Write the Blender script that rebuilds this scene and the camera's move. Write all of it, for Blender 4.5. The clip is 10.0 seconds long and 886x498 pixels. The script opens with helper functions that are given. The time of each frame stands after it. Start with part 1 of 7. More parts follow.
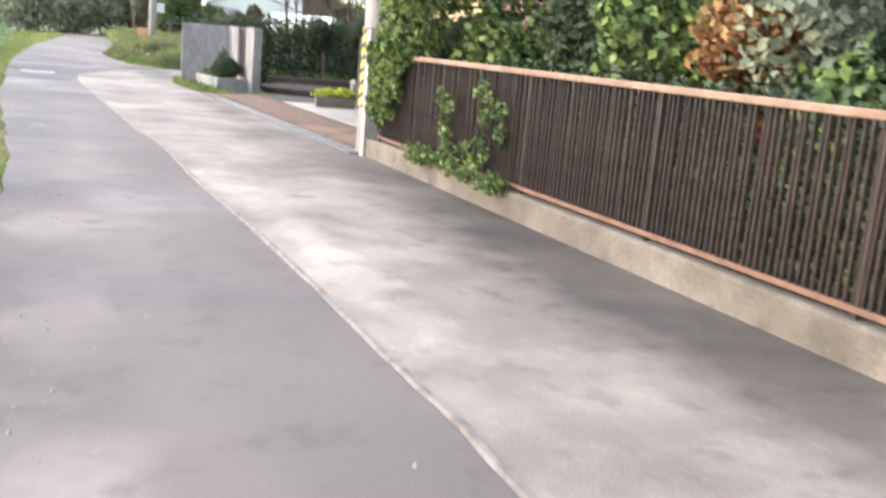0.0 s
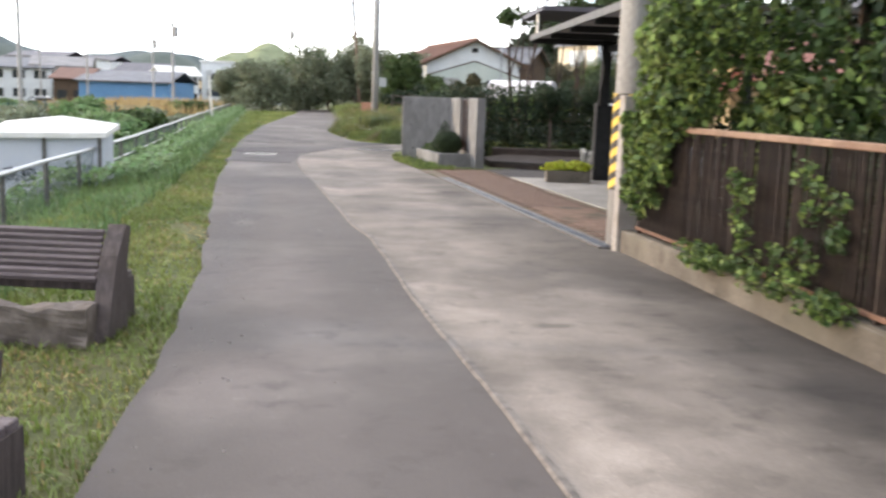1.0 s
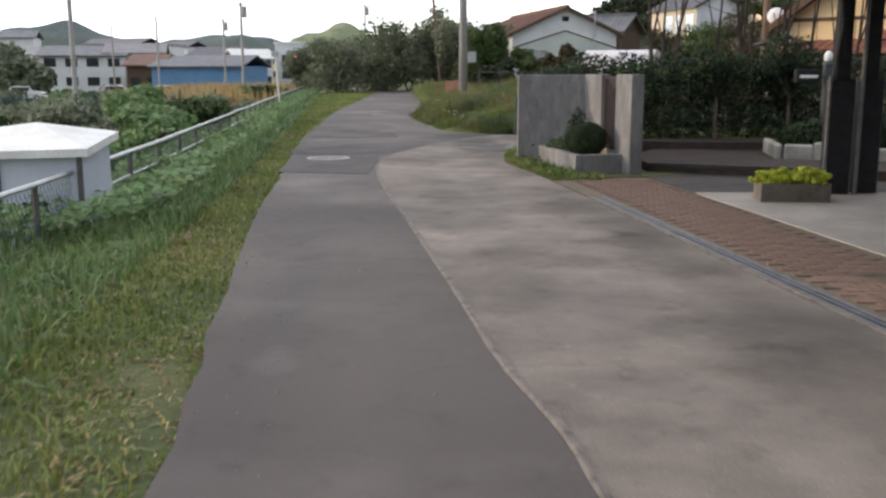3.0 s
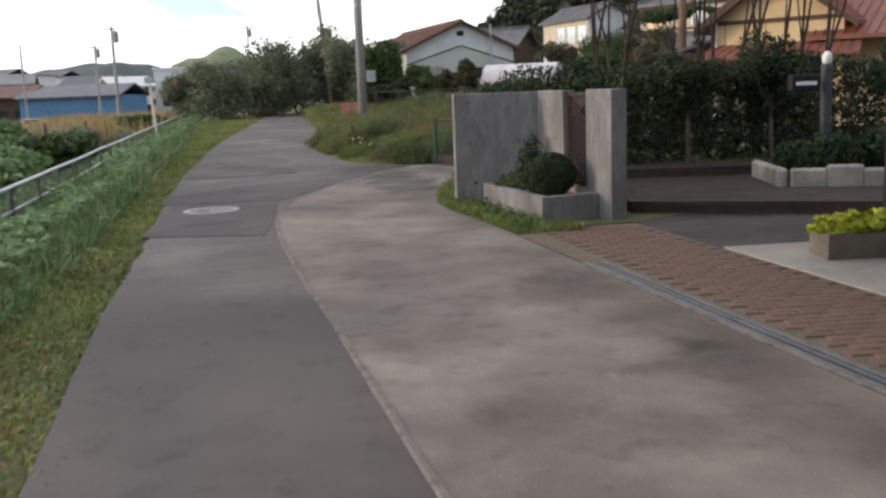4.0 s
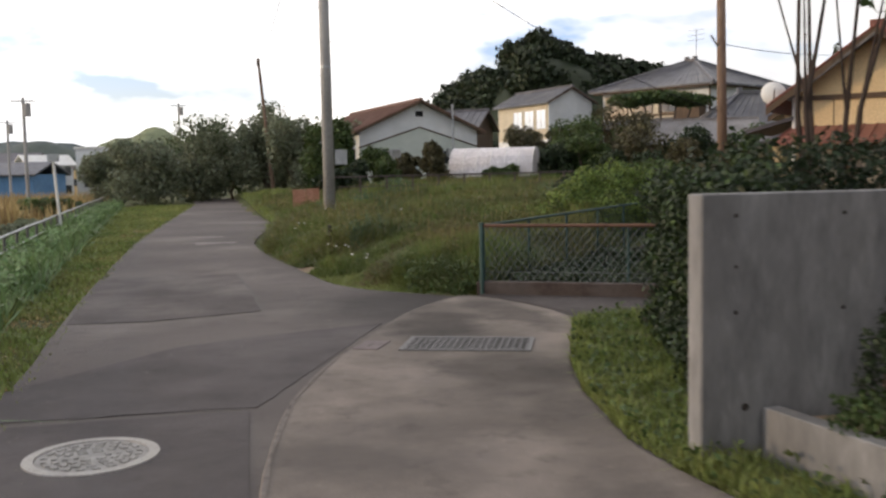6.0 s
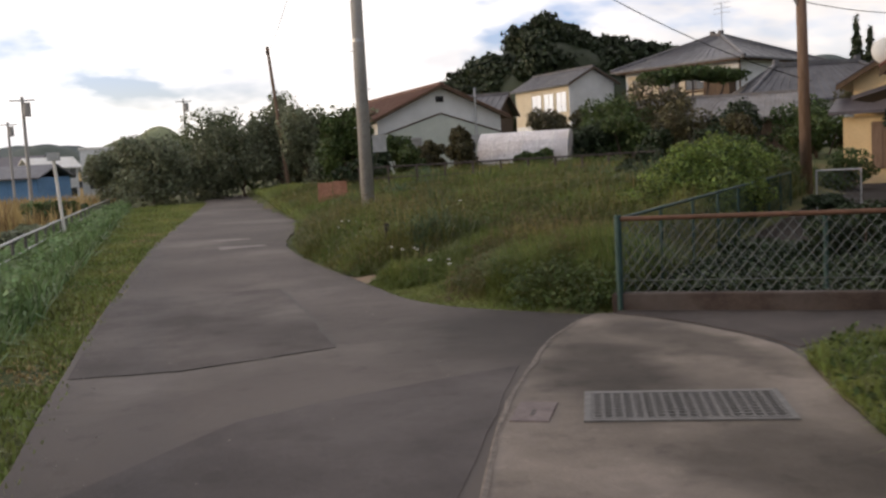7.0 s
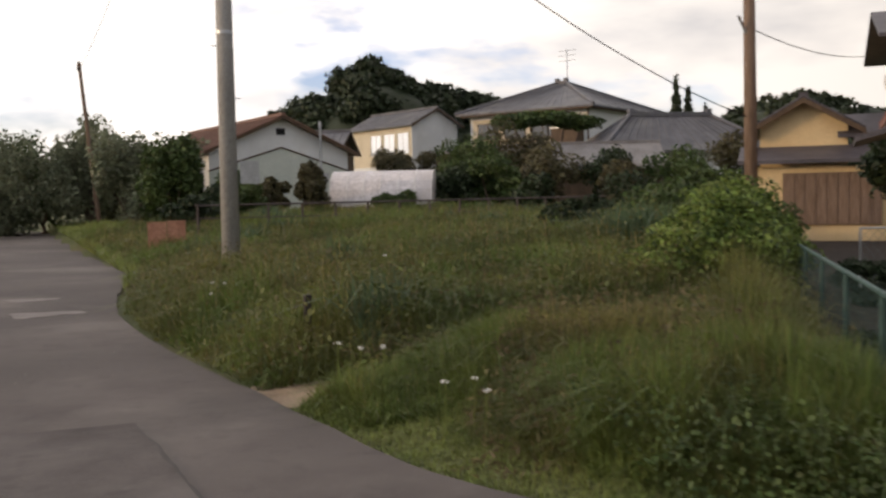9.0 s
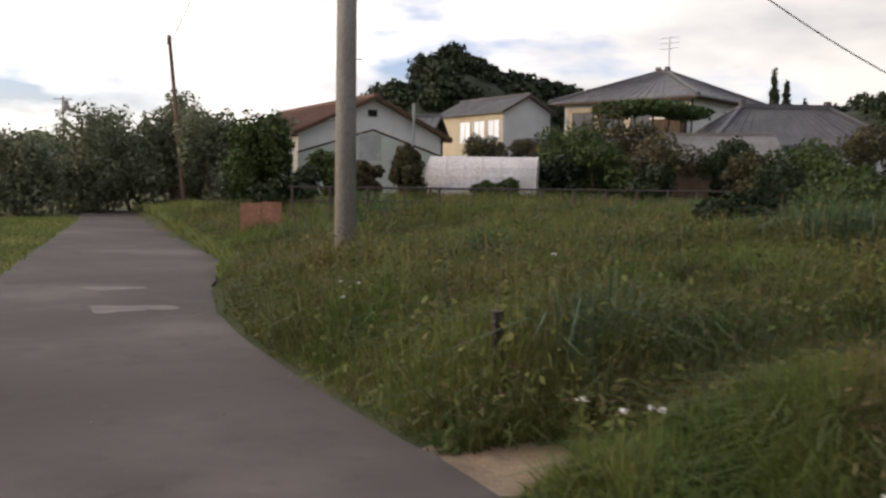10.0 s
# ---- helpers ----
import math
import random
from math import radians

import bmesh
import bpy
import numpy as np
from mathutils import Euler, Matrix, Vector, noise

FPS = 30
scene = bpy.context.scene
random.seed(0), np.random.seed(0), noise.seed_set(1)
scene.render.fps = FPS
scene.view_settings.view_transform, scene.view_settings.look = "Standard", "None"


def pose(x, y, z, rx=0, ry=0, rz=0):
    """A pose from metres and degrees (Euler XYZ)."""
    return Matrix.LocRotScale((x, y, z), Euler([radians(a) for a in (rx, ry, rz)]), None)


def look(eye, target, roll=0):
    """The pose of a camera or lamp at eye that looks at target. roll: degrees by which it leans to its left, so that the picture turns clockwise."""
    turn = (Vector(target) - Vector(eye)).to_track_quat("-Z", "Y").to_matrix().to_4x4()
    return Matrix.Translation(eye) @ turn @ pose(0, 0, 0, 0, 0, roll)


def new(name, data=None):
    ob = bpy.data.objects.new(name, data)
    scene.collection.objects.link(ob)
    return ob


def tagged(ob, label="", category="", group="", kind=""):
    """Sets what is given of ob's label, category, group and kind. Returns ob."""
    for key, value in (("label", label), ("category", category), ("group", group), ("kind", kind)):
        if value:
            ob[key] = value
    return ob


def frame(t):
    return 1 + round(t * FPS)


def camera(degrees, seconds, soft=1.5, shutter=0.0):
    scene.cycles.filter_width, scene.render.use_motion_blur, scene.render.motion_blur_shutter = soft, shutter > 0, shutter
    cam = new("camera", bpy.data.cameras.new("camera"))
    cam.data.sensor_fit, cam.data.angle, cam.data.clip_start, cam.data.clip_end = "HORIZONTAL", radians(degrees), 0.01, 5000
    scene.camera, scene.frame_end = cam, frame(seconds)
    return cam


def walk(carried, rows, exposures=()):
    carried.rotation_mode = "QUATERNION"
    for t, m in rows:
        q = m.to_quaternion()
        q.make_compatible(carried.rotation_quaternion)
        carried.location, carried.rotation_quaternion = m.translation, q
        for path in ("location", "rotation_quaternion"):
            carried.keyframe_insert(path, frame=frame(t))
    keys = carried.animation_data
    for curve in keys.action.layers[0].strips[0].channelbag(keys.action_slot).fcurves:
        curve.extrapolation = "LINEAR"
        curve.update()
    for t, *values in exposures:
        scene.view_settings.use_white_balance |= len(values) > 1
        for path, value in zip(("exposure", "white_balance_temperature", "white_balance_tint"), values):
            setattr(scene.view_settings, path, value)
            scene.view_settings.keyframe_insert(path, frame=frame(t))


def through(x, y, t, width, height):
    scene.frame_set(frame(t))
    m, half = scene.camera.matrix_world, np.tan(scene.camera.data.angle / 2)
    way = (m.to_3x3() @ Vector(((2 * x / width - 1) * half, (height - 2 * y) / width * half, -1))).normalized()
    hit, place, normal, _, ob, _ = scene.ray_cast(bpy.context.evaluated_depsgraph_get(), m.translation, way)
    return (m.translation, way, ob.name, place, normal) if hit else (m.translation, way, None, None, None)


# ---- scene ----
cam = camera(50.0, 10.0, soft=2.5, shutter=0.25)
# seconds, eye, point looked at, roll
ROWS = [
    (0, (1.085, 2.21, 1.431), (2.293, 5.932, 0.606), 5.04),
    (0.5, (1.312, 3.468, 1.438), (2.167, 7.338, 0.897), 2.83),
    (1, (1.214, 4.553, 1.498), (1.524, 8.491, 0.869), 1.93),
    (1.5, (1.113, 5.841, 1.494), (0.988, 9.786, 0.845), 0.78),
    (2, (1.115, 7.345, 1.506), (1.463, 11.264, 0.785), 2.13),
    (2.5, (0.91, 8.875, 1.55), (1.005, 12.804, 0.81), -0.03),
    (3, (0.721, 10.594, 1.557), (0.702, 14.526, 0.822), -0.08),
    (4.5, (0.216, 16.27, 1.598), (0.802, 20.174, 0.953), -2.73),
    (5, (0.088, 18.314, 1.561), (0.683, 22.217, 0.923), -2.54),
    (5.5, (-0.117, 20.258, 1.648), (0.672, 24.159, 1.248), -1.9),
    (6, (-0.386, 22.096, 1.651), (0.341, 26.016, 1.326), -1.17),
    (7.5, (-1.122, 27.005, 1.562), (-0.339, 30.906, 1.155), -5.16),
    (8, (-1.183, 28.551, 1.623), (0.219, 32.281, 1.266), -1.67),
    (8.5, (-1.228, 30.019, 1.613), (0.451, 33.636, 1.308), -1.22),
    (9, (-1.291, 31.253, 1.569), (0.165, 34.973, 1.358), -1.11),
    (9.5, (-1.352, 32.715, 1.516), (-0.091, 36.503, 1.268), 2.39),
    (10, (-1.423, 34.196, 1.488), (-0.254, 38.013, 1.238), 0.82),
]

walk(cam, [(t, look(e, g, r)) for t, e, g, r in ROWS],
     exposures=[(0.0, 1.38, 6000, 10), (0.5, 1.0, 6100, 10), (1.0, 0.56, 6250, 10), (1.5, 0.1, 6350, 10), (2.0, 0.02, 6350, 10), (3.0, -0.26, 6250, 10), (4.5, -0.48, 6300, 11), (6.0, -0.64, 6600, 12), (7.5, -0.92, 6900, 15), (8.5, -0.8, 7150, 15), (9.3, -0.88, 6900, 14), (10.0, -0.88, 6800, 14)])

# ---- sky and sun: low evening sun from the west under broken cloud
SUN_EL, SUN_AZ = 9.0, -80.0
world = bpy.data.worlds.new("world")
scene.world = world
world.use_nodes = True
wn, wl = world.node_tree.nodes, world.node_tree.links
sky = wn.new("ShaderNodeTexSky")
sky.sky_type, sky.sun_disc = "NISHITA", False
sky.sun_elevation, sky.sun_rotation = radians(SUN_EL), radians(SUN_AZ)
skyk = wn.new("ShaderNodeMix")
skyk.data_type, skyk.blend_type = "RGBA", "MULTIPLY"
skyk.inputs[0].default_value = 1.0
skyk.inputs[7].default_value = (3.4, 3.5, 5.2, 1)
wl.new(sky.outputs[0], skyk.inputs[6])
wco = wn.new("ShaderNodeTexCoord")
wmap = wn.new("ShaderNodeMapping")
wmap.inputs["Scale"].default_value = (1.0, 1.0, 3.0)
wl.new(wco.outputs["Generated"], wmap.inputs[0])
cl = wn.new("ShaderNodeTexNoise")
cl.inputs["Scale"].default_value, cl.inputs["Detail"].default_value, cl.inputs["Roughness"].default_value = 3.2, 8.0, 0.55
wl.new(wmap.outputs[0], cl.inputs[0])
cr = wn.new("ShaderNodeValToRGB")
cr.color_ramp.elements[0].position, cr.color_ramp.elements[1].position = 0.37, 0.47
wl.new(cl.outputs[0], cr.inputs[0])
cl2 = wn.new("ShaderNodeTexNoise")
cl2.inputs["Scale"].default_value, cl2.inputs["Detail"].default_value = 5.0, 6.0
wl.new(wmap.outputs[0], cl2.inputs[0])
cc = wn.new("ShaderNodeValToRGB")
cc.color_ramp.elements[0].position, cc.color_ramp.elements[1].position = 0.35, 0.6
cc.color_ramp.elements[0].color, cc.color_ramp.elements[1].color = (7.2, 7.3, 7.5, 1), (10.8, 10.6, 10.2, 1)
wl.new(cl2.outputs[0], cc.inputs[0])
# clouds are brighter towards the sun
wdot = wn.new("ShaderNodeVectorMath")
wdot.operation = "DOT_PRODUCT"
wdot.inputs[1].default_value = (math.sin(radians(SUN_AZ + 30)), math.cos(radians(SUN_AZ + 30)), 0.1)
wl.new(wco.outputs["Generated"], wdot.inputs[0])
wgl = wn.new("ShaderNodeMapRange")
wgl.inputs[1].default_value, wgl.inputs[2].default_value, wgl.inputs[3].default_value, wgl.inputs[4].default_value = -0.6, 0.95, 0.88, 2.7
wl.new(wdot.outputs["Value"], wgl.inputs[0])
wcl = wn.new("ShaderNodeVectorMath")
wcl.operation = "SCALE"
wl.new(cc.outputs[0], wcl.inputs[0])
wl.new(wgl.outputs[0], wcl.inputs["Scale"])
wmix = wn.new("ShaderNodeMix")
wmix.data_type = "RGBA"
wl.new(cr.outputs[0], wmix.inputs[0])
wl.new(skyk.outputs[2], wmix.inputs[6])
wl.new(wcl.outputs[0], wmix.inputs[7])
wl.new(wmix.outputs[2], wn["Background"].inputs[0])
wn["Background"].inputs[1].default_value = 0.11

sun = new("sun", bpy.data.lights.new("sun", "SUN"))
sun.data.energy, sun.data.angle, sun.data.color = 2.2, radians(0.6), (1.0, 0.74, 0.45)
az, el = radians(SUN_AZ), radians(SUN_EL)
sun.matrix_world = look((60 * math.sin(az), 60 * math.cos(az), 60 * math.tan(el)), (0, 0, 0))


# ---- materials
def material(name, c1, c2, scale=8.0, rough=0.8, bump=0.2, metal=0.0, fine=60.0, c3=None, stain=0.0, island=0.0, rand=0.0, bump_far=0.01, spec=0.3, stretch=None, blot=0.0, stains_and_light=()):
    m = bpy.data.materials.new(name)
    m.use_nodes = True
    n, l = m.node_tree.nodes, m.node_tree.links
    b = n["Principled BSDF"]
    b.inputs["Roughness"].default_value, b.inputs["Metallic"].default_value = rough, metal
    b.inputs["Specular IOR Level"].default_value = spec
    co = n.new("ShaderNodeTexCoord")
    src = co.outputs["Object"]
    if stretch:
        mp = n.new("ShaderNodeMapping")
        mp.inputs["Scale"].default_value = stretch
        l.new(src, mp.inputs[0])
        src = mp.outputs[0]

    def tex(s, d=5.0):
        t = n.new("ShaderNodeTexNoise")
        t.inputs["Scale"].default_value, t.inputs["Detail"].default_value, t.inputs["Roughness"].default_value = s, d, 0.62
        l.new(src, t.inputs[0])
        return t.outputs[0]

    def ramp(f, a, z):
        r = n.new("ShaderNodeMapRange")
        r.inputs[1].default_value, r.inputs[2].default_value = a, z
        l.new(f, r.inputs[0])
        return r.outputs[0]

    def mix(f, a, z, mode="MIX"):
        x = n.new("ShaderNodeMix")
        x.data_type, x.blend_type = "RGBA", mode
        for k, v in ((0, f), (6, a), (7, z)):
            if hasattr(v, "is_output"):
                l.new(v, x.inputs[k])
            elif k == 0:
                x.inputs[0].default_value = v
            else:
                x.inputs[k].default_value = (*v, 1)
        return x.outputs[2]

    col = mix(ramp(tex(scale), 0.35, 0.65), c1, c2)
    fn = tex(fine, 3.0)
    g = n.new("ShaderNodeMapRange")
    g.inputs[1].default_value, g.inputs[2].default_value, g.inputs[3].default_value, g.inputs[4].default_value = 0.25, 0.75, 0.72, 1.25
    l.new(fn, g.inputs[0])
    cx = n.new("ShaderNodeCombineColor")
    for k in range(3):
        l.new(g.outputs[0], cx.inputs[k])
    col = mix(1.0, col, cx.outputs[0], "MULTIPLY")
    if c3:
        col = mix(ramp(tex(scale * 0.31), 0.5, 0.62 + 0.1 * (1 - stain)), col, c3)
    if blot:
        # broad worn and stained areas with a ragged outline, and small scuffs
        for sc, lo, hi, kk in ((0.45, 0.42, 0.58, blot), (3.4, 0.56, 0.66, blot * 0.6), (11.0, 0.6, 0.72, -blot * 0.7)):
            q = n.new("ShaderNodeMapRange")
            q.inputs[1].default_value, q.inputs[2].default_value, q.inputs[3].default_value, q.inputs[4].default_value = lo, hi, 1.0, 1.0 - kk * 0.8
            l.new(tex(sc, 7.0), q.inputs[0])
            cq = n.new("ShaderNodeCombineColor")
            for k in range(3):
                l.new(q.outputs[0], cq.inputs[k])
            col = mix(1.0, col, cq.outputs[0], "MULTIPLY")
    # soft ellipses in the colour: stains, wear and painted sun dapples
    if stains_and_light:
        wob = n.new("ShaderNodeTexNoise")
        wob.inputs["Scale"].default_value, wob.inputs["Detail"].default_value = 1.7, 5.0
        l.new(src, wob.inputs[0])
        off = n.new("ShaderNodeVectorMath")
        off.operation = "MULTIPLY_ADD"
        l.new(wob.outputs["Color"], off.inputs[0])
        off.inputs[1].default_value = (0.9, 0.9, 0.0)
        l.new(src, off.inputs[2])
    for sx, sy, rx_, ry_, turn_, kk in stains_and_light:
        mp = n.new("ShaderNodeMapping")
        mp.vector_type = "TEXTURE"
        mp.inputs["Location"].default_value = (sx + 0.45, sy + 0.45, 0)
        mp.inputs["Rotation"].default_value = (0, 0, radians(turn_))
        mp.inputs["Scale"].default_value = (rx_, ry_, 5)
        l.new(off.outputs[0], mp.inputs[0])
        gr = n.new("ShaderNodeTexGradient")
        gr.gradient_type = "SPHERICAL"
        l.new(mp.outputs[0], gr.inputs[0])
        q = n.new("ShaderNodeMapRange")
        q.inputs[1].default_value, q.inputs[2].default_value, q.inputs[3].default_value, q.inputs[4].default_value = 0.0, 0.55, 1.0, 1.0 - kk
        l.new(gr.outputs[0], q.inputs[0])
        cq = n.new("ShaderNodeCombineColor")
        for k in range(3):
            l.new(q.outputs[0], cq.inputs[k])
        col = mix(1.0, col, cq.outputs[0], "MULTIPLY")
    if island or rand:
        if island:
            gi = n.new("ShaderNodeNewGeometry").outputs["Random Per Island"]
        else:
            gi = n.new("ShaderNodeObjectInfo").outputs["Random"]
        k = max(island, rand)
        mr = n.new("ShaderNodeMapRange")
        mr.inputs[3].default_value, mr.inputs[4].default_value = 1 - k, 1 + k
        l.new(gi, mr.inputs[0])
        hs = n.new("ShaderNodeHueSaturation")
        mh = n.new("ShaderNodeMapRange")
        mh.inputs[3].default_value, mh.inputs[4].default_value = 0.5 - 0.05 * k, 0.5 + 0.03 * k
        l.new(gi, mh.inputs[0])
        l.new(mh.outputs[0], hs.inputs["Hue"])
        l.new(mr.outputs[0], hs.inputs["Value"])
        l.new(col, hs.inputs["Color"])
        col = hs.outputs[0]
    l.new(col, b.inputs["Base Color"])
    if bump:
        bn = n.new("ShaderNodeBump")
        bn.inputs["Strength"].default_value, bn.inputs["Distance"].default_value = bump, bump_far
        l.new(fn, bn.inputs["Height"])
        l.new(bn.outputs[0], b.inputs["Normal"])
    return m


def leaf_material(name, c1, c2, scale=1.2, through=0.25):
    m = material(name, c1, c2, scale, 0.55, 0.0, island=0.38, fine=7.0)
    n, l = m.node_tree.nodes, m.node_tree.links
    b = n["Principled BSDF"]
    tr = n.new("ShaderNodeBsdfTranslucent")
    l.new(b.inputs["Base Color"].links[0].from_socket, tr.inputs[0])
    ms = n.new("ShaderNodeMixShader")
    ms.inputs[0].default_value = through
    l.new(b.outputs[0], ms.inputs[1])
    l.new(tr.outputs[0], ms.inputs[2])
    l.new(ms.outputs[0], n["Material Output"].inputs[0])
    return m


def glow(name, c, k):
    m = material(name, c, c, bump=0)
    b = m.node_tree.nodes["Principled BSDF"]
    b.inputs["Emission Color"].default_value, b.inputs["Emission Strength"].default_value = (*c, 1), k
    return m


# two large ellipses darken the asphalt near the yard fence
ASPHALT = material("asphalt", (0.096, 0.081, 0.075), (0.136, 0.117, 0.108), 0.9, 0.82, 0.6, fine=110, c3=(0.174, 0.152, 0.139), stain=0.42, blot=0.36, bump_far=0.006, spec=0.25,
                   # short pale ellipses at the end of the list paint sun dapples
                   stains_and_light=((1.3, 33.9, 1.5, 2.3, -30, 0.55), (3.4, 33.0, 2.2, 1.3, -20, 0.55), (-0.9, 13.0, 0.4, 9.0, 8, -0.12), (0.9, 9.0, 0.35, 8.0, 6, -0.12), (0.5, 9.1, 0.3, 0.7, 0, -0.35), (0.72, 7.0, 0.3, 1.0, 4, -0.35), (0.95, 5.0, 0.25, 0.8, 0, -0.3), (-0.2, 15.6, 0.2, 0.3, 0, -0.25)))
ASPHALT_NEW = material("asphalt_patch", (0.072, 0.062, 0.061), (0.1, 0.087, 0.085), 1.1, 0.85, 0.6, fine=110, c3=(0.125, 0.11, 0.106), blot=0.28, bump_far=0.006, spec=0.25)
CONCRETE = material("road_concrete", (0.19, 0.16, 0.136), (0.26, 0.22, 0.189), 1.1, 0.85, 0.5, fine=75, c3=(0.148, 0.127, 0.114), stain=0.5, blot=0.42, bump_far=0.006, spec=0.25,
                    # one long ellipse darkens the fence foot; others darken or lighten smaller areas
                    stains_and_light=((4.3, 6.5, 1.1, 10.0, 5.7, 0.6), (1.4, 32.1, 0.62, 1.7, -14, 0.62), (2.35, 32.6, 0.38, 1.5, 12, 0.5), (1.5, 29.6, 0.7, 1.1, 8, 0.45), (1.95, 21.5, 0.6, 0.7, 0, 0.35), (2.45, 10.7, 0.22, 0.16, 0, 0.4), (2.6, 19.5, 0.55, 5.0, 7, 0.3), (1.75, 28.3, 0.5, 2.6, -14, 0.3), (2.25, 8.3, 0.3, 2.2, 6, -0.35), (1.75, 12.2, 0.3, 2.0, 7, -0.3), (0.7, 19.0, 0.25, 1.2, 9, -0.25), (2.45, 19.6, 0.25, 0.3, 0, 0.4), (3.1, 14.3, 1.0, 3.2, 8, 0.35), (1.2, 30.4, 0.2, 1.3, -20, -0.2)))
KERB = material("kerb_concrete", (0.26, 0.23, 0.205), (0.36, 0.325, 0.295), 4, 0.85, 0.5, fine=70, c3=(0.25, 0.23, 0.19))
RIM = material("worn_rim", (0.1, 0.086, 0.077), (0.21, 0.183, 0.162), 9, 0.9, 0.6, fine=60, c3=(0.17, 0.15, 0.135), stain=0.8)
ASPHALT_OLD = material("old_patch_asphalt", (0.08, 0.068, 0.064), (0.118, 0.102, 0.096), 1.4, 0.85, 0.6, fine=110, c3=(0.15, 0.132, 0.123), stain=0.3, blot=0.35, bump_far=0.006, spec=0.25)
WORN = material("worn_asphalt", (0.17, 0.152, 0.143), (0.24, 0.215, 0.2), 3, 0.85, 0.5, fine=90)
BASEC = material("stained_base_concrete", (0.115, 0.098, 0.078), (0.185, 0.16, 0.13), 2.2, 0.9, 0.6, fine=45, c3=(0.12, 0.105, 0.08), stain=0.7, blot=0.4)
WALLC = material("board_concrete", (0.192, 0.188, 0.184), (0.282, 0.276, 0.27), 1.6, 0.8, 0.3, fine=13, c3=(0.12, 0.115, 0.11), stain=0.5, blot=0.35, stretch=(1, 1, 0.35))
OLDC = material("weathered_concrete", (0.3, 0.28, 0.24), (0.44, 0.41, 0.36), 2.5, 0.88, 0.5, fine=50, c3=(0.16, 0.15, 0.11), stain=0.6)
SLAB = material("pale_concrete", (0.27, 0.247, 0.22), (0.35, 0.32, 0.285), 1.2, 0.8, 0.25, fine=80, c3=(0.27, 0.25, 0.23), blot=0.2)
BRICK = material("paver", (0.15, 0.095, 0.07), (0.21, 0.13, 0.095), 5, 0.9, 0.5, fine=60, rand=0.08, c3=(0.085, 0.07, 0.045), stain=0.7, blot=0.45)
MORTAR = material("paver_bed", (0.125, 0.095, 0.07), (0.16, 0.12, 0.09), 6, 0.95, 0.5, c3=(0.09, 0.1, 0.05))
STEPB = material("step_brown", (0.045, 0.033, 0.027), (0.075, 0.056, 0.046), 4, 0.85, 0.4, blot=0.3)
KERBD = material("stained_dark_kerb", (0.05, 0.036, 0.031), (0.09, 0.068, 0.058), 3, 0.9, 0.5, c3=(0.13, 0.11, 0.1), stain=0.2, blot=0.4)
ASPHALT_DARK = material("dark_asphalt", (0.05, 0.042, 0.04), (0.08, 0.067, 0.063), 1.3, 0.85, 0.6, fine=100, c3=(0.1, 0.086, 0.08), blot=0.35)
LIDC = material("worn_lid", (0.13, 0.105, 0.105), (0.19, 0.155, 0.15), 5, 0.8, 0.4, fine=60)
STEEL = material("galvanised_steel", (0.42, 0.43, 0.44), (0.52, 0.53, 0.54), 9, 0.45, 0.1, metal=0.7)
DARKSTEEL = material("dark_grate_steel", (0.09, 0.088, 0.085), (0.15, 0.145, 0.14), 9, 0.6, 0.2, metal=0.2)
GRATE = material("worn_grate_steel", (0.1, 0.097, 0.095), (0.17, 0.163, 0.16), 9, 0.55, 0.2, metal=0.3)
DRAINST = material("bluish_drain_steel", (0.09, 0.1, 0.118), (0.16, 0.17, 0.19), 6, 0.5, 0.2, metal=0.4)
RUST = material("rusted_rail", (0.17, 0.108, 0.075), (0.25, 0.165, 0.115), 5, 0.7, 0.3, fine=40, c3=(0.16, 0.09, 0.06))
BAR = material("brown_bar", (0.025, 0.017, 0.014), (0.042, 0.028, 0.021), 6, 0.6, 0.2, fine=40, rand=0.2)
BLACK = material("black_metal", (0.01, 0.01, 0.011), (0.018, 0.018, 0.019), 8, 0.65, 0.1, spec=0.25)
GREENNET = material("green_net", (0.022, 0.055, 0.05), (0.04, 0.082, 0.075), 8, 0.6, 0.1)
# net green lifted towards teal, with the distance haze mixed in
HAZENET = material("hazed_green_net", (0.13, 0.2, 0.18), (0.18, 0.25, 0.23), 2, 0.6, 0.0)
GALVNET = material("old_net", (0.09, 0.104, 0.106), (0.14, 0.155, 0.155), 8, 0.6, 0.1)
DARKRUST = material("dark_rust_pipe", (0.1, 0.055, 0.035), (0.16, 0.085, 0.055), 7, 0.7, 0.2)
WHITE = material("white_paint", (0.7, 0.7, 0.67), (0.8, 0.79, 0.76), 3, 0.6, 0.1, c3=(0.6, 0.58, 0.53))
WHITEWALL = material("white_wall", (0.66, 0.68, 0.69), (0.76, 0.78, 0.79), 0.8, 0.7, 0.1, fine=20, c3=(0.6, 0.61, 0.6))
PALEWALL = material("pale_green_wall", (0.5, 0.55, 0.5), (0.58, 0.62, 0.57), 0.8, 0.75, 0.1, fine=18)
CREAM = material("cream_wall", (0.62, 0.46, 0.26), (0.72, 0.56, 0.33), 0.9, 0.85, 0.2, fine=25, c3=(0.56, 0.42, 0.24))
IVORY = material("ivory_wall", (0.55, 0.48, 0.36), (0.63, 0.56, 0.43), 0.8, 0.8, 0.1)
TIMBER = material("dark_timber", (0.07, 0.045, 0.03), (0.12, 0.08, 0.05), 5, 0.7, 0.2, stretch=(1, 1, 0.2))
WOODPOLE = material("wood_pole", (0.15, 0.1, 0.07), (0.23, 0.16, 0.12), 5, 0.85, 0.4, stretch=(4, 4, 0.4))
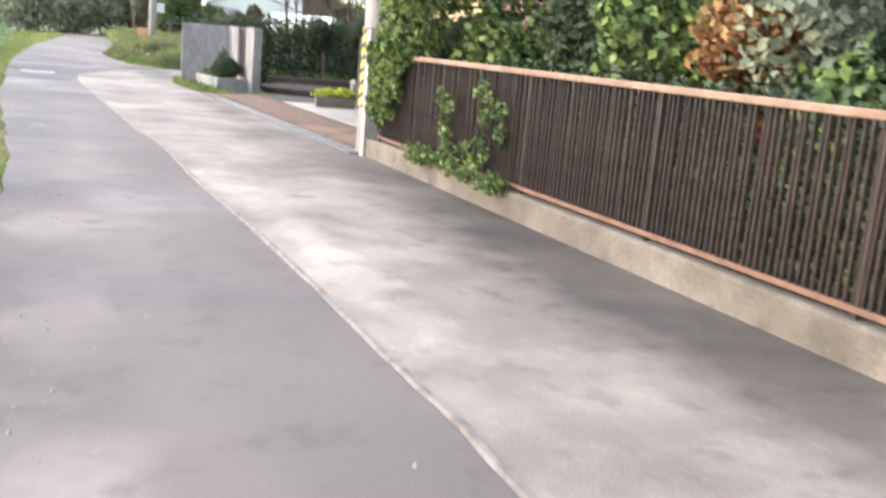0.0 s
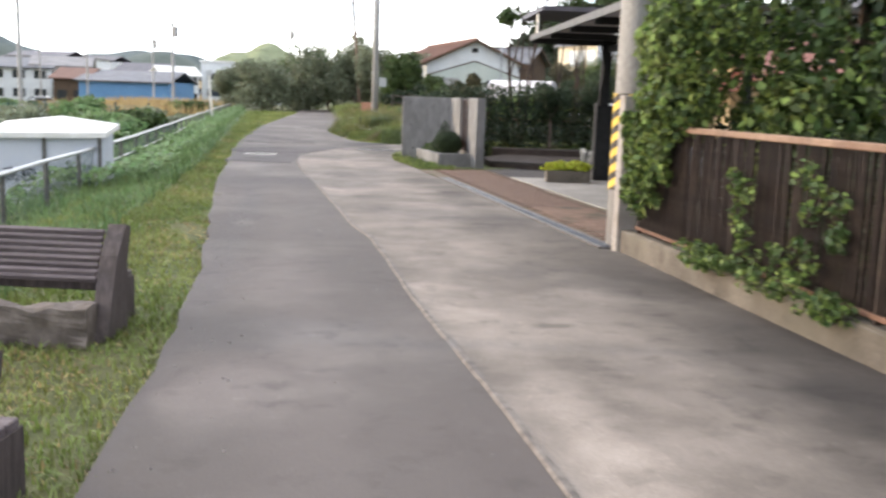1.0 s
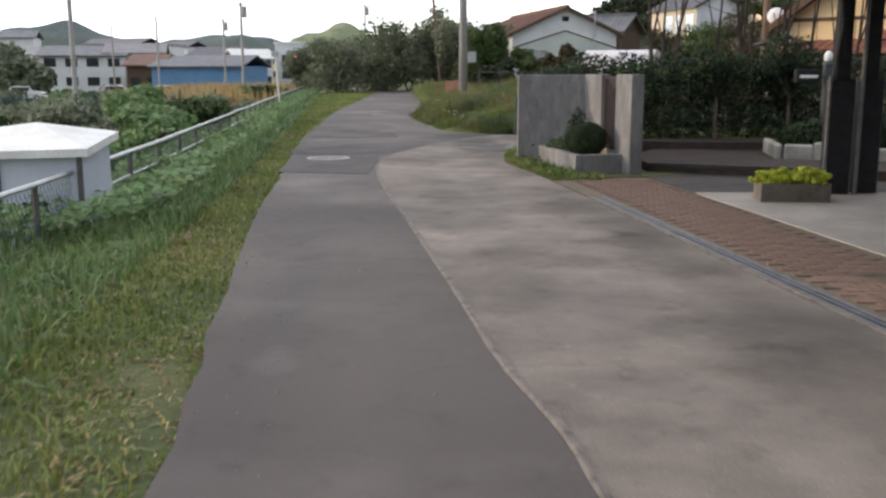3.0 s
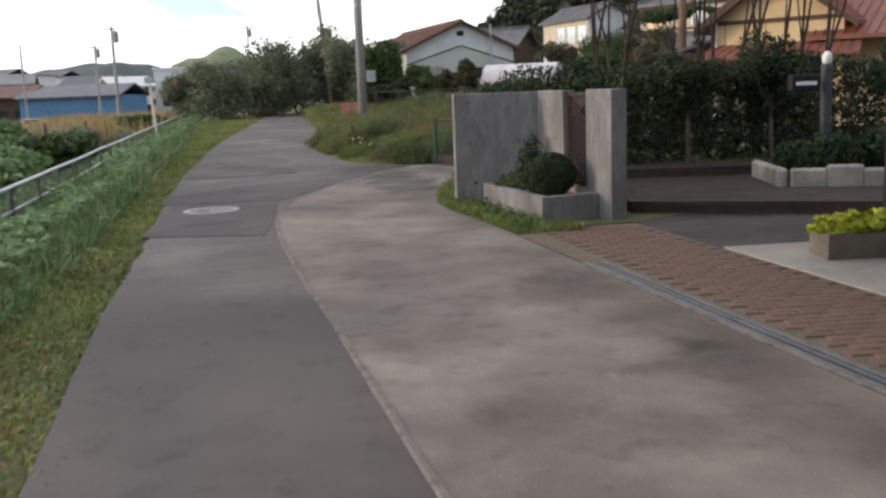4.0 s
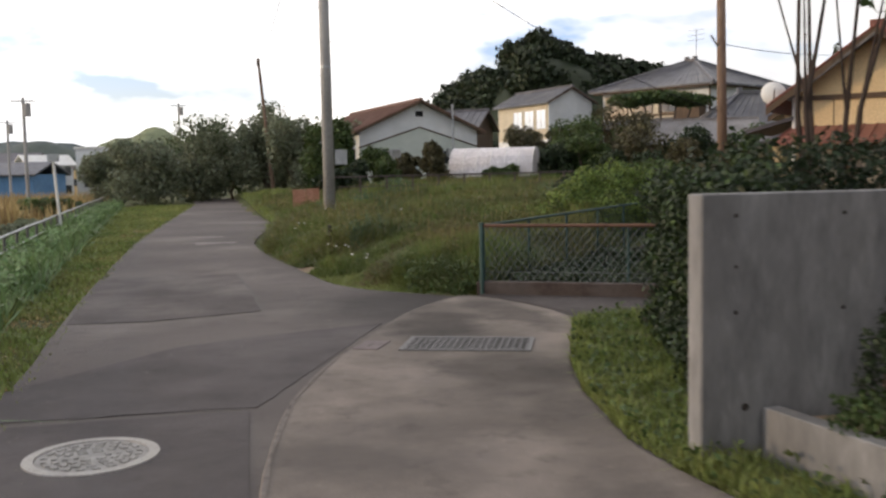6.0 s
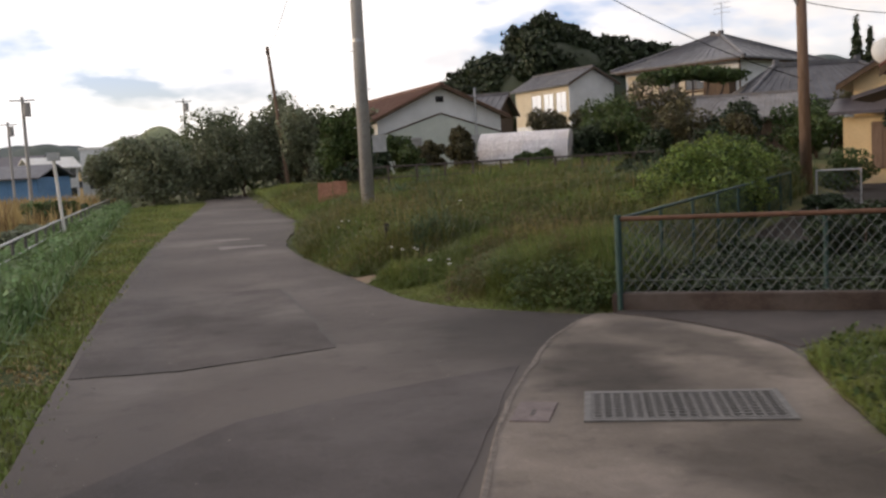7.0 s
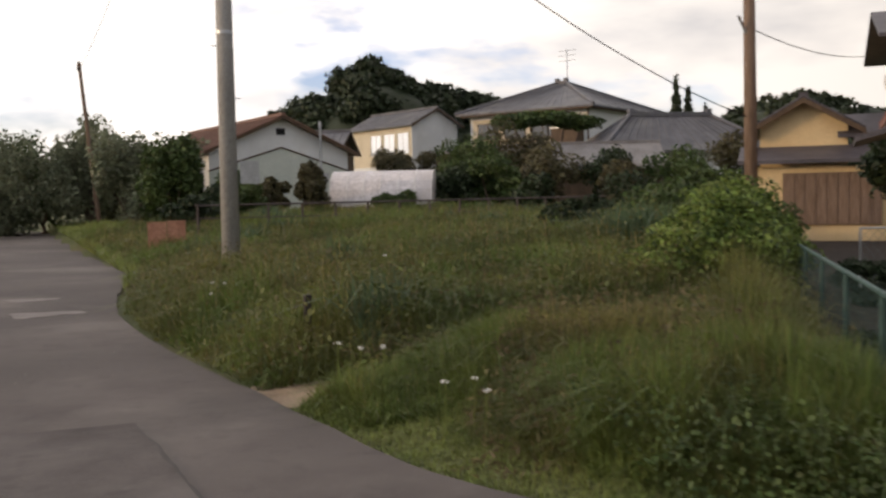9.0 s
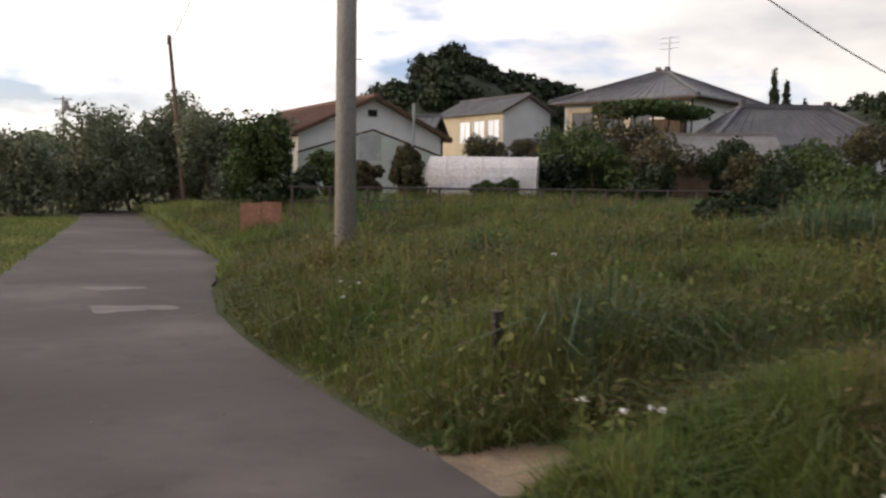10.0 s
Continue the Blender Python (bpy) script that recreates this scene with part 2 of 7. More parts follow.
GREYWOOD = material("greyed_wood", (0.1, 0.08, 0.083), (0.18, 0.15, 0.152), 7, 0.85, 0.5, stretch=(0.3, 4, 4), rand=0.15)
DARKWOOD = material("dark_greyed_wood", (0.065, 0.052, 0.05), (0.12, 0.098, 0.093), 7, 0.85, 0.5, stretch=(4, 4, 0.4))
GATEMETAL = material("dark_grey_metal", (0.05, 0.055, 0.06), (0.08, 0.085, 0.09), 6, 0.55, 0.1)
GATEWOOD = material("brown_lattice", (0.02, 0.012, 0.01), (0.036, 0.021, 0.017), 7, 0.6, 0.3)
POLEC = material("pole_concrete", (0.34, 0.33, 0.32), (0.43, 0.42, 0.41), 1.5, 0.8, 0.2, fine=50, stretch=(1, 1, 0.3))
YELLOW = material("yellow_band", (0.55, 0.38, 0.05), (0.65, 0.46, 0.08), 5, 0.6, 0.1)
BLACKBAND = material("black_band", (0.03, 0.025, 0.02), (0.05, 0.04, 0.035), 5, 0.6, 0.1)
TILE_BROWN = material("brown_roof", (0.15, 0.085, 0.065), (0.2, 0.115, 0.088), 1.2, 0.65, 0.3, fine=12, c3=(0.15, 0.075, 0.055))
TILE_RED = material("red_metal_roof", (0.19, 0.075, 0.055), (0.25, 0.1, 0.075), 1.2, 0.5, 0.2, fine=14, c3=(0.17, 0.075, 0.055))
TILE_GREY = material("grey_tile_roof", (0.09, 0.09, 0.1), (0.14, 0.14, 0.155), 1.2, 0.5, 0.4, fine=14, c3=(0.17, 0.165, 0.16))
TIN = material("old_tin_roof", (0.2, 0.19, 0.19), (0.28, 0.265, 0.26), 0.8, 0.6, 0.2, fine=9, c3=(0.16, 0.13, 0.11))
TILE_DARK = material("dark_tile_roof", (0.06, 0.055, 0.065), (0.1, 0.09, 0.1), 1.5, 0.5, 0.3, fine=14)
BLUEWALL = material("blue_metal_wall", (0.1, 0.22, 0.4), (0.14, 0.28, 0.47), 0.4, 0.6, 0.1, fine=5)
VINYL = material("greenhouse_film", (0.56, 0.53, 0.54), (0.68, 0.65, 0.66), 1.3, 0.45, 0.3, fine=8, c3=(0.48, 0.45, 0.45))
SHEDW = material("pale_shed_metal", (0.5, 0.53, 0.6), (0.58, 0.61, 0.68), 1.0, 0.55, 0.1)
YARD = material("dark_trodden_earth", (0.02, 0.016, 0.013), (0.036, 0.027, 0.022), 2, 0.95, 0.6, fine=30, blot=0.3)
EARTH = material("bare_earth", (0.24, 0.17, 0.115), (0.34, 0.26, 0.18), 3, 0.95, 0.6, fine=40)
GROUND = material("grassy_earth", (0.062, 0.08, 0.028), (0.1, 0.108, 0.042), 0.6, 0.95, 0.8, fine=14, c3=(0.14, 0.115, 0.06), stain=0.2, bump_far=0.05)
STONE = material("rough_stone", (0.15, 0.125, 0.108), (0.25, 0.21, 0.185), 6, 0.9, 0.8, fine=30, c3=(0.09, 0.072, 0.06), stain=0.6, blot=0.4)
RUSTPANEL = material("rusted_panel", (0.3, 0.14, 0.09), (0.42, 0.22, 0.15), 1.5, 0.8, 0.3, fine=12)
BARK = material("bark", (0.075, 0.055, 0.045), (0.14, 0.105, 0.085), 6, 0.9, 0.6, stretch=(3, 3, 0.6))
TRUNKRED = material("smooth_brown_bark", (0.035, 0.025, 0.02), (0.065, 0.045, 0.036), 5, 0.8, 0.3, stretch=(3, 3, 0.5))
RUBBER = material("black_rubber", (0.02, 0.02, 0.02), (0.03, 0.03, 0.03), 9, 0.8, 0.1)
CARPAINT = material("silver_car_paint", (0.45, 0.46, 0.48), (0.5, 0.51, 0.53), 3, 0.25, 0.0, metal=0.6, spec=0.5)
CARWHITE = material("white_car_paint", (0.75, 0.75, 0.75), (0.8, 0.8, 0.8), 3, 0.3, 0.0, spec=0.5)
GLASS = material("dark_glass", (0.03, 0.035, 0.04), (0.05, 0.055, 0.06), 2, 0.06, 0.0, spec=0.8)
GLASSLIGHT = material("curtained_glass", (0.3, 0.3, 0.29), (0.4, 0.4, 0.39), 2, 0.12, 0.0, spec=0.7)
FROST = material("amber_frosted_glass", (0.2, 0.17, 0.12), (0.27, 0.23, 0.17), 1.5, 0.3, 0.1, spec=0.6)
CHROME = material("chrome", (0.7, 0.7, 0.7), (0.75, 0.75, 0.75), 4, 0.15, 0.0, metal=1.0)
IRON = material("cast_iron", (0.2, 0.19, 0.175), (0.32, 0.305, 0.285), 10, 0.6, 0.3, metal=0.3)
RINGC = material("cover_ring_concrete", (0.34, 0.32, 0.295), (0.44, 0.42, 0.39), 6, 0.85, 0.4)
INK = material("dark_lettering", (0.03, 0.03, 0.05), (0.04, 0.04, 0.06), 5, 0.7, 0)
# bluish, lifted wood tone that holds the distance haze in the colour
FARHILL = material("hazed_far_wood", (0.085, 0.108, 0.108), (0.12, 0.142, 0.135), 0.05, 0.95, 0.0, fine=0.35, c3=(0.1, 0.115, 0.09))
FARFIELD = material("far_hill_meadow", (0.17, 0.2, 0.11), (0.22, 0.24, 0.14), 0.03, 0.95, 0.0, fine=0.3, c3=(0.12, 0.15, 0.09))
REDLAMP = glow("red_lamp", (1.0, 0.05, 0.05), 6.0)

GRASS = leaf_material("grass_blade", (0.13, 0.185, 0.045), (0.24, 0.265, 0.082), 0.5, 0.3)
GRASS_BANK = leaf_material("bank_grass", (0.085, 0.155, 0.055), (0.15, 0.225, 0.085), 0.5, 0.3)
GRASS_DRY = leaf_material("dry_grass", (0.3, 0.22, 0.1), (0.42, 0.32, 0.15), 0.5, 0.3)
GRASS_TALL = leaf_material("tall_grass", (0.06, 0.098, 0.024), (0.17, 0.16, 0.048), 0.5, 0.3)
GRASS_FRESH = leaf_material("fresh_grass", (0.095, 0.15, 0.036), (0.165, 0.205, 0.056), 0.6, 0.35)
GRASS_HEAD = leaf_material("brown_seed_head", (0.12, 0.1, 0.05), (0.19, 0.155, 0.08), 0.8, 0.3)
GRASS_BLUE = leaf_material("bluish_grass", (0.06, 0.105, 0.055), (0.1, 0.15, 0.08), 0.4, 0.3)
LEAF = leaf_material("shrub_leaf", (0.04, 0.072, 0.022), (0.085, 0.122, 0.038))
LEAF_DARK = leaf_material("dark_leaf", (0.017, 0.032, 0.014), (0.036, 0.055, 0.022), through=0.15)
# olive leaf made paler so that distant haze sits in its colour
LEAF_HAZED = leaf_material("haze_paled_olive_leaf", (0.155, 0.185, 0.12), (0.225, 0.245, 0.16))
LEAF_BROWN = leaf_material("brownish_leaf", (0.06, 0.06, 0.03), (0.115, 0.1, 0.05))
LEAF_RED = leaf_material("reddened_leaf", (0.3, 0.08, 0.035), (0.2, 0.14, 0.05))
LEAF_LIGHT = leaf_material("light_leaf", (0.14, 0.21, 0.048), (0.215, 0.275, 0.076), through=0.35)
LEAF_YELLOW = leaf_material("yellow_green_leaf", (0.3, 0.36, 0.03), (0.42, 0.45, 0.05), through=0.35)
LEAF_KUDZU = leaf_material("bank_leaf", (0.13, 0.22, 0.09), (0.2, 0.29, 0.125), through=0.3)
LEAF_FAR = leaf_material("far_leaf", (0.022, 0.036, 0.018), (0.045, 0.06, 0.028), 0.08, through=0.1)
PETAL = leaf_material("white_petal", (0.7, 0.7, 0.66), (0.8, 0.8, 0.76))


# ---- builders
def mesh_of(name, bm, mtl):
    me = bpy.data.meshes.new(name)
    bm.normal_update()
    bm.to_mesh(me)
    bm.free()
    me.materials.append(mtl)
    return me


def part(name, bm, mtl, parent=None, label="", smooth=False):
    me = mesh_of(name, bm, mtl)
    if smooth:
        me.polygons.foreach_set("use_smooth", [True] * len(me.polygons))
    ob = new(name, me)
    if parent:
        ob.parent = parent
    if label:
        ob["label"] = label
    return ob


def raw(name, verts, faces, mtl, parent=None):
    me = bpy.data.meshes.new(name)
    me.from_pydata(verts, [], faces)
    me.update()
    me.materials.append(mtl)
    ob = new(name, me)
    if parent:
        ob.parent = parent
    return ob


def thing(name, loc, label, category, group="", yaw=0.0, kind=""):
    ob = new(name)
    ob.empty_display_size = 0.1
    ob.matrix_basis = pose(*loc, 0, 0, yaw)
    return tagged(ob, label, category, group, kind)


def bx(bm, a, b, m=None, bevel=0.0):
    """A box from corner a to corner b, turned by m."""
    r = bmesh.ops.create_cube(bm, size=1.0)
    vs = r["verts"]
    for v in vs:
        v.co = Vector([(a[i] + b[i]) / 2 + v.co[i] * (b[i] - a[i]) for i in range(3)])
    if bevel:
        es = list({e for v in vs for e in v.link_edges})
        vs = list({v for f in bmesh.ops.bevel(bm, geom=es, offset=bevel, segments=1, affect="EDGES")["faces"] for v in f.verts} | {v for v in vs if v.is_valid})
    if m is not None:
        bmesh.ops.transform(bm, matrix=m, verts=vs)
    return bm


def box(a, b, m=None, bevel=0.0):
    return bx(bmesh.new(), a, b, m, bevel)


def cyl(bm, p, q, r1, r2=None, seg=10):
    """A round bar from p to q."""
    p, q = Vector(p), Vector(q)
    d = q - p
    m = Matrix.Translation((p + q) / 2) @ d.to_track_quat("Z", "Y").to_matrix().to_4x4()
    bmesh.ops.create_cone(bm, cap_ends=True, segments=seg, radius1=r1, radius2=r1 if r2 is None else r2, depth=d.length, matrix=m)
    return bm


def rod(p, q, r1, r2=None, seg=10):
    return cyl(bmesh.new(), p, q, r1, r2, seg)


def sheet(pts, z, thick):
    """A flat slab with the outline pts and its top at z."""
    bm = bmesh.new()
    top = [bm.verts.new((x, y, z)) for x, y in pts]
    low = [bm.verts.new((x, y, z - thick)) for x, y in pts]
    f = bm.faces.new(top)
    if f.normal.z < 0 or sum(a[0] * b[1] - b[0] * a[1] for a, b in zip(pts, pts[1:] + pts[:1])) < 0:
        f.normal_flip()
    for i in range(len(pts)):
        j = (i + 1) % len(pts)
        bm.faces.new((top[i], low[i], low[j], top[j]))
    bmesh.ops.recalc_face_normals(bm, faces=bm.faces)
    bmesh.ops.triangulate(bm, faces=[f])
    return bm


def lerp_at(table, y):
    ys = [p[1] for p in table]
    return float(np.interp(y, ys, [p[0] for p in table]))


def sm(a, b, v):
    k = min(1.0, max(0.0, (v - a) / (b - a)))
    return k * k * (3 - 2 * k)


def smooth_line(pts, n):
    """A Catmull-Rom line through pts with n steps between two of them."""
    out = []
    p = [pts[0]] + list(pts) + [pts[-1]]
    for i in range(1, len(p) - 2):
        a, b, c, d = (np.array(q, float) for q in p[i - 1:i + 3])
        for k in range(n):
            t = k / n
            out.append(tuple(0.5 * (2 * b + (c - a) * t + (2 * a - 5 * b + 4 * c - d) * t * t + (3 * b - a - 3 * c + d) * t ** 3)))
    out.append(tuple(float(v) for v in pts[-1]))
    return [tuple(float(v) for v in q) for q in out]


# ---- plan: edges of the road
LEFT = [(0.6, -30), (0.45, 0), (0.3, 5), (0.1, 9), (-0.1, 11.5), (-0.46, 14.4), (-0.9, 17.4), (-1.45, 21.5), (-1.75, 24.5), (-2.05, 27), (-2.5, 31), (-2.85, 35), (-3.35, 42), (-3.7, 48), (-3.9, 54), (-4.3, 70), (-4.7, 82), (-5.6, 95)]
RIGHT = [(2.05, 34.4), (1.15, 35.3), (0.6, 36.3), (0.34, 37.6), (0.0, 39.6), (-0.35, 41.8), (-0.62, 44.3), (-0.68, 46.5), (-0.5, 49.5), (-0.1, 53), (-0.4, 58), (-1.0, 66), (-1.7, 80), (-2.6, 95)]
JOINT = [(2.5, -30), (2.45, 0), (2.33, 4.5), (2.12, 6.8), (1.87, 9.1), (1.58, 11.25), (1.25, 14.3), (1.0, 15.6), (0.75, 17.4), (0.3, 20.5), (0.04, 22.2), (-0.3, 24.7), (-0.45, 26.5), (-0.42, 27.6), (-0.2, 29.2), (0.42, 31.2), (0.93, 32.4), (1.3, 33.2), (1.85, 34.05)]
BED = [(2.2, 24.35), (2.0, 25.5), (1.77, 26.8), (1.72, 27.5), (1.88, 28.8), (2.1, 29.7), (2.5, 30.9), (2.8, 31.7), (3.4, 32.2), (8.0, 32.4)]
# corner of the yard fence and the run of its front
YC = (2.44, 34.47)
YF = (0.877, -0.48)


def fence_x(y):
    return 3.75 + 0.1 * (13.95 - y)


def drain_x(y):
    return 3.6 - 0.135 * (y - 14.0)


def rail_x(y):
    return float(np.interp(y, [0, 14, 20, 26, 42, 62, 90], [-2.6, -2.93, -3.4, -3.95, -5.75, -8.0, -11.0]))


def field_in(x, y):
    """How far a place lies inside the rough field, from its edge along the yard."""
    return ((y - 34.4) - (x - 2.44) * 1.32) * 0.6


def ground_z(x, y):
    lx = lerp_at(LEFT, y)
    if x < lx:
        d, w = lx - x, max(0.6, lx - rail_x(y))
        return -0.06 - 0.2 * sm(0.3 * w, w, d) - 1.1 * sm(w + 0.2, w + 2.2, d) + 0.05 * noise.noise((x * 0.7, y * 0.7, 0))
    if y > 34.4 and x > lerp_at(RIGHT, y):
        d = x - lerp_at(RIGHT, y)
        far = 2.2 * sm(70, 105, y) * sm(8, 24, x) + 0.35 * sm(50, 75, y)
        f = 0.28 * sm(0.1, 2.2, d) + 0.42 * sm(2, 10, d) * sm(36, 46, y) + 0.14 * noise.noise((x * 0.35, y * 0.35, 3)) * sm(0.3, 2, d) + 0.16 * sm(0.1, 1.2, d) * sm(39.2, 40.2, y) * (1 - sm(47, 50, y)) + far
        if y < 62:
            f = 0.05 + (f - 0.05) * sm(-0.6, 0.6, field_in(x, y) - 0.3) if x > 2.3 else f
        return f - 0.05
    if x > 2.6 and 24 < y < 34.4:
        return -0.06
    if x > 5.0 and y < 14:
        return 0.02
    return -0.06


def axis(stops):
    out = []
    for (a, b, s) in stops:
        out += list(np.arange(a, b, s))
    return out + [stops[-1][1]]


gx = axis([(-2500, -300, 200), (-300, -60, 30), (-60, -14, 2.0), (-14, 14, 0.35), (14, 50, 1.5), (50, 300, 25), (300, 2500, 220)])
gy = axis([(-400, -20, 40), (-20, 0, 2), (0, 62, 0.4), (62, 125, 1.5), (125, 400, 25), (400, 3000, 260)])
gv = [(x, y, ground_z(x, y)) for y in gy for x in gx]
nx = len(gx)
gf = [(j * nx + i, j * nx + i + 1, (j + 1) * nx + i + 1, (j + 1) * nx + i) for j in range(len(gy) - 1) for i in range(nx - 1)]
ground = raw("ground", gv, gf, GROUND)
tagged(ground, "uneven grassy earth beside the lane", "ground", kind="structure")
ground.data.polygons.foreach_set("use_smooth", [True] * len(ground.data.polygons))

# ---- road, concrete strip, patches
lf, rt, jt = smooth_line(LEFT, 5), smooth_line(RIGHT, 5), smooth_line(JOINT, 5)
rr = random.Random(4)
jt = [(x + 0.014 * noise.noise((y * 1.9, 9, 0)) + 0.012 * noise.noise((y * 6.1, 3, 0)), y) for x, y in smooth_line(JOINT, 9)]
lf = [(x + 0.05 * noise.noise((y * 1.7, 0, 0)) + 0.03 * noise.noise((y * 5, 2, 0)), y) for x, y in lf]
rt = [(x + 0.06 * noise.noise((y * 1.5, 5, 0)), y) for x, y in rt]
road = part("road", sheet(lf + rt[::-1] + [(3.0, 34.3), (9.0, 33.35), (9.0, 20.0), (7.5, -30)], 0.0, 0.12), ASPHALT)
tagged(road, "worn grey asphalt lane with a rough edge", "road", kind="structure")
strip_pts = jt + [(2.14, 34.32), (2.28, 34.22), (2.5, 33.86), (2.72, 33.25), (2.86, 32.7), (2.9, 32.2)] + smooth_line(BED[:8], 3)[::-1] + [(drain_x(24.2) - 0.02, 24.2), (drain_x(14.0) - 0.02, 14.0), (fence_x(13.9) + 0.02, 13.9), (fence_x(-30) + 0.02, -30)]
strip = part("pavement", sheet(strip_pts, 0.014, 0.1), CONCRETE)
tagged(strip, "stained pale concrete strip widening the lane", "pavement", kind="structure")
# worn rim of the concrete along the asphalt
rim = bmesh.new()
rim_pts = [p for p in jt if 1 < p[1] < 34.2]
vs = []
for i, (x, y) in enumerate(rim_pts):
    a, b = rim_pts[max(0, i - 1)], rim_pts[min(len(rim_pts) - 1, i + 1)]
    d = Vector((b[0] - a[0], b[1] - a[1])).normalized()
    w = 0.028 + 0.03 * noise.noise((y * 2.3, 1, 1))
    vs.append((rim.verts.new((x - d.y * 0.012, y + d.x * 0.012, 0.003)), rim.verts.new((x, y, 0.019)), rim.verts.new((x + d.y * w, y - d.x * w, 0.0185))))
for a, b in zip(vs, vs[1:]):
    rim.faces.new((a[0], a[1], b[1], b[0]))
    rim.faces.new((a[1], a[2], b[2], b[1]))
part("kerb", rim, RIM, strip, "worn pale concrete rim")


def flat_patch(name, pts, z, mtl, label, wob=0.03):
    out = []
    for a, b in zip(pts, pts[1:] + pts[:1]):
        for k in range(6):
            x, y = a[0] + (b[0] - a[0]) * k / 6, a[1] + (b[1] - a[1]) * k / 6
            out.append((x + wob * noise.noise((x * 3, y * 3, 0)), y + wob * noise.noise((x * 3, y * 3, 7))))
    return part(name, sheet(out, z, 0.02), mtl, road, label)


flat_patch("asphalt_patch", [(-2.66, 33.4), (-1.77, 33.33), (-1.2, 33.52), (-0.48, 33.8), (-0.63, 35.8), (-0.91, 38.35), (-3.1, 38.4)], 0.006, ASPHALT_OLD, "older sunken asphalt patch")
flat_patch("asphalt_patch", [(-2.3, 28.9), (-0.5, 28.9), (-0.15, 29.8), (0.82, 32.4), (0.03, 32.13), (-0.68, 31.85), (-1.27, 31.52), (-2.45, 29.9)], 0.005, ASPHALT_NEW, "darker asphalt patch")
flat_patch("asphalt_patch", [(-1.95, 25.55), (-0.5, 25.2), (-0.55, 28.8), (-2.15, 28.75)], 0.006, ASPHALT_NEW, "darker asphalt patch round the cover")
flat_patch("asphalt_patch", [(2.3, 34.3), (2.6, 33.86), (2.82, 33.25), (2.98, 32.6), (3.0, 32.1), (3.4, 32.3), (8.0, 32.5), (8.0, 33.2), (4.7, 33.15), (2.45, 34.4)], 0.008, ASPHALT_DARK, "dark asphalt under the fence")


def drape(name, cx, cy, rx, ry, mtl, label, lift=0.012, seed=0):
    """A ragged patch that lies on the ground."""
    bm = bmesh.new()
    rings = [[bm.verts.new((cx, cy, max(0.004, ground_z(cx, cy) + lift)))]]
    for j in range(1, 7):
        row = []
        for i in range(28):
            a = i * math.tau / 28
            k = j / 6 * (1 + 0.35 * noise.noise((math.cos(a) * 2 + seed, math.sin(a) * 2, 1)))
            x, y = cx + rx * k * math.cos(a), cy + ry * k * math.sin(a)
            row.append(bm.verts.new((x, y, ground_z(x, y) + lift * (1.2 - j / 6))))
        rings.append(row)
    for i in range(28):
        bm.faces.new((rings[0][0], rings[1][i], rings[1][(i + 1) % 28]))
    for r1, r2 in zip(rings[1:], rings[2:]):
        for i in range(28):
            bm.faces.new((r1[i], r2[i], r2[(i + 1) % 28], r1[(i + 1) % 28]))
    bmesh.ops.recalc_face_normals(bm, faces=bm.faces)
    return part(name, bm, mtl, ground, label, True)


drape("earth_patch", 0.36, 39.1, 0.5, 0.55, EARTH, "bare sandy earth at the road edge", 0.02, 1)
drape("earth_patch", -2.2, 17.2, 0.3, 0.6, EARTH, "bare brown spot in the verge", 0.02, 2)
drape("earth_patch", -2.1, 20.0, 0.25, 0.5, EARTH, "bare brown spot in the verge", 0.02, 4)
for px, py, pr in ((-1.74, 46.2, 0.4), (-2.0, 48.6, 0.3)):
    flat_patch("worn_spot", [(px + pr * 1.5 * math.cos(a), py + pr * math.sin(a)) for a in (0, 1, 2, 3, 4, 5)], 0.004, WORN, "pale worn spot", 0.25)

def crack(pts, w=0.005):
    """A thin open crack drawn along pts."""
    bm = bmesh.new()
    row = []
    for a, b in zip(pts, pts[1:]):
        n_ = max(2, int(math.dist(a, b) / 0.12))
        for k in range(n_):
            t = k / n_
            x, y = a[0] + (b[0] - a[0]) * t, a[1] + (b[1] - a[1]) * t
            x, y = x + 0.03 * noise.noise((x * 4, y * 4, 1)), y + 0.03 * noise.noise((x * 4, y * 4, 8))
            d = Vector((b[0] - a[0], b[1] - a[1])).normalized()
            ww = w * (0.6 + 0.8 * abs(noise.noise((x * 3, y * 3, 3))) * 2)
            row.append((bm.verts.new((x - d.y * ww, y + d.x * ww, 0.0085)), bm.verts.new((x + d.y * ww, y - d.x * ww, 0.0085))))
    for a, b in zip(row, row[1:]):
        bm.faces.new((a[0], a[1], b[1], b[0]))
    bmesh.ops.recalc_face_normals(bm, faces=bm.faces)
    part("crack", bm, BLACKBAND, road, "dark open crack")


crack([(-2.6, 33.4), (-1.77, 33.33), (-1.2, 33.52), (-0.48, 33.8)], 0.013)
crack([(-0.48, 33.8), (-0.63, 35.8), (-0.91, 38.3)], 0.012)
crack([(-1.9, 25.55), (-1.2, 25.4), (-0.45, 25.2)], 0.008)
crack([(-2.2, 28.85), (-1.3, 28.9), (-0.45, 28.85)], 0.006)
# small stones and crumbs on the road
cr_v, cr_f = [], []
for k in range(420):
    y = rr.uniform(3, 45)
    x = rr.uniform(lerp_at(LEFT, y) + 0.05, lerp_at(LEFT, y) + (0.5 if rr.random() < 0.7 else 3))
    s = rr.uniform(0.004, 0.016)
    b = len(cr_v)
    a = rr.uniform(0, 3)
    cr_v += [(x + s * math.cos(a + q * 1.57), y + s * math.sin(a + q * 1.57), 0.001) for q in range(4)] + [(x, y, s * 0.9)]
    cr_f += [(b, b + 1, b + 4), (b + 1, b + 2, b + 4), (b + 2, b + 3, b + 4), (b + 3, b, b + 4)]
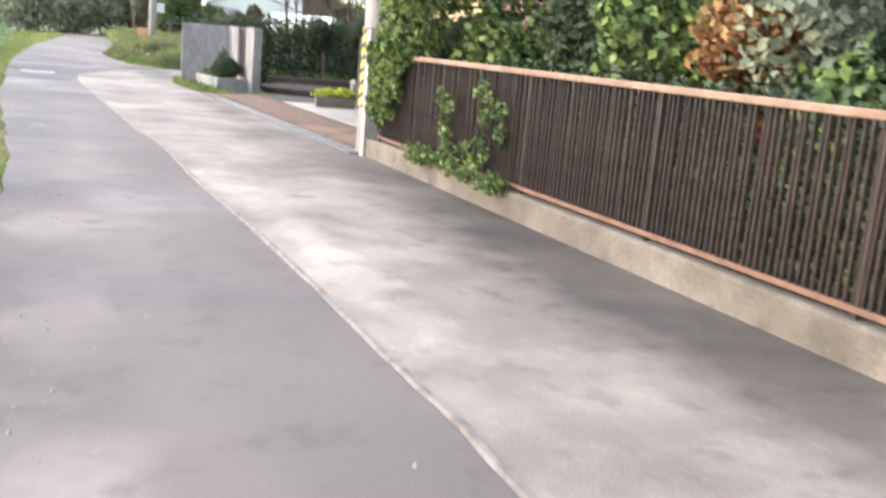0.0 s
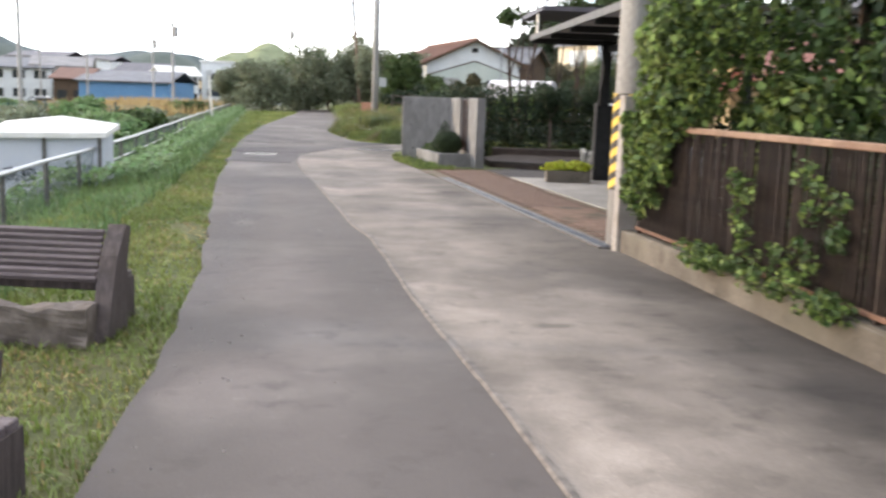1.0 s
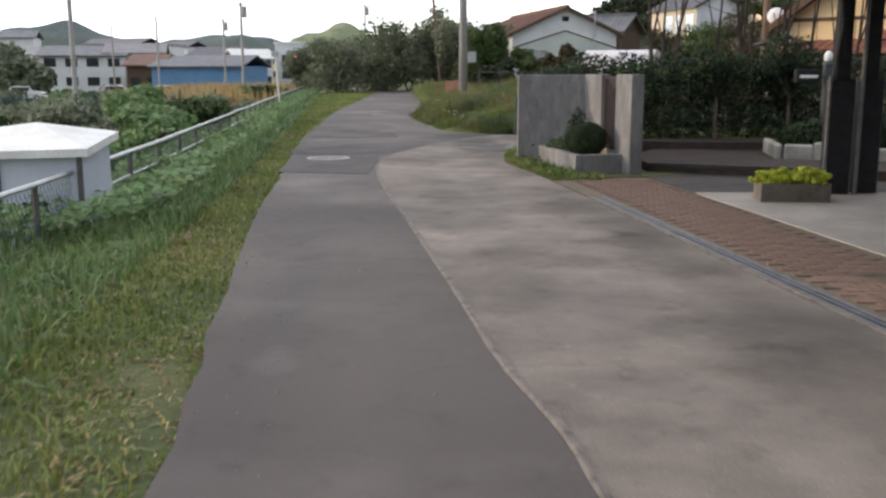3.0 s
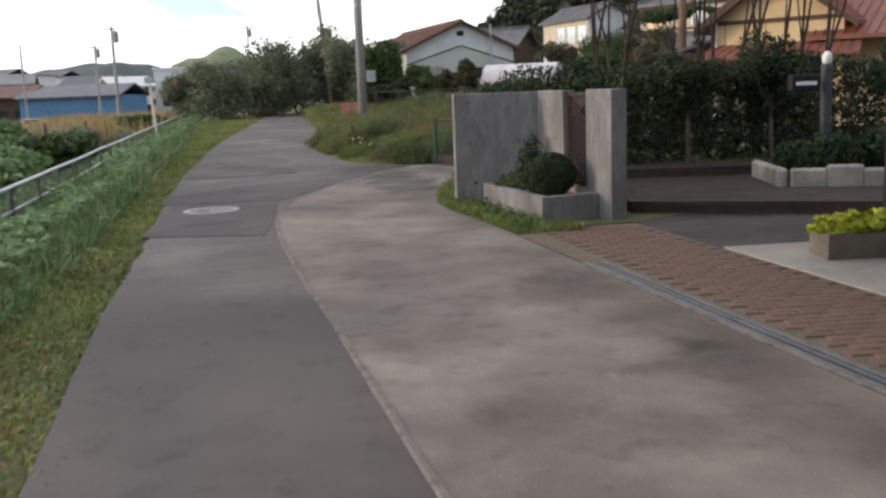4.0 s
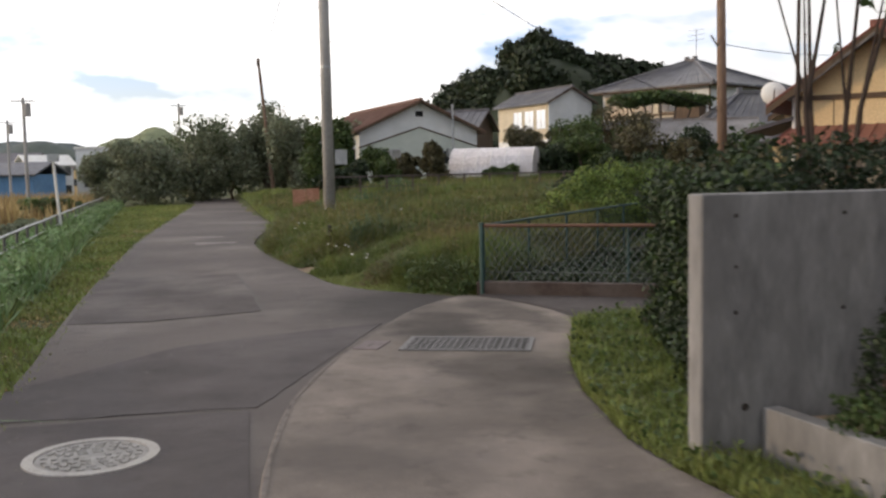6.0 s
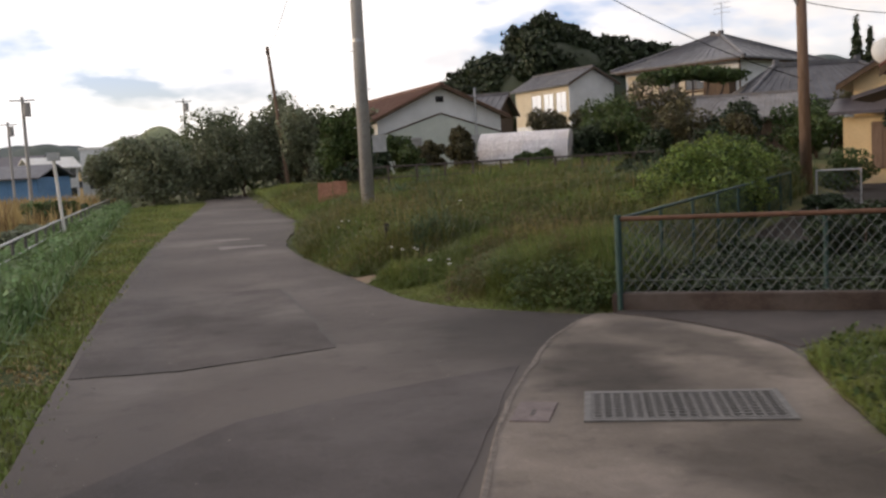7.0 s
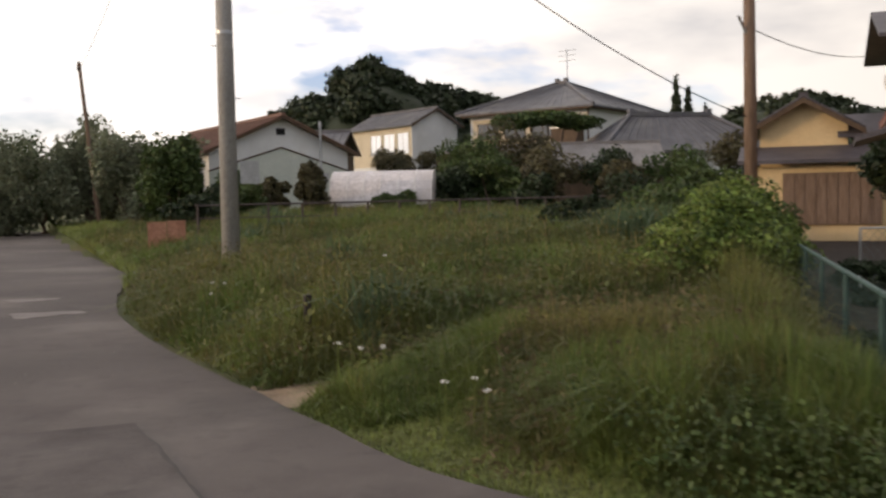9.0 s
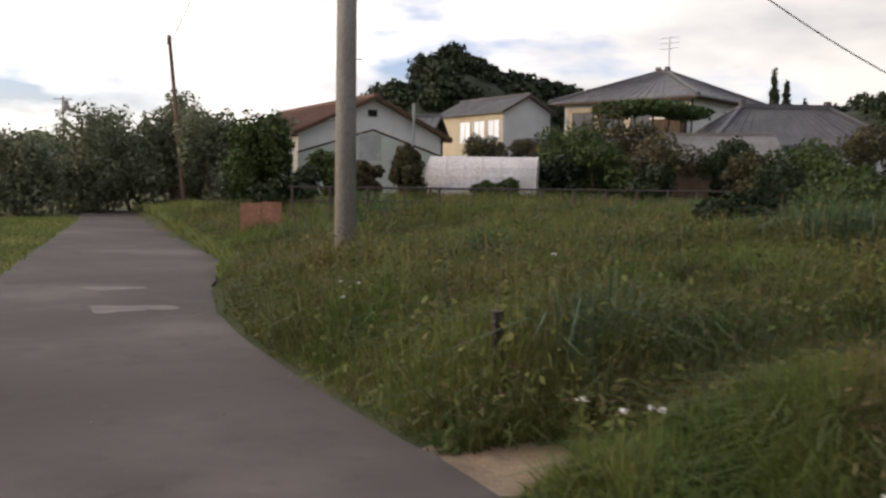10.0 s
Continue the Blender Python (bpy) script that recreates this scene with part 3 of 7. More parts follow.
tagged(raw("gravel", cr_v, cr_f, WORN), "small loose stones and crumbs on the asphalt", "gravel", kind="stuff")

# ---- manhole cover
mh = thing("manhole_cover", (-1.453, 27.92, 0), "round patterned iron manhole cover in a pale concrete ring", "manhole")
bm = bmesh.new()
ring = [[], [], [], []]
for k in range(48):
    a = k * math.tau / 48
    for lvl, (r, z) in enumerate(((0.39, 0.004), (0.388, 0.014), (0.325, 0.016), (0.32, 0.004))):
        ring[lvl].append(bm.verts.new((r * math.cos(a), r * math.sin(a), z)))
for k in range(48):
    for lvl in range(3):
        bm.faces.new((ring[lvl][k], ring[lvl][(k + 1) % 48], ring[lvl + 1][(k + 1) % 48], ring[lvl + 1][k]))
part("ring", bm, RINGC, mh, "pale concrete ring")
part("plate", rod((0, 0, -0.02), (0, 0, 0.008), 0.318, seg=48), IRON, mh)
bm = bmesh.new()
for rad, cnt in ((0.27, 20), (0.21, 15), (0.15, 10), (0.09, 6)):
    for k in range(cnt):
        a = (k + 0.3 * rad * 10) * math.tau / cnt
        bx(bm, (-0.026, -0.017, 0.008), (0.026, 0.017, 0.014), pose(rad * math.cos(a), rad * math.sin(a), 0, 0, 0, math.degrees(a) + 90))
part("raised_pattern", bm, IRON, mh)

# ---- grate in the concrete
gt = thing("drain_grate", (1.46, 30.82, 0.014), "rectangular steel drain grate set in concrete", "grate", yaw=-19)
gb = mesh_of("bar", box((-0.011, -0.31, -0.02), (0.011, 0.31, 0.01)), GRATE)
gc = mesh_of("cross_bar", box((-0.57, -0.01, -0.02), (0.57, 0.01, 0.014)), GRATE)
for k in range(19):
    ob = new("bar", gb)
    ob.matrix_basis, ob.parent = pose(-0.558 + k * 0.062, 0, 0), gt
for k in range(10):
    ob = new("cross_bar", gc)
    ob.matrix_basis, ob.parent = pose(0, -0.293 + k * 0.065, 0), gt
bm = bmesh.new()
for a, b in (((-0.61, -0.35), (0.61, -0.31)), ((-0.61, 0.31), (0.61, 0.35)), ((-0.61, -0.31), (-0.57, 0.31)), ((0.57, -0.31), (0.61, 0.31))):
    bx(bm, (*a, -0.02), (*b, 0.012))
part("frame", bm, GRATE, gt)
part("pit", box((-0.57, -0.31, -0.03), (0.57, 0.31, 0.002)), BLACK, gt)
lid = thing("inspection_cover", (0.56, 31.02, 0.014), "small worn grey lid let into the concrete", "lid", yaw=-24)
part("plate", box((-0.12, -0.22, -0.02), (0.12, 0.22, 0.008), bevel=0.003), LIDC, lid)
part("slot", box((-0.012, -0.1, 0.008), (0.012, 0.02, 0.0105)), BLACKBAND, lid)

# ---- gutter drain along the driveway
dr = thing("gutter_drain", (0, 0, 0), "long steel-lidded gutter along the paved apron", "drain", kind="structure")


def along(y, off):
    """A place beside the drain line."""
    return (drain_x(y) + off, y + off * 0.12)


for o1, o2, z, mtl, nm in ((0.0, 0.05, 0.02, RIM, "side_rim"), (0.17, 0.22, 0.02, RIM, "side_rim"), (0.05, 0.17, 0.008, BLACKBAND, "channel_lid")):
    y0, y1 = 14.15, (22.42 if nm == "side_rim" else 22.35)
    part(nm, sheet([along(y0, o1), along(y0, o2), along(y1, o2), along(y1, o1)], z, 0.08), mtl, dr)
for off in (0.046, 0.105, 0.155):
    part("edge_bar", sheet([along(14.2, off), along(14.2, off + 0.022), along(22.3, off + 0.022), along(22.3, off)], 0.024, 0.04), DRAINST, dr)

# ---- paved apron and the driveway slab
ap = thing("apron", (0, 0, 0), "mossy brown brick apron before the driveway", "paving", kind="structure")
part("bed", sheet([along(14.2, 0.22), (4.95, 14.3), (4.42, 18.4), (3.66, 24.55), (3.3, 24.55), along(24.3, 0.0)], 0.015, 0.1), MORTAR, ap)
dv = part("driveway", sheet([(4.95, 14.3), (9.5, 14.5), (9.5, 22.7), (3.9, 22.7), (4.42, 18.4)], 0.03, 0.12), SLAB)
tagged(dv, "pale concrete driveway slab", "driveway", kind="structure")
# forecourt takes the dark tone to carry carport and tree shade in its colour
d2 = part("forecourt", sheet([(3.9, 22.705), (9.5, 22.705), (9.5, 22.9), (5.71, 24.5), (3.82, 25.3), (3.66, 24.5)], 0.026, 0.12), ASPHALT_DARK)
tagged(d2, "grey concrete forecourt before the garden steps", "paving", kind="structure")

# ---- board-marked gate wall with planter and lattice gate
gw = thing("gate_wall", (0, 0, 0), "board-marked grey concrete gate wall with tie holes", "wall")
part("slab", box((1.92, 26.87, -0.1), (3.16, 27.04, 1.5), bevel=0.008), WALLC, gw, "broad end slab")
GU = Vector((0.4, -2.22, 0)).normalized()
GYAW = math.degrees(math.atan2(GU.y, GU.x))
gm = pose(3.04, 26.87, 0, 0, 0, GYAW)
part("slab", box((0.0, 0.0, -0.1), (0.84, 0.16, 1.505), gm, 0.008), WALLC, gw, "inner slab")
part("pillar", box((1.5, 0.0, -0.1), (2.16, 0.2, 1.51), gm, 0.01), WALLC, gw, "gate pillar")
part("sill", box((0.84, 0.02, -0.1), (1.56, 0.16, 0.34), gm), OLDC, gw, "gate threshold")
for m_, hs in ((pose(1.92, 26.868, 0, 0, 0, 0), ((0.26, 0.32, 0.022), (0.2, 1.38, 0.012), (0.85, 1.38, 0.012), (0.2, 0.85, 0.012), (0.85, 0.85, 0.012), (0.85, 0.32, 0.012), (0.2, 1.1, 0.01))),
               (gm, ((1.7, 1.4, 0.012), (2.1, 1.4, 0.012), (1.7, 0.9, 0.012), (2.1, 0.9, 0.012), (0.25, 1.38, 0.012), (0.6, 0.9, 0.012)))):
    for hx, hz, hr in hs:
        part("tie_hole", rod(m_ @ Vector((hx, 0.004, hz)), m_ @ Vector((hx, -0.003, hz)), hr, seg=12), BLACKBAND, gw)
gate = thing("lattice_gate", (0, 0, 0), "closed dark brown wooden lattice gate", "gate")
part("leaf", box((0.86, 0.085, 0.345), (1.54, 0.1, 1.47), gm), GATEWOOD, gate)
for a, b in (((0.845, 0.34), (0.9, 1.48)), ((1.5, 0.34), (1.555, 1.48)), ((0.9, 0.345), (1.5, 0.4)), ((0.9, 1.43), (1.5, 1.48))):
    part("rail", box((a[0], 0.05, a[1]), (b[0], 0.085, b[1]), gm), GATEWOOD, gate)
for k in range(19):
    for sgn in (1, -1):
        c = 0.36 + k * 0.06
        z0, z1 = (c, c + 0.32) if sgn > 0 else (c + 0.32, c)
        if max(z0, z1) < 1.46:
            p, q = gm @ Vector((0.9, 0.066 + 0.006 * sgn, z0)), gm @ Vector((1.5, 0.066 + 0.006 * sgn, z1))
            part("lattice_slat", rod(p, q, 0.011, seg=4), GATEWOOD, gate)
pl = thing("planter_wall", (0, 0, 0), "low concrete planter wall at the gate", "planter")


def wall_run(a, b, z0, z1, w, name, mtl, parent, bev=0.006):
    d = Vector((b[0] - a[0], b[1] - a[1], 0))
    m_ = pose(a[0], a[1], 0, 0, 0, math.degrees(math.atan2(d.y, d.x)))
    return part(name, box((0, 0, z0), (d.length, w, z1), m_, bev), mtl, parent)


wall_run((2.27, 26.84), (2.64, 24.83), -0.05, 0.32, 0.11, "wall", WALLC, pl)
wall_run((2.665, 24.836), (3.36, 25.06), -0.05, 0.318, 0.11, "wall", WALLC, pl)
part("soil", sheet([(2.36, 26.84), (2.74, 24.97), (3.33, 25.16), (3.02, 26.84)], 0.25, 0.2), EARTH, pl)

# ---- roadside fence on its concrete base
FY0, FY1 = -6.0, 13.7
fen = thing("bar_fence", (0, 0, 0), "brown rusted metal bar fence on a stained concrete base", "fence")
FD = Vector((-0.1, 1, 0)).normalized()
FYAW = math.degrees(math.atan2(FD.y, FD.x))


def fence_m(y):
    return pose(fence_x(y), y, 0, 0, 0, FYAW)


flen = (FY1 - FY0) * math.sqrt(1 + 0.01)
fm = fence_m(FY0)
base = part("base_wall", box((0, -0.14, -0.1), (flen + 0.25, 0, 0.235), fm, 0.012), BASEC, fen, "weathered concrete base")
part("coping", box((0, -0.125, 0.235), (flen, -0.02, 0.245), fm), BASEC, fen)
part("bottom_rail", box((0, -0.1, 0.275), (flen, -0.055, 0.31), fm, 0.004), DARKRUST, fen, "dark rusted bottom rail")
part("top_rail", box((0, -0.115, 1.265), (flen, -0.045, 1.315), fm, 0.008), RUST, fen, "rusted top rail")
bar_me = mesh_of("bar", box((-0.006, -0.093, 0.305), (0.006, -0.065, 1.27)), BAR)
nb = int(flen / 0.058)
far_bars = bmesh.new()
for k in range(nb):
    s = 0.05 + k * 0.058
    if FY0 + s > 1.5:
        ob = new("bar", bar_me)
        ob.matrix_basis = fm @ pose(s, 0, 0, rr.uniform(-0.6, 0.6), rr.uniform(-0.5, 0.5), 0)
        ob.parent = fen
    else:
        bx(far_bars, (s - 0.006, -0.093, 0.33), (s + 0.006, -0.065, 1.27), fm)
tagged(part("bars", far_bars, BAR, fen), kind="stuff")
for k in range(int(flen / 1.9) + 1):
    s = flen - 0.06 - k * 1.9
    if s > 0:
        part("post", box((s - 0.012, -0.1, 0.23), (s + 0.012, -0.06, 1.27), fm), BAR, fen)
ep = thing("end_pillar", (3.72, 14.0, 0), "pale concrete end pillar of the fence", "pillar", yaw=FYAW - 90)
part("pillar", box((-0.02, -0.08, -0.05), (0.5, 0.06, 1.58), None, 0.008), KERB, ep)


# ---- utility poles
def concrete_pole(x, y, z, r, h, lean=0.0, label="grey concrete utility pole"):
    p = thing("utility_pole", (x, y, z), label, "utility pole", "utility poles along the lane")
    part("pole", rod((0, 0, -0.4), (lean, 0, h), r, r * 0.72, 20), POLEC, p, smooth=True)
    for k in range(6):
        zz = 2.2 + k * 0.9
        part("step_bolt", rod((0, 0, zz), ((0.24 if k % 2 else -0.24), 0.0, zz), 0.009, seg=6), STEEL, p)
    part("band", rod((lean * 0.4, 0, h * 0.4), (lean * 0.405, 0, h * 0.4 + 0.06), r * 0.9, r * 0.9, 16), STEEL, p)
    return p


up = concrete_pole(3.93, 14.42, 0, 0.2, 9.5, label="thick concrete utility pole with yellow and black band")
bm_y, bm_k = bmesh.new(), bmesh.new()
for k in range(36):
    for t in range(-12, 16):
        a0, a1 = k * math.tau / 36, (k + 1) * math.tau / 36
        sl = 0.64 / math.tau
        for q, bmm in ((0, bm_y), (1, bm_k)):
            lo = 0.6 + t * 0.16 + q * 0.08
            zz = [min(1.6, max(0.6, v)) for v in (lo + sl * a0, lo + sl * a1, lo + sl * a1 + 0.08, lo + sl * a0 + 0.08)]
            if zz[3] - zz[0] > 0.004 or zz[2] - zz[1] > 0.004:
                bmm.faces.new([bmm.verts.new((0.204 * math.cos(a), 0.204 * math.sin(a), z)) for a, z in zip((a0, a1, a1, a0), zz)])
part("yellow_stripes", bm_y, YELLOW, up, "yellow warning stripes")
part("black_stripes", bm_k, BLACKBAND, up, "black warning stripes")
p1 = concrete_pole(1.33, 48.2, 0.3, 0.165, 10.5)
part("number_plate", box((0.17, -0.17, 1.6), (0.5, -0.16, 2.0)), STEEL, p1, "small grey plate")
p2 = thing("utility_pole", (13.3, 49.0, 0.1), "brown wooden utility pole behind the field", "utility pole", "utility poles along the lane")
part("pole", rod((0, 0, -0.3), (-0.1, 0, 8.5), 0.16, 0.12, 14), WOODPOLE, p2, smooth=True)
part("arm", rod((-0.1, 0, 5.0), (-0.45, -0.1, 5.45), 0.03, seg=8), STEEL, p2, "pale bracket arm")
part("arm", rod((-0.5, 0, 7.6), (0.4, 0, 7.6), 0.035, seg=8), STEEL, p2)
p3 = thing("utility_pole", (-0.1, 86.0, 0.2), "thin dark leaning pole among the trees", "utility pole", "utility poles along the lane")
part("pole", rod((0.3, 0, 0), (-0.45, 0, 9.0), 0.13, 0.09, 10), WOODPOLE, p3)
part("cap", rod((-0.45, 0, 8.6), (-0.45, 0.1, 9.05), 0.12, 0.1, 8), BLACK, p3)
for x, y, z, h, cap in ((-18.4, 60, -1.3, 9.0, 0), (-16.5, 92, -1.3, 8.6, 1), (-32, 120, -1.3, 9, 0), (-24, 118, -1.3, 8.6, 1), (-9.2, 128, 0, 9.5, 1), (-44, 140, -1.3, 9, 0)):
    p = thing("utility_pole", (x, y, z), "slim grey pole standing in the lowland", "utility pole", "utility poles in the lowland")
    part("pole", rod((0, 0, -0.3), (0, 0, h), 0.14, 0.1, 10), POLEC, p)
    if cap:
        part("transformer", rod((0.25, 0, h - 1.3), (0.25, 0, h - 0.4), 0.24, seg=12), POLEC, p)
        part("arm", box((-0.8, -0.05, h - 0.3), (0.8, 0.05, h - 0.2)), STEEL, p)


def wire(a, b, sag, r=0.012, label="thin black overhead cable"):
    cu = bpy.data.curves.new("cable", "CURVE")
    cu.dimensions, cu.bevel_depth, cu.bevel_resolution = "3D", r, 1
    sp = cu.splines.new("POLY")
    sp.points.add(24)
    for k in range(25):
        t = k / 24
        p = Vector(a).lerp(Vector(b), t)
        sp.points[k].co = (p.x, p.y, p.z - 4 * sag * t * (1 - t), 1)
    cu.materials.append(BLACK)
    ob = new("overhead_cable", cu)
    tagged(ob, label, "cable", "overhead cables")


wire((1.33, 48.2, 9.7), (13.5, 49.0, 3.2), 0.8)
wire((13.3, 49.0, 5.3), (22.9, 54.9, 5.9), 0.25)
wire((1.33, 48.2, 10.4), (3.93, 14.42, 8.8), 0.5)
wire((1.33, 48.2, 10.0), (3.93, 14.42, 8.3), 0.6)
wire((1.33, 48.2, 10.3), (-0.45, 86, 9.0), 0.5)

# ---- foliage
def leaf_mesh(name, pts, nrm, size, mtl, parent=None, seed=0, fold=0.35, long=1.5, spread=0.9):
    """One joined mesh of small folded leaves at pts, turned roughly along nrm."""
    g = np.random.default_rng(seed)
    n = len(pts)
    d = nrm + g.normal(0, spread, (n, 3))
    d /= np.linalg.norm(d, axis=1)[:, None] + 1e-9
    a = np.cross(d, g.normal(0, 1, (n, 3)))
    a /= np.linalg.norm(a, axis=1)[:, None] + 1e-9
    b = np.cross(d, a)
    s = (size * g.uniform(0.6, 1.35, n))[:, None]
    tip, tail = pts + a * s * long * 0.5, pts - a * s * long * 0.5
    l, r = pts + b * s * 0.5 + d * s * fold * 0.5, pts - b * s * 0.5 + d * s * fold * 0.5
    v = np.stack([tail, r, tip, l], 1).reshape(-1, 3)
    i = np.arange(n) * 4
    f = np.concatenate([np.stack([i, i + 1, i + 2], 1), np.stack([i, i + 2, i + 3], 1)])
    me = bpy.data.meshes.new(name)
    me.vertices.add(len(v))
    me.vertices.foreach_set("co", v.astype(np.float32).ravel())
    me.loops.add(len(f) * 3)
    me.loops.foreach_set("vertex_index", f.astype(np.int32).ravel())
    me.polygons.add(len(f))
    me.polygons.foreach_set("loop_start", np.arange(0, len(f) * 3, 3, dtype=np.int32))
    me.update(calc_edges=True)
    me.materials.append(mtl)
    ob = new(name, me)
    if parent:
        ob.parent = parent
    return ob


def blob_points(blobs, n, seed, shell=0.45, lumps=1.0):
    """Points in lumpy ellipsoids (x, y, z, rx, ry, rz), denser towards their skin."""
    g = np.random.default_rng(seed)
    w = np.array([b[3] * b[4] + b[4] * b[5] + b[3] * b[5] for b in blobs])
    which = g.choice(len(blobs), n, p=w / w.sum())
    bl = np.array(blobs)[which]
    d = g.normal(0, 1, (n, 3))
    d /= np.linalg.norm(d, axis=1)[:, None]
    lump = 1 + lumps * 0.16 * np.sin(d[:, 0] * 5 + which * 1.7) * np.cos(d[:, 1] * 6 + which) + lumps * 0.13 * np.sin(d[:, 2] * 7 + d[:, 0] * 4 + which * 2.3)
    r = (1 - shell * g.random(n) ** 2) * lump
    return bl[:, :3] + d * bl[:, 3:] * r[:, None], d


def crown_blobs(r, h, n, seed, c=(0, 0, 0)):
    """Small clumps packed into a crown of radius r and height h."""
    g = random.Random(seed)
    out = []
    for k in range(n):
        a, u = g.uniform(0, math.tau), g.random() ** 0.5
        z = g.uniform(-0.5, 0.5)
        k2 = math.sqrt(max(0.05, 1 - (2 * z) ** 2 * 0.8))
        s = g.uniform(0.26, 0.46)
        out.append((c[0] + r * 0.75 * u * k2 * math.cos(a), c[1] + r * 0.75 * u * k2 * math.sin(a), c[2] + h * z * 0.8, r * s, r * s, h * s * 0.62))
    return out


def limb(bm, p, q, r1, r2):
    cyl(bm, p, q, r1, r2, 7)


def tree(name, x, y, z, h, r, leaves, size, mtl, label, category="tree", seed=1, trunk=0.1, crown_h=None, group="", bark=None, clumps=14, low=0.0):
    """A tapered trunk with limbs under a crown of many leaf clumps."""
    g = random.Random(seed)
    t = thing(name, (x, y, z), label, category, group)
    ch = crown_h or h * 0.7
    bm = bmesh.new()
    fork = (g.uniform(-0.1, 0.1) * r, g.uniform(-0.1, 0.1) * r, max(0.12 * h, h - ch))
    limb(bm, (0, 0, -0.3), fork, trunk, trunk * 0.75)
    cz = h - ch / 2 - low
    blobs = crown_blobs(r, ch, clumps, seed, (0, 0, cz))
    for b in blobs[:7]:
        mid = (fork[0] * 0.5 + b[0] * 0.5, fork[1] * 0.5 + b[1] * 0.5, fork[2] * 0.45 + b[2] * 0.55)
        limb(bm, fork, mid, trunk * 0.55, trunk * 0.35)
        limb(bm, mid, b[:3], trunk * 0.35, trunk * 0.1)
    part("trunk", bm, bark or BARK, t)
    p, d = blob_points(blobs, leaves, seed)
    leaf_mesh("crown", p, d, size, mtl, t, seed)
    return t


def shrub(name, x, y, z, blobs, leaves, size, mtl, label, category="shrub", seed=1, group="", stem=0.025, stems=5, extra=None, lumps=1.0):
    t = thing(name, (x, y, z), label, category, group)
    bm = bmesh.new()
    for b in blobs[:stems]:
        limb(bm, (b[0] * 0.35, b[1] * 0.35, -0.15), (b[0], b[1], max(0.05, b[2])), stem, stem * 0.4)
    part("stem", bm, BARK, t)
    p, d = blob_points(blobs, leaves, seed, lumps=lumps)
    leaf_mesh("foliage", p, d, size, mtl, t, seed)
    if extra:
        p, d = blob_points(blobs, extra[0], seed + 50, 0.15, lumps)
        leaf_mesh("foliage", p, d, size, extra[1], t, seed + 50)
    return t


def blades(name, xs, ys, zs, hs, ws, mtl, seed, lean=0.45, label="", category="grass"):
    """Grass: each blade a bent strip of three triangles."""
    g = np.random.default_rng(seed)
    n = len(xs)
    a = g.uniform(0, math.tau, n)
    l = np.abs(g.normal(0, lean, n))
    dx, dy = np.cos(a), np.sin(a)
    sx, sy = -np.sin(a + g.normal(0, 0.5, n)), np.cos(a)
    base = np.stack([xs, ys, zs - 0.03], 1)
    side = np.stack([sx, sy, np.zeros(n)], 1) * (ws / 2)[:, None]
    up = np.stack([dx * l * hs * 0.35, dy * l * hs * 0.35, hs * 0.6], 1)
    tip = np.stack([dx * l * hs, dy * l * hs, hs * np.clip(1 - l * 0.35, 0.3, 1)], 1)
    v = np.stack([base - side, base + side, base + up + side * 0.75, base + up - side * 0.75, base + tip], 1).reshape(-1, 3)
    i = np.arange(n) * 5
    f = np.concatenate([np.stack([i, i + 1, i + 2], 1), np.stack([i, i + 2, i + 3], 1), np.stack([i + 3, i + 2, i + 4], 1)])
    me = bpy.data.meshes.new(name)
    me.vertices.add(len(v))
    me.vertices.foreach_set("co", v.astype(np.float32).ravel())
    me.loops.add(len(f) * 3)
    me.loops.foreach_set("vertex_index", f.astype(np.int32).ravel())
    me.polygons.add(len(f))
    me.polygons.foreach_set("loop_start", np.arange(0, len(f) * 3, 3, dtype=np.int32))
    me.update(calc_edges=True)
    me.materials.append(mtl)
    ob = new(name, me)
    return tagged(ob, label, category, kind="stuff")


def scatter(n, y0, y1, fx, seed, power=1.0):
    """n places between y0 and y1, at x = fx(y, u) with u from 0 to 1."""
    g = np.random.default_rng(seed)
    ys = y0 + (y1 - y0) * g.random(n) ** power
    us = g.random(n)
    xs = np.array([fx(y, u) for y, u in zip(ys, us)])
    return xs, ys, np.array([ground_z(x, y) for x, y in zip(xs, ys)]), g


# verge on the left: short near the road, tall by the fence
def verge_x(y, u):
    lx = lerp_at(LEFT, y)
    return lx + 0.1 - (lx + 0.1 - rail_x(y)) * u * 0.85


xs, ys, zs, g = scatter(100000, 4.0, 80.0, verge_x, 11, 1.7)
rel = np.array([(lerp_at(LEFT, y) - x) / (lerp_at(LEFT, y) - rail_x(y)) for x, y in zip(xs, ys)])
patchy = np.array([noise.noise((x * 0.8, y * 0.8, 4)) for x, y in zip(xs, ys)])
hh = (0.05 + 0.05 * g.random(len(xs)) + 0.12 * np.clip(rel, 0, 1) ** 2) * (1 + 0.3 * patchy) * (1 + 0.01 * ys)
keep = patchy > -0.55
blades("verge_grass", xs[keep], ys[keep], zs[keep], hh[keep], (0.008 + 0.0006 * ys)[keep], GRASS, 12, 0.7, "short mown green verge grass beside the asphalt")
dry = g.random(len(xs)) < 0.1 + 0.5 * (patchy < -0.2)
blades("verge_straw", xs[dry] + 0.02, ys[dry], zs[dry], hh[dry] * 0.8, (0.008 + 0.0006 * ys)[dry], GRASS_DRY, 13, 1.2, "dry straw among the verge grass")
xs, ys, zs, g = scatter(36000, 7.0, 85.0, lambda y, u: rail_x(y) + 1.45 - 2.5 * u - 0.1 * max(0, y - 40) * 0.05, 14, 1.4)
pz = np.array([noise.noise((x * 0.5, y * 0.35, 8)) for x, y in zip(xs, ys)])
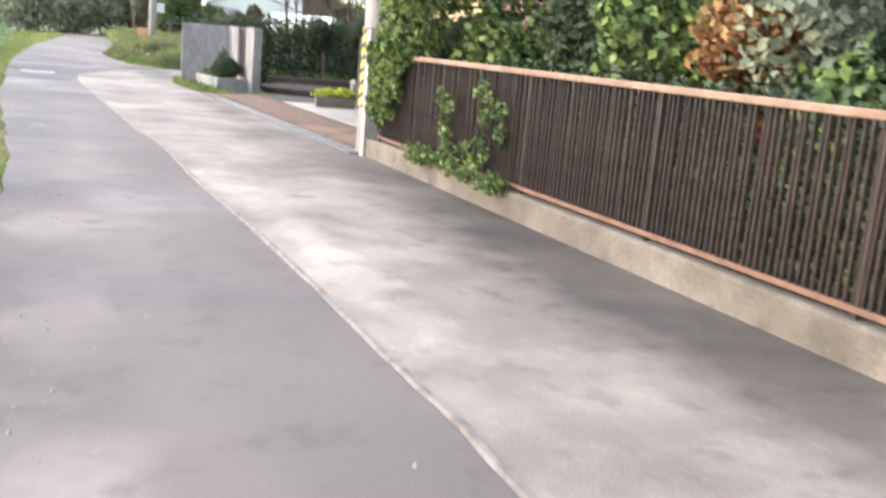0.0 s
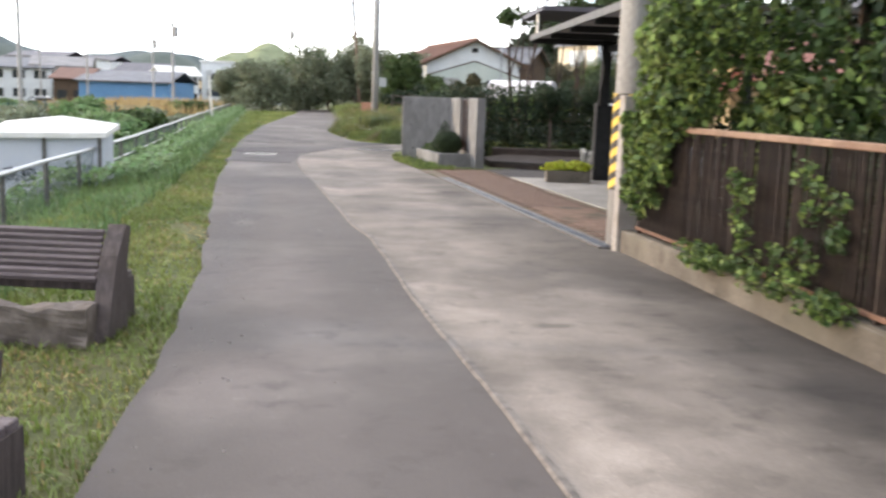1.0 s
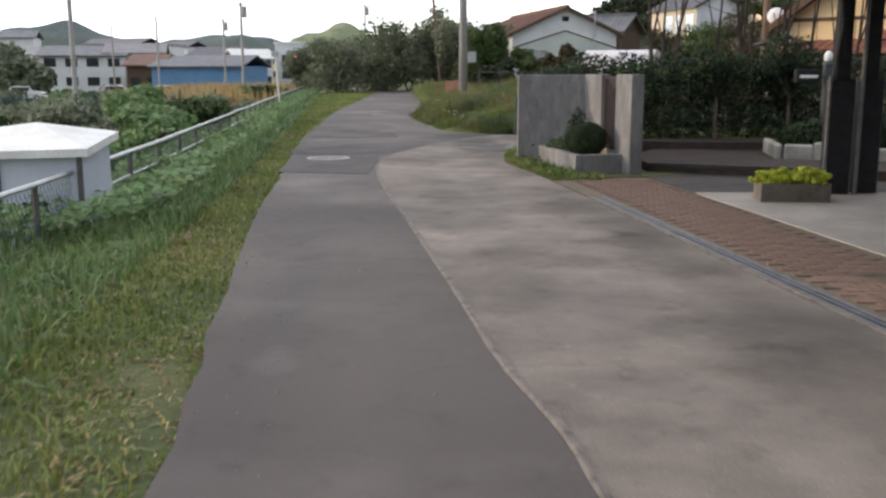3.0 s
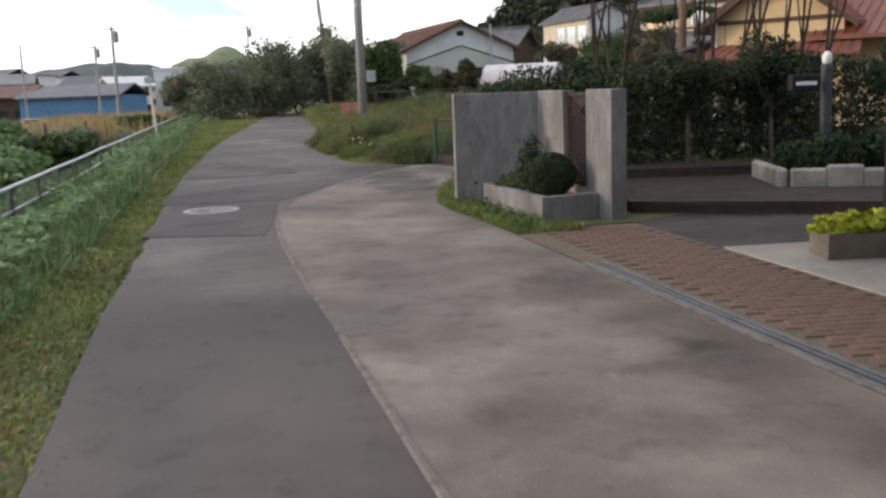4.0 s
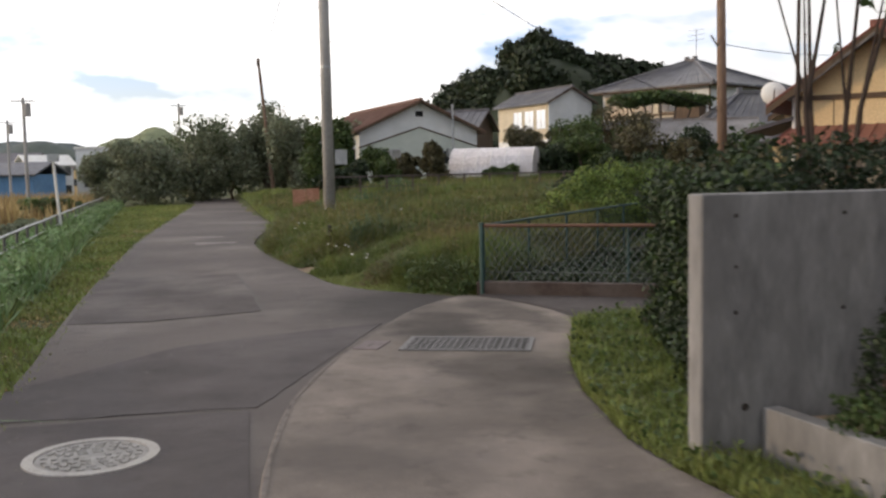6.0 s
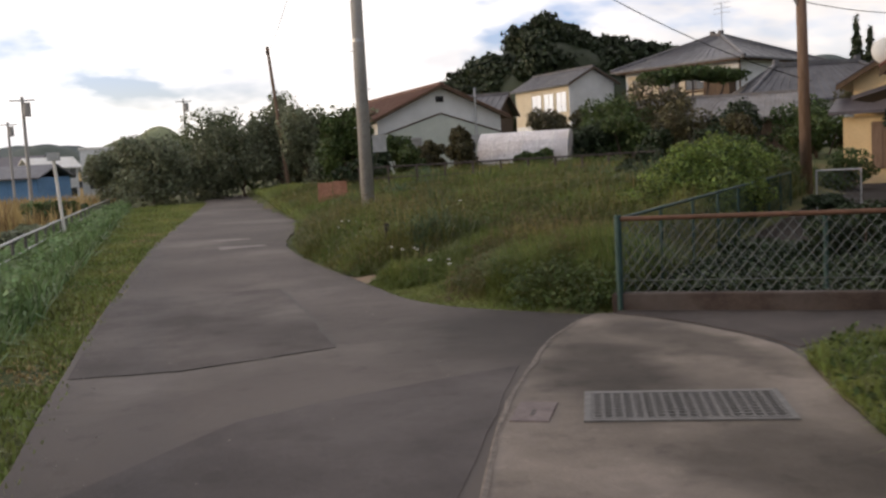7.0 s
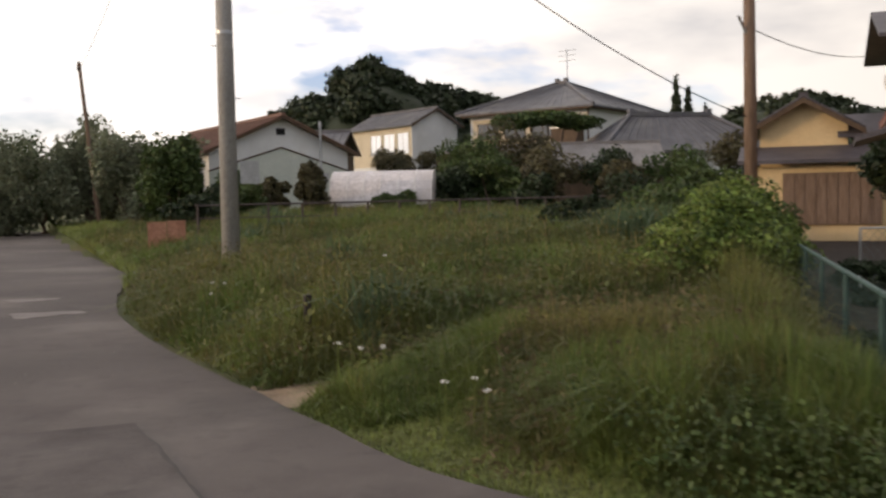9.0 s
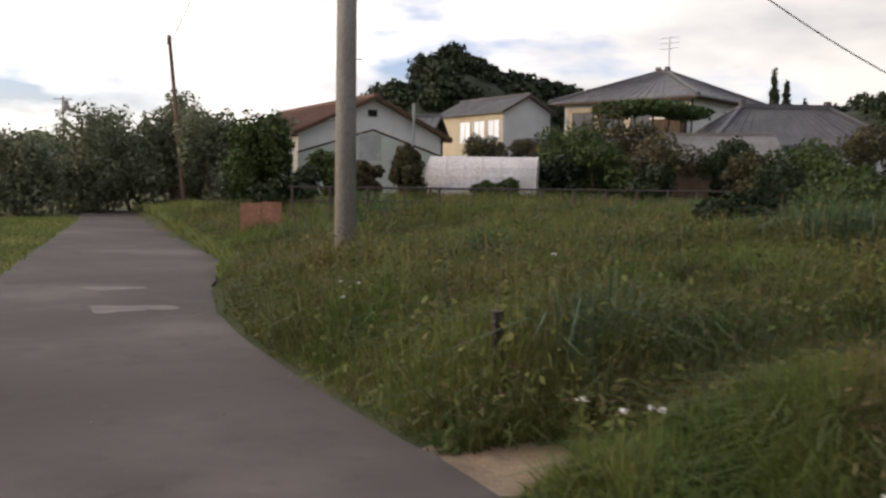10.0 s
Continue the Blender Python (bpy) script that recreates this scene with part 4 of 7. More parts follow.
blades("bank_grass", xs, ys, zs, (0.26 + 0.2 * g.random(len(xs))) * (1 + 0.5 * pz) * np.array([0.75 + 0.5 * sm(22, 32, y) for y in ys]), 0.01 + 0.0006 * ys, GRASS_BANK, 15, 0.85, "tall green grass along the pipe fence")
# broad leaves over the bank
g = np.random.default_rng(16)
n = 17000
yy = 20 + 65 * g.random(n) ** 1.2
xx = np.array([rail_x(y) + 1.0 + 0.2 * min(1, (y - 20) / 15) for y in yy]) - g.random(n) * 2.6
zz = np.array([ground_z(x, y) for x, y in zip(xx, yy)]) + np.array([0.22 + 0.35 * (noise.noise((x * 0.9, y * 0.6, 1)) + 0.4) for x, y in zip(xx, yy)]) * g.uniform(0.6, 1.15, n)
ob = leaf_mesh("bank_weeds", np.stack([xx, yy, zz], 1), np.tile((0, -0.3, 1.0), (n, 1)), 0.09, LEAF_KUDZU, None, 17, spread=0.45, long=1.15)
tagged(ob, "broad-leaved green creeper covering the bank", "weeds", kind="stuff")

# rough field on the right
SIDE_X, SIDE_Y = 0.604, 0.797
def field_ok(x, y):
    return x > lerp_at(RIGHT, y) + 0.12 and (x < 2.3 or field_in(x, y) > 0.1)


g = np.random.default_rng(21)
fx_, fy_ = [], []
while len(fx_) < 190000:
    near = len(fx_) < 45000
    y = 34.4 + (5.0 * g.random() if near else 36 * g.random() ** 1.7)
    x = lerp_at(RIGHT, y) + (3.2 * g.random() if near else 16 * g.random() ** 1.25)
    if field_ok(x, y) and not (x < 0.85 and 38.55 < y < 39.3):
        fx_.append(x)
        fy_.append(y)
fx_, fy_ = np.array(fx_), np.array(fy_)
fz_ = np.array([ground_z(x, y) for x, y in zip(fx_, fy_)])
edge = np.array([sm(0.3, 1.15, x - lerp_at(RIGHT, y)) if y < 37.6 else sm(0.02, 0.5, x - lerp_at(RIGHT, y)) for x, y in zip(fx_, fy_)])
pn = np.array([noise.noise((x * 0.45, y * 0.45, 2)) + 0.5 * noise.noise((x * 1.4, y * 1.4, 6)) for x, y in zip(fx_, fy_)])
dip = np.exp(-(((fy_ - 38.95 - 0.2 * (fx_ - 0.4)) / 0.5) ** 2))
fh = (0.05 + 0.4 * edge) * (1 - 0.62 * dip) * (0.6 + 0.6 * g.random(len(fx_))) * np.clip(1 + 0.75 * pn, 0.35, 1.8)
fw = 0.006 + 0.0007 * (fy_ - 34)
blue = (pn > 0.5) & (fx_ > 1.2)
fresh = ~blue & (np.array([noise.noise((x * 0.3, y * 0.3, 11)) + 0.4 * noise.noise((x * 1.1, y * 1.1, 12)) for x, y in zip(fx_, fy_)]) > 0.12)
old = ~blue & ~fresh
blades("field_grass", fx_[old], fy_[old], fz_[old], fh[old], fw[old], GRASS_TALL, 22, 1.0, "tall uncut grass of the rough field")
blades("field_grass", fx_[fresh], fy_[fresh], fz_[fresh], fh[fresh] * 1.15, fw[fresh] * 1.15, GRASS_FRESH, 20, 0.8, "fresh green grass clumps of the rough field")
blades("field_sedge", fx_[blue], fy_[blue], fz_[blue], fh[blue] * 1.1, fw[blue] * 1.6, GRASS_BLUE, 23, 0.9, "bluish broad-bladed grass clumps in the field")
sel = g.random(len(fx_)) < 0.05
blades("field_straw", fx_[sel] + 0.03, fy_[sel], fz_[sel], fh[sel] * 1.2, fw[sel] * 0.55, GRASS_DRY, 24, 0.6, "dry seed stalks standing in the field")
q_ = g.choice(np.flatnonzero(old & (fy_ > 36)), 9000)
zq = fz_[q_] + fh[q_] * g.uniform(0.85, 1.15, 9000)
tagged(leaf_mesh("seed_heads", np.stack([fx_[q_], fy_[q_], zq], 1), np.tile((0, -1.0, 0.2), (9000, 1)), 0.016, GRASS_HEAD, None, 36, spread=0.6, long=4.0), "brownish seed heads over the field grass", "grass", kind="stuff")
n = 24000
q_ = g.choice(np.flatnonzero(fy_ > 38.6), n)
zq = fz_[q_] + fh[q_] * g.uniform(0.45, 1.0, n)
tagged(leaf_mesh("field_herbs", np.stack([fx_[q_] + g.normal(0, 0.05, n), fy_[q_] + g.normal(0, 0.05, n), zq], 1), np.tile((-0.2, -0.3, 1.0), (n, 1)), 0.035, GRASS_TALL, None, 26, spread=0.9, long=2.2), "fine leafy herbs mixed into the field grass", "weeds", kind="stuff")
ey = 35.0 + 3.4 * g.random(9000)
ex = np.array([lerp_at(RIGHT, y) for y in ey]) + 0.03 + 0.95 * g.random(9000)
blades("edge_grass", ex, ey, np.array([ground_z(x, y) for x, y in zip(ex, ey)]), 0.05 + 0.07 * g.random(9000), np.full(9000, 0.009), GRASS, 34, 1.2, "low mossy yellow-green grass at the road edge")
sl_ = g.uniform(1.3, 14, 5200)
xx, yy = 2.4 + SIDE_X * sl_ - 0.25 - 0.5 * g.random(5200), 34.45 + SIDE_Y * sl_ + 0.15 + 0.4 * g.random(5200)
blades("fence_grass", xx, yy, np.array([ground_z(x, y) for x, y in zip(xx, yy)]), 0.4 + 0.4 * g.random(5200), 0.008 + 0.0005 * (yy - 34), GRASS_TALL, 27, 0.8, "tall grass grown up along the netting")
n = 2600
yy = 34.6 + 2.0 * g.random(n) ** 1.6
xx = np.array([max(1.55, lerp_at(RIGHT, y) + 0.3) for y in yy]) + 0.9 * g.random(n) ** 1.2
ok = np.array([field_ok(x, y) for x, y in zip(xx, yy)])
xx, yy = xx[ok], yy[ok]
zz = np.array([ground_z(x, y) for x, y in zip(xx, yy)]) + g.uniform(0.03, 0.38, len(xx)) * np.array([sm(0, 0.7, x - lerp_at(RIGHT, y)) for x, y in zip(xx, yy)])
tagged(leaf_mesh("field_weeds", np.stack([xx, yy, zz], 1), np.tile((-0.2, -0.4, 1.0), (len(xx), 1)), 0.027, LEAF, None, 25, spread=0.7), "low leafy weeds at the field edge", "weeds", kind="stuff")
for k, (x, y) in enumerate([(0.75, 38.3), (0.9, 38.2), (0.98, 38.45), (0.62, 38.5), (0.2, 42.6), (0.4, 42.9), (0.55, 43.0), (0.3, 43.3), (0.9, 36.9), (1.1, 36.7), (1.15, 37.0), (2.6, 43.4)]):
    fl = thing("wild_flower", (x, y, ground_z(x, y)), "white wild flower on a thin green stem", "flower", "white flowers in the field")
    hgt = 0.36 + 0.12 * rr.random()
    part("stem", rod((0, 0, -0.05), (0.02, 0, hgt), 0.004, seg=4), GRASS, fl)
    p, d = blob_points([(0.02, 0, hgt, 0.024, 0.024, 0.012)], 16, k)
    leaf_mesh("flower_head", p, d, 0.014, PETAL, fl, k)
st = thing("stake", (0.79, 40.15, ground_z(0.79, 40.15)), "short dark wooden stake in the grass", "stake")
part("post", box((-0.036, -0.036, -0.3), (0.036, 0.036, 0.68 - ground_z(0.79, 40.15)), None, 0.006), BLACKBAND, st)

xs, ys, zs, g = scatter(9000, 50.0, 84.0, lambda y, u: lerp_at(RIGHT, y) + 0.05 + 2.2 * u * u, 28)
blades("bend_grass", xs, ys, zs, 0.15 + 0.3 * g.random(len(xs)), np.full(len(xs), 0.035), GRASS, 29, 0.7, "bright yellow-green grass at the bend")
# grass bed round the planter and along the garden hedge
g = np.random.default_rng(31)
bxs, bys = [], []
while len(bxs) < 15000:
    y = 24.2 + 8.2 * g.random()
    x0 = lerp_at(BED, y)
    x = x0 + 0.02 + g.random() ** 1.4 * (0.75 if y < 26.85 else 1.0)
    if y < 26.85 and x > 2.27 + (26.84 - y) * 0.184 - 0.01 and y > 24.75:
        continue
    if y < 24.8 and x > 3.3:
        continue
    bxs.append(x)
    bys.append(y)
bxs, bys = np.array(bxs), np.array(bys)
bh = (0.05 + 0.12 * g.random(len(bxs))) * (1 + 0.6 * np.array([noise.noise((x * 2, y * 2, 5)) for x, y in zip(bxs, bys)]))
blades("bed_grass", bxs, bys, np.full(len(bxs), 0.02), bh, np.full(len(bxs), 0.012), GRASS, 32, 0.7, "unmown green grass round the planter wall")
sel = g.random(len(bxs)) < 0.07
tagged(leaf_mesh("bed_weeds", np.stack([bxs[sel], bys[sel], 0.03 + 0.12 * g.random(sel.sum())], 1), np.tile((0, 0, 1.0), (sel.sum(), 1)), 0.038, LEAF, None, 33, spread=0.6), "light green leafy weeds at the planter foot", "weeds", kind="stuff")
bank = part("garden_bed", sheet([(2.22, 24.4), (2.02, 25.5), (1.8, 26.8), (1.75, 27.5), (1.92, 28.8), (2.13, 29.7), (2.5, 30.9), (2.83, 31.7), (3.4, 32.15), (9.5, 32.35), (9.5, 28), (3.7, 24.6)], 0.03, 0.1), GROUND)
tagged(bank, "grassy garden bed", "ground", kind="structure")

# clipped ball and small bush in the planter
shrub("box_ball", 2.92, 25.55, 0.25, [(-0.03, 0, 0.25, 0.325, 0.325, 0.27)], 17000, 0.016, LEAF_DARK, "clipped round dark green bush in the planter", seed=41, extra=(1200, LEAF), lumps=0.15)
shrub("small_bush", 2.85, 26.6, 0.25, [(0, 0, 0.28, 0.14, 0.14, 0.28), (0.05, -0.05, 0.5, 0.12, 0.1, 0.2)], 1100, 0.024, LEAF_DARK, "slender dark bush in the wall corner", seed=42)
shrub("small_bush", 2.6, 26.3, 0.25, [(0, 0, 0.1, 0.2, 0.3, 0.14)], 900, 0.026, LEAF, "low leafy weeds inside the planter", seed=43)

# hedge and garden shrubs behind the gate wall
def hedge(name, a, b, z, h, w, leaves, size, mtl, label, seed, extra=None):
    d = Vector((b[0] - a[0], b[1] - a[1]))
    m_ = int(d.length / 0.4) + 1
    g_ = random.Random(seed)
    bl = []
    for k in range(m_):
        for lvl in range(max(2, int(h / 0.4))):
            t = k / max(1, m_ - 1)
            bl.append((d.x * t + g_.uniform(-0.05, 0.05), d.y * t + g_.uniform(-0.05, 0.05), 0.2 + (h - 0.4) * lvl / max(1, int(h / 0.4) - 1), 0.33, w, 0.3))
    return shrub(name, a[0], a[1], z, bl, leaves, size, mtl, label, "hedge", seed, stems=m_, extra=extra)


hedge("hedge", (2.62, 27.5), (3.7, 31.2), 0, 1.55, 0.34, 30000, 0.036, LEAF_DARK, "dense dark evergreen hedge beside the wall", 51, (3500, LEAF))
hedge("hedge", (3.2, 29.0), (9.4, 29.3), 0.1, 1.68, 0.45, 40000, 0.038, LEAF_DARK, "dense dark evergreen hedge behind the gate", 52, (3500, LEAF_BROWN))
for k, (x, y, r, h) in enumerate(((7.1, 28.5, 0.75, 1.15), (5.7, 28.4, 0.6, 1.0), (9.6, 28.8, 0.7, 1.2))):
    tree("garden_tree", x, y, 0.3, h + 0.75, r, 9000, 0.036, LEAF_DARK, "dark clipped garden tree on a thin trunk", seed=60 + k, trunk=0.04, crown_h=h * 1.0, group="clipped garden trees")
for k, (x, y, r) in enumerate(((6.85, 26.2, 0.36), (7.7, 26.1, 0.42), (6.75, 26.9, 0.3))):
    shrub("box_ball", x, y, 0.2, [(0, 0, r * 0.85, r * 1.2, r * 1.1, r * 0.85)], 4200, 0.035, LEAF_DARK, "clipped round dark green garden bush", seed=66 + k, group="clipped garden bushes", extra=(700, LEAF), lumps=0.2)
lawn = part("lawn", sheet([(4.2, 28.7), (12, 28.2), (12, 32.3), (3.9, 31.9)], 0.3, 0.3), GROUND)
tagged(lawn, "green lawn of the garden behind the gate", "lawn", kind="structure")
g = np.random.default_rng(70)
n = 9000
xx, yy = 4.3 + 7.5 * g.random(n), 28.75 + 3 * g.random(n)
blades("lawn_grass", xx, yy, np.full(n, 0.3), 0.05 + 0.06 * g.random(n), np.full(n, 0.014), GRASS, 71, 0.6, "short lawn grass")
stp = thing("garden_steps", (0, 0, 0), "low brown paved garden step", "step", kind="structure")
part("tread", sheet([(3.82, 25.27), (5.71, 24.46), (9.4, 22.88), (9.4, 27.3), (4.5, 28.0), (3.8, 26.6)], 0.165, 0.2), STEPB, stp)
part("nosing", sheet([(3.82, 25.25), (5.71, 24.44), (5.73, 24.5), (3.84, 25.31)], 0.172, 0.06), BLACKBAND, stp)
part("tread", sheet([(4.2, 28.0), (9.4, 27.3), (9.4, 28.3), (4.3, 28.7)], 0.3, 0.4), STEPB, stp)
bdw = thing("garden_wall", (0, 0, 0), "low pale concrete edging of the garden beds", "wall")
for k in range(7):
    wall_run((6.12 + 0.42 * k, 25.95 - 0.62 * math.sin(0.25 * k + 0.1)), (6.12 + 0.42 * (k + 1), 25.95 - 0.62 * math.sin(0.25 * (k + 1) + 0.1)), 0.1, 0.4 + 0.04 * math.sin(k * 1.7), 0.13, "wall", OLDC, bdw, 0.03)
wall_run((6.12, 25.95), (6.4, 27.4), 0.1, 0.4, 0.12, "wall", OLDC, bdw, 0.03)

lpst = thing("lamp_post", (7.16, 27.0, 0.16), "dark grey garden post with a white rounded lamp cap", "lamp post")
part("post", box((-0.06, -0.06, -0.1), (0.06, 0.06, 1.5), None, 0.012), GATEMETAL, lpst)
part("collar", rod((0, 0, 1.5), (0, 0, 1.56), 0.085, 0.07, 16), GATEMETAL, lpst)
bm = bmesh.new()
bmesh.ops.create_uvsphere(bm, u_segments=16, v_segments=10, radius=0.07)
bmesh.ops.transform(bm, matrix=pose(0, 0, 1.63) @ Matrix.Diagonal((1, 1, 1.5, 1)), verts=bm.verts)
part("cap", bm, WHITE, lpst, "white lamp cap", True)
part("arm", rod((0, -0.03, 1.3), (-0.24, -0.06, 1.3), 0.015, seg=8), GATEMETAL, lpst)
sgn_ = part("name_box", box((-0.56, -0.12, 1.2), (-0.14, 0.02, 1.42), None, 0.015), BLACK, lpst, "dark box with a pale marking")
part("marking", box((-0.5, -0.124, 1.28), (-0.2, -0.12, 1.33)), WHITE, sgn_)

# bare-stemmed garden trees
def stem_tree(x, y, z, h, n, seed, leaves, r, label):
    g_ = random.Random(seed)
    t = thing("stem_tree", (x, y, z), label, "tree", "slender garden trees")
    bm = bmesh.new()
    tips = []
    for k in range(n):
        a = g_.uniform(0, math.tau)
        p = Vector((0.1 * math.cos(a), 0.1 * math.sin(a), -0.2))
        q = p + Vector((0.25 * math.cos(a), 0.25 * math.sin(a), h * 0.45))
        s = q + Vector((g_.uniform(-0.25, 0.35), g_.uniform(-0.3, 0.3), h * 0.3))
        limb(bm, p, q, 0.034, 0.027)
        limb(bm, q, s, 0.027, 0.016)
        for _ in range(3):
            e = s + Vector((g_.uniform(-r, r) * 0.65, g_.uniform(-r, r) * 0.65, h * g_.uniform(0.15, 0.38)))
            limb(bm, s, e, 0.02, 0.006)
            tips.append(e)
        e = q + Vector((g_.uniform(-r, r) * 0.4, g_.uniform(-r, r) * 0.4, h * 0.34))
        limb(bm, q, e, 0.02, 0.006)
        tips.append(e)
    part("trunk", bm, TRUNKRED, t)
    p, d = blob_points([(*e, 0.3, 0.3, 0.22) for e in tips], leaves, seed, 0.9)
    leaf_mesh("crown", p, d, 0.085, LEAF, t, seed)


stem_tree(5.3, 31.0, 0.3, 4.6, 5, 81, 2600, 1.0, "slender multi-stemmed garden tree with sparse leaves")
stem_tree(6.6, 30.6, 0.3, 4.2, 5, 82, 700, 0.7, "slender multi-stemmed garden tree with sparse leaves")
stem_tree(7.6, 30.0, 0.3, 4.3, 4, 83, 900, 0.7, "slender multi-stemmed garden tree with sparse leaves")
stem_tree(9.3, 31.2, 0.3, 4.3, 4, 84, 700, 0.7, "slender multi-stemmed garden tree with sparse leaves")

# concrete flower trough with yellow-green leaves
tr = thing("flower_trough", (4.85, 21.95, 0.03), "rough concrete trough full of yellow-green leaves", "planter", yaw=-5)
bm = bmesh.new()
for a, b in (((-0.4, -0.2, 0), (0.4, -0.15, 0.22)), ((-0.4, 0.15, 0), (0.4, 0.2, 0.22)), ((-0.4, -0.15, 0), (-0.35, 0.15, 0.22)), ((0.35, -0.15, 0), (0.4, 0.15, 0.22)), ((-0.35, -0.15, 0), (0.35, 0.15, 0.17))):
    bx(bm, a, b)
part("trough", bm, BASEC, tr)
p, d = blob_points([(-0.2, 0, 0.26, 0.24, 0.2, 0.1), (0.17, 0, 0.27, 0.24, 0.22, 0.11)], 1600, 90)
leaf_mesh("foliage", p, d, 0.045, LEAF_YELLOW, tr, 90)

# ---- carport with black posts
cp = thing("carport", (0, 0, 0), "black metal carport with a thin flat roof", "carport")
for x, y, w in ((5.62, 22.62, 0.15), (6.02, 22.72, 0.15)):
    part("post", box((x - w, y - 0.12, 0.0), (x + w, y + 0.12, 1.45), None, 0.02), BLACK, cp)
    part("post", box((x - 0.09, y - 0.06, 1.45), (x + 0.09, y + 0.06, 3.1), None, 0.008), BLACK, cp)
part("brace", rod((5.68, 22.62, 1.4), (5.5, 22.5, 2.65), 0.035), BLACK, cp)
part("brace", rod((5.52, 22.62, 1.4), (5.62, 22.5, 2.65), 0.035), BLACK, cp)
part("post", rod((5.44, 22.5, 0.02), (5.44, 22.5, 1.5), 0.022), DARKSTEEL, cp, "thin dark pipe")
part("post", rod((5.84, 22.5, 0.02), (5.84, 22.5, 2.7), 0.025), DARKSTEEL, cp, "thin dark pipe")
rf = part("roof", box((4.2, 15.6, 2.66), (8.6, 22.8, 2.71)), TIN, cp, "thin grey roof sheet")
part("edge_beam", box((4.17, 15.6, 2.62), (4.22, 22.8, 2.72)), DARKSTEEL, cp, "pale edge gutter")
part("edge_beam", box((4.2, 22.8, 2.58), (8.6, 22.85, 2.74)), BLACK, cp)
for k in range(5):
    y = 16.0 + k * 1.65
    part("rafter", box((4.22, y, 2.56), (8.6, y + 0.06, 2.66)), BLACK, cp)
part("beam", box((5.6, 15.7, 2.45), (5.7, 22.8, 2.56)), BLACK, cp)
part("post", box((8.3, 15.8, 0), (8.45, 15.95, 2.6)), BLACK, cp)
part("post", box((8.3, 22.5, 0), (8.45, 22.65, 2.6)), BLACK, cp)
part("upper_roof", box((4.25, 22.0, 3.12), (7.6, 24.4, 3.2), None), TILE_DARK, cp, "dark upper roof edge")
part("post", rod((4.3, 22.75, 2.6), (4.3, 22.75, 3.15), 0.025), STEEL, cp)

# ---- wooden benches on the verge
def bench(x, y, z, yaw, label):
    b = thing("bench", (x, y, z), label, "bench", "benches on the verge", yaw)
    for k in range(8):
        part("back_slat", box((-1.6, -0.016, 0), (-0.05, 0.016, 0.034), pose(0, 0.02 + k * 0.021, 0.36 + k * 0.039, 28, 0, 0), 0.004), GREYWOOD, b)
    part("mid_board", box((-0.88, -0.1, -0.05), (-0.79, 0.02, 0.6), pose(0, 0.06, 0, -14, 0, 0), 0.008), DARKWOOD, b)
    part("top_beam", box((-1.6, 0.12, 0.28), (-0.05, 0.2, 0.345), None, 0.01), DARKWOOD, b)
    bm = bmesh.new()
    prof = [(-0.16, -0.05), (0.2, -0.05), (0.22, 0.45), (0.28, 0.68), (0.2, 0.7), (0.06, 0.52)]
    for sx in (-0.04, 0.07):
        bm.faces.new([bm.verts.new((sx, py, pz)) for py, pz in prof])
    bm.verts.ensure_lookup_table()
    for k in range(6):
        j = (k + 1) % 6
        bm.faces.new((bm.verts[k], bm.verts[j], bm.verts[6 + j], bm.verts[6 + k]))
    bmesh.ops.recalc_face_normals(bm, faces=bm.faces)
    me_ = mesh_of("end_board", bm, DARKWOOD)
    for px in (0.0, -1.63):
        e = new("end_board", me_)
        e.matrix_basis = pose(px, 0, 0)
        e.parent = b
    for k in range(3):
        part("seat_slat", box((-1.55, 0.3 + k * 0.1, 0.3), (-0.05, 0.39 + k * 0.1, 0.335), None, 0.004), GREYWOOD, b)
    part("leg", box((-0.12, 0.2, -0.05), (-0.04, 0.6, 0.3)), DARKWOOD, b)
    part("leg", box((-1.58, 0.2, -0.05), (-1.5, 0.6, 0.3)), DARKWOOD, b)
    return b


bench(-0.42, 10.45, -0.06, -8, "weathered grey wooden bench turned to the view")
bench(-0.1, 7.45, -0.06, -8, "weathered grey wooden bench turned to the view")
stn = thing("stone_block", (-0.95, 10.33, -0.06), "rough pale stone block in front of the bench", "stone")
bm = bmesh.new()
bx(bm, (-0.55, -0.12, -0.05), (0.5, 0.12, 0.24))
bmesh.ops.subdivide_edges(bm, edges=bm.edges[:], cuts=9, use_grid_fill=True)
for v in bm.verts:
    v.co += Vector((noise.noise(v.co * 4), noise.noise(v.co * 4 + Vector((9, 0, 0))), noise.noise(v.co * 4 + Vector((0, 9, 0))))) * 0.03 + Vector((0, noise.noise(v.co * 13), noise.noise(v.co * 11))) * 0.025
part("block", bm, STONE, stn)

# ---- pipe fence on the left with net
pf = thing("pipe_fence", (0, 0, 0), "low pipe fence with wire netting on the bank", "fence")
ys_p = [4 + 2.0 * k for k in range(42)]


def rail_pt(y, z):
    return Vector((rail_x(y), y, z + 0.03 * noise.noise((y * 0.3, 0, 0))))


for a, b in zip(ys_p, ys_p[1:]):
    part("top_pipe", rod(rail_pt(a, 0.45), rail_pt(b, 0.45), 0.03, seg=8), STEEL, pf)
    if a > 20:
        part("low_pipe", rod(rail_pt(a, 0.12), rail_pt(b, 0.12), 0.022, seg=6), STEEL, pf)
    part("post", rod(rail_pt(a, -0.5), rail_pt(a, 0.45), 0.035, seg=8), DARKSTEEL, pf)


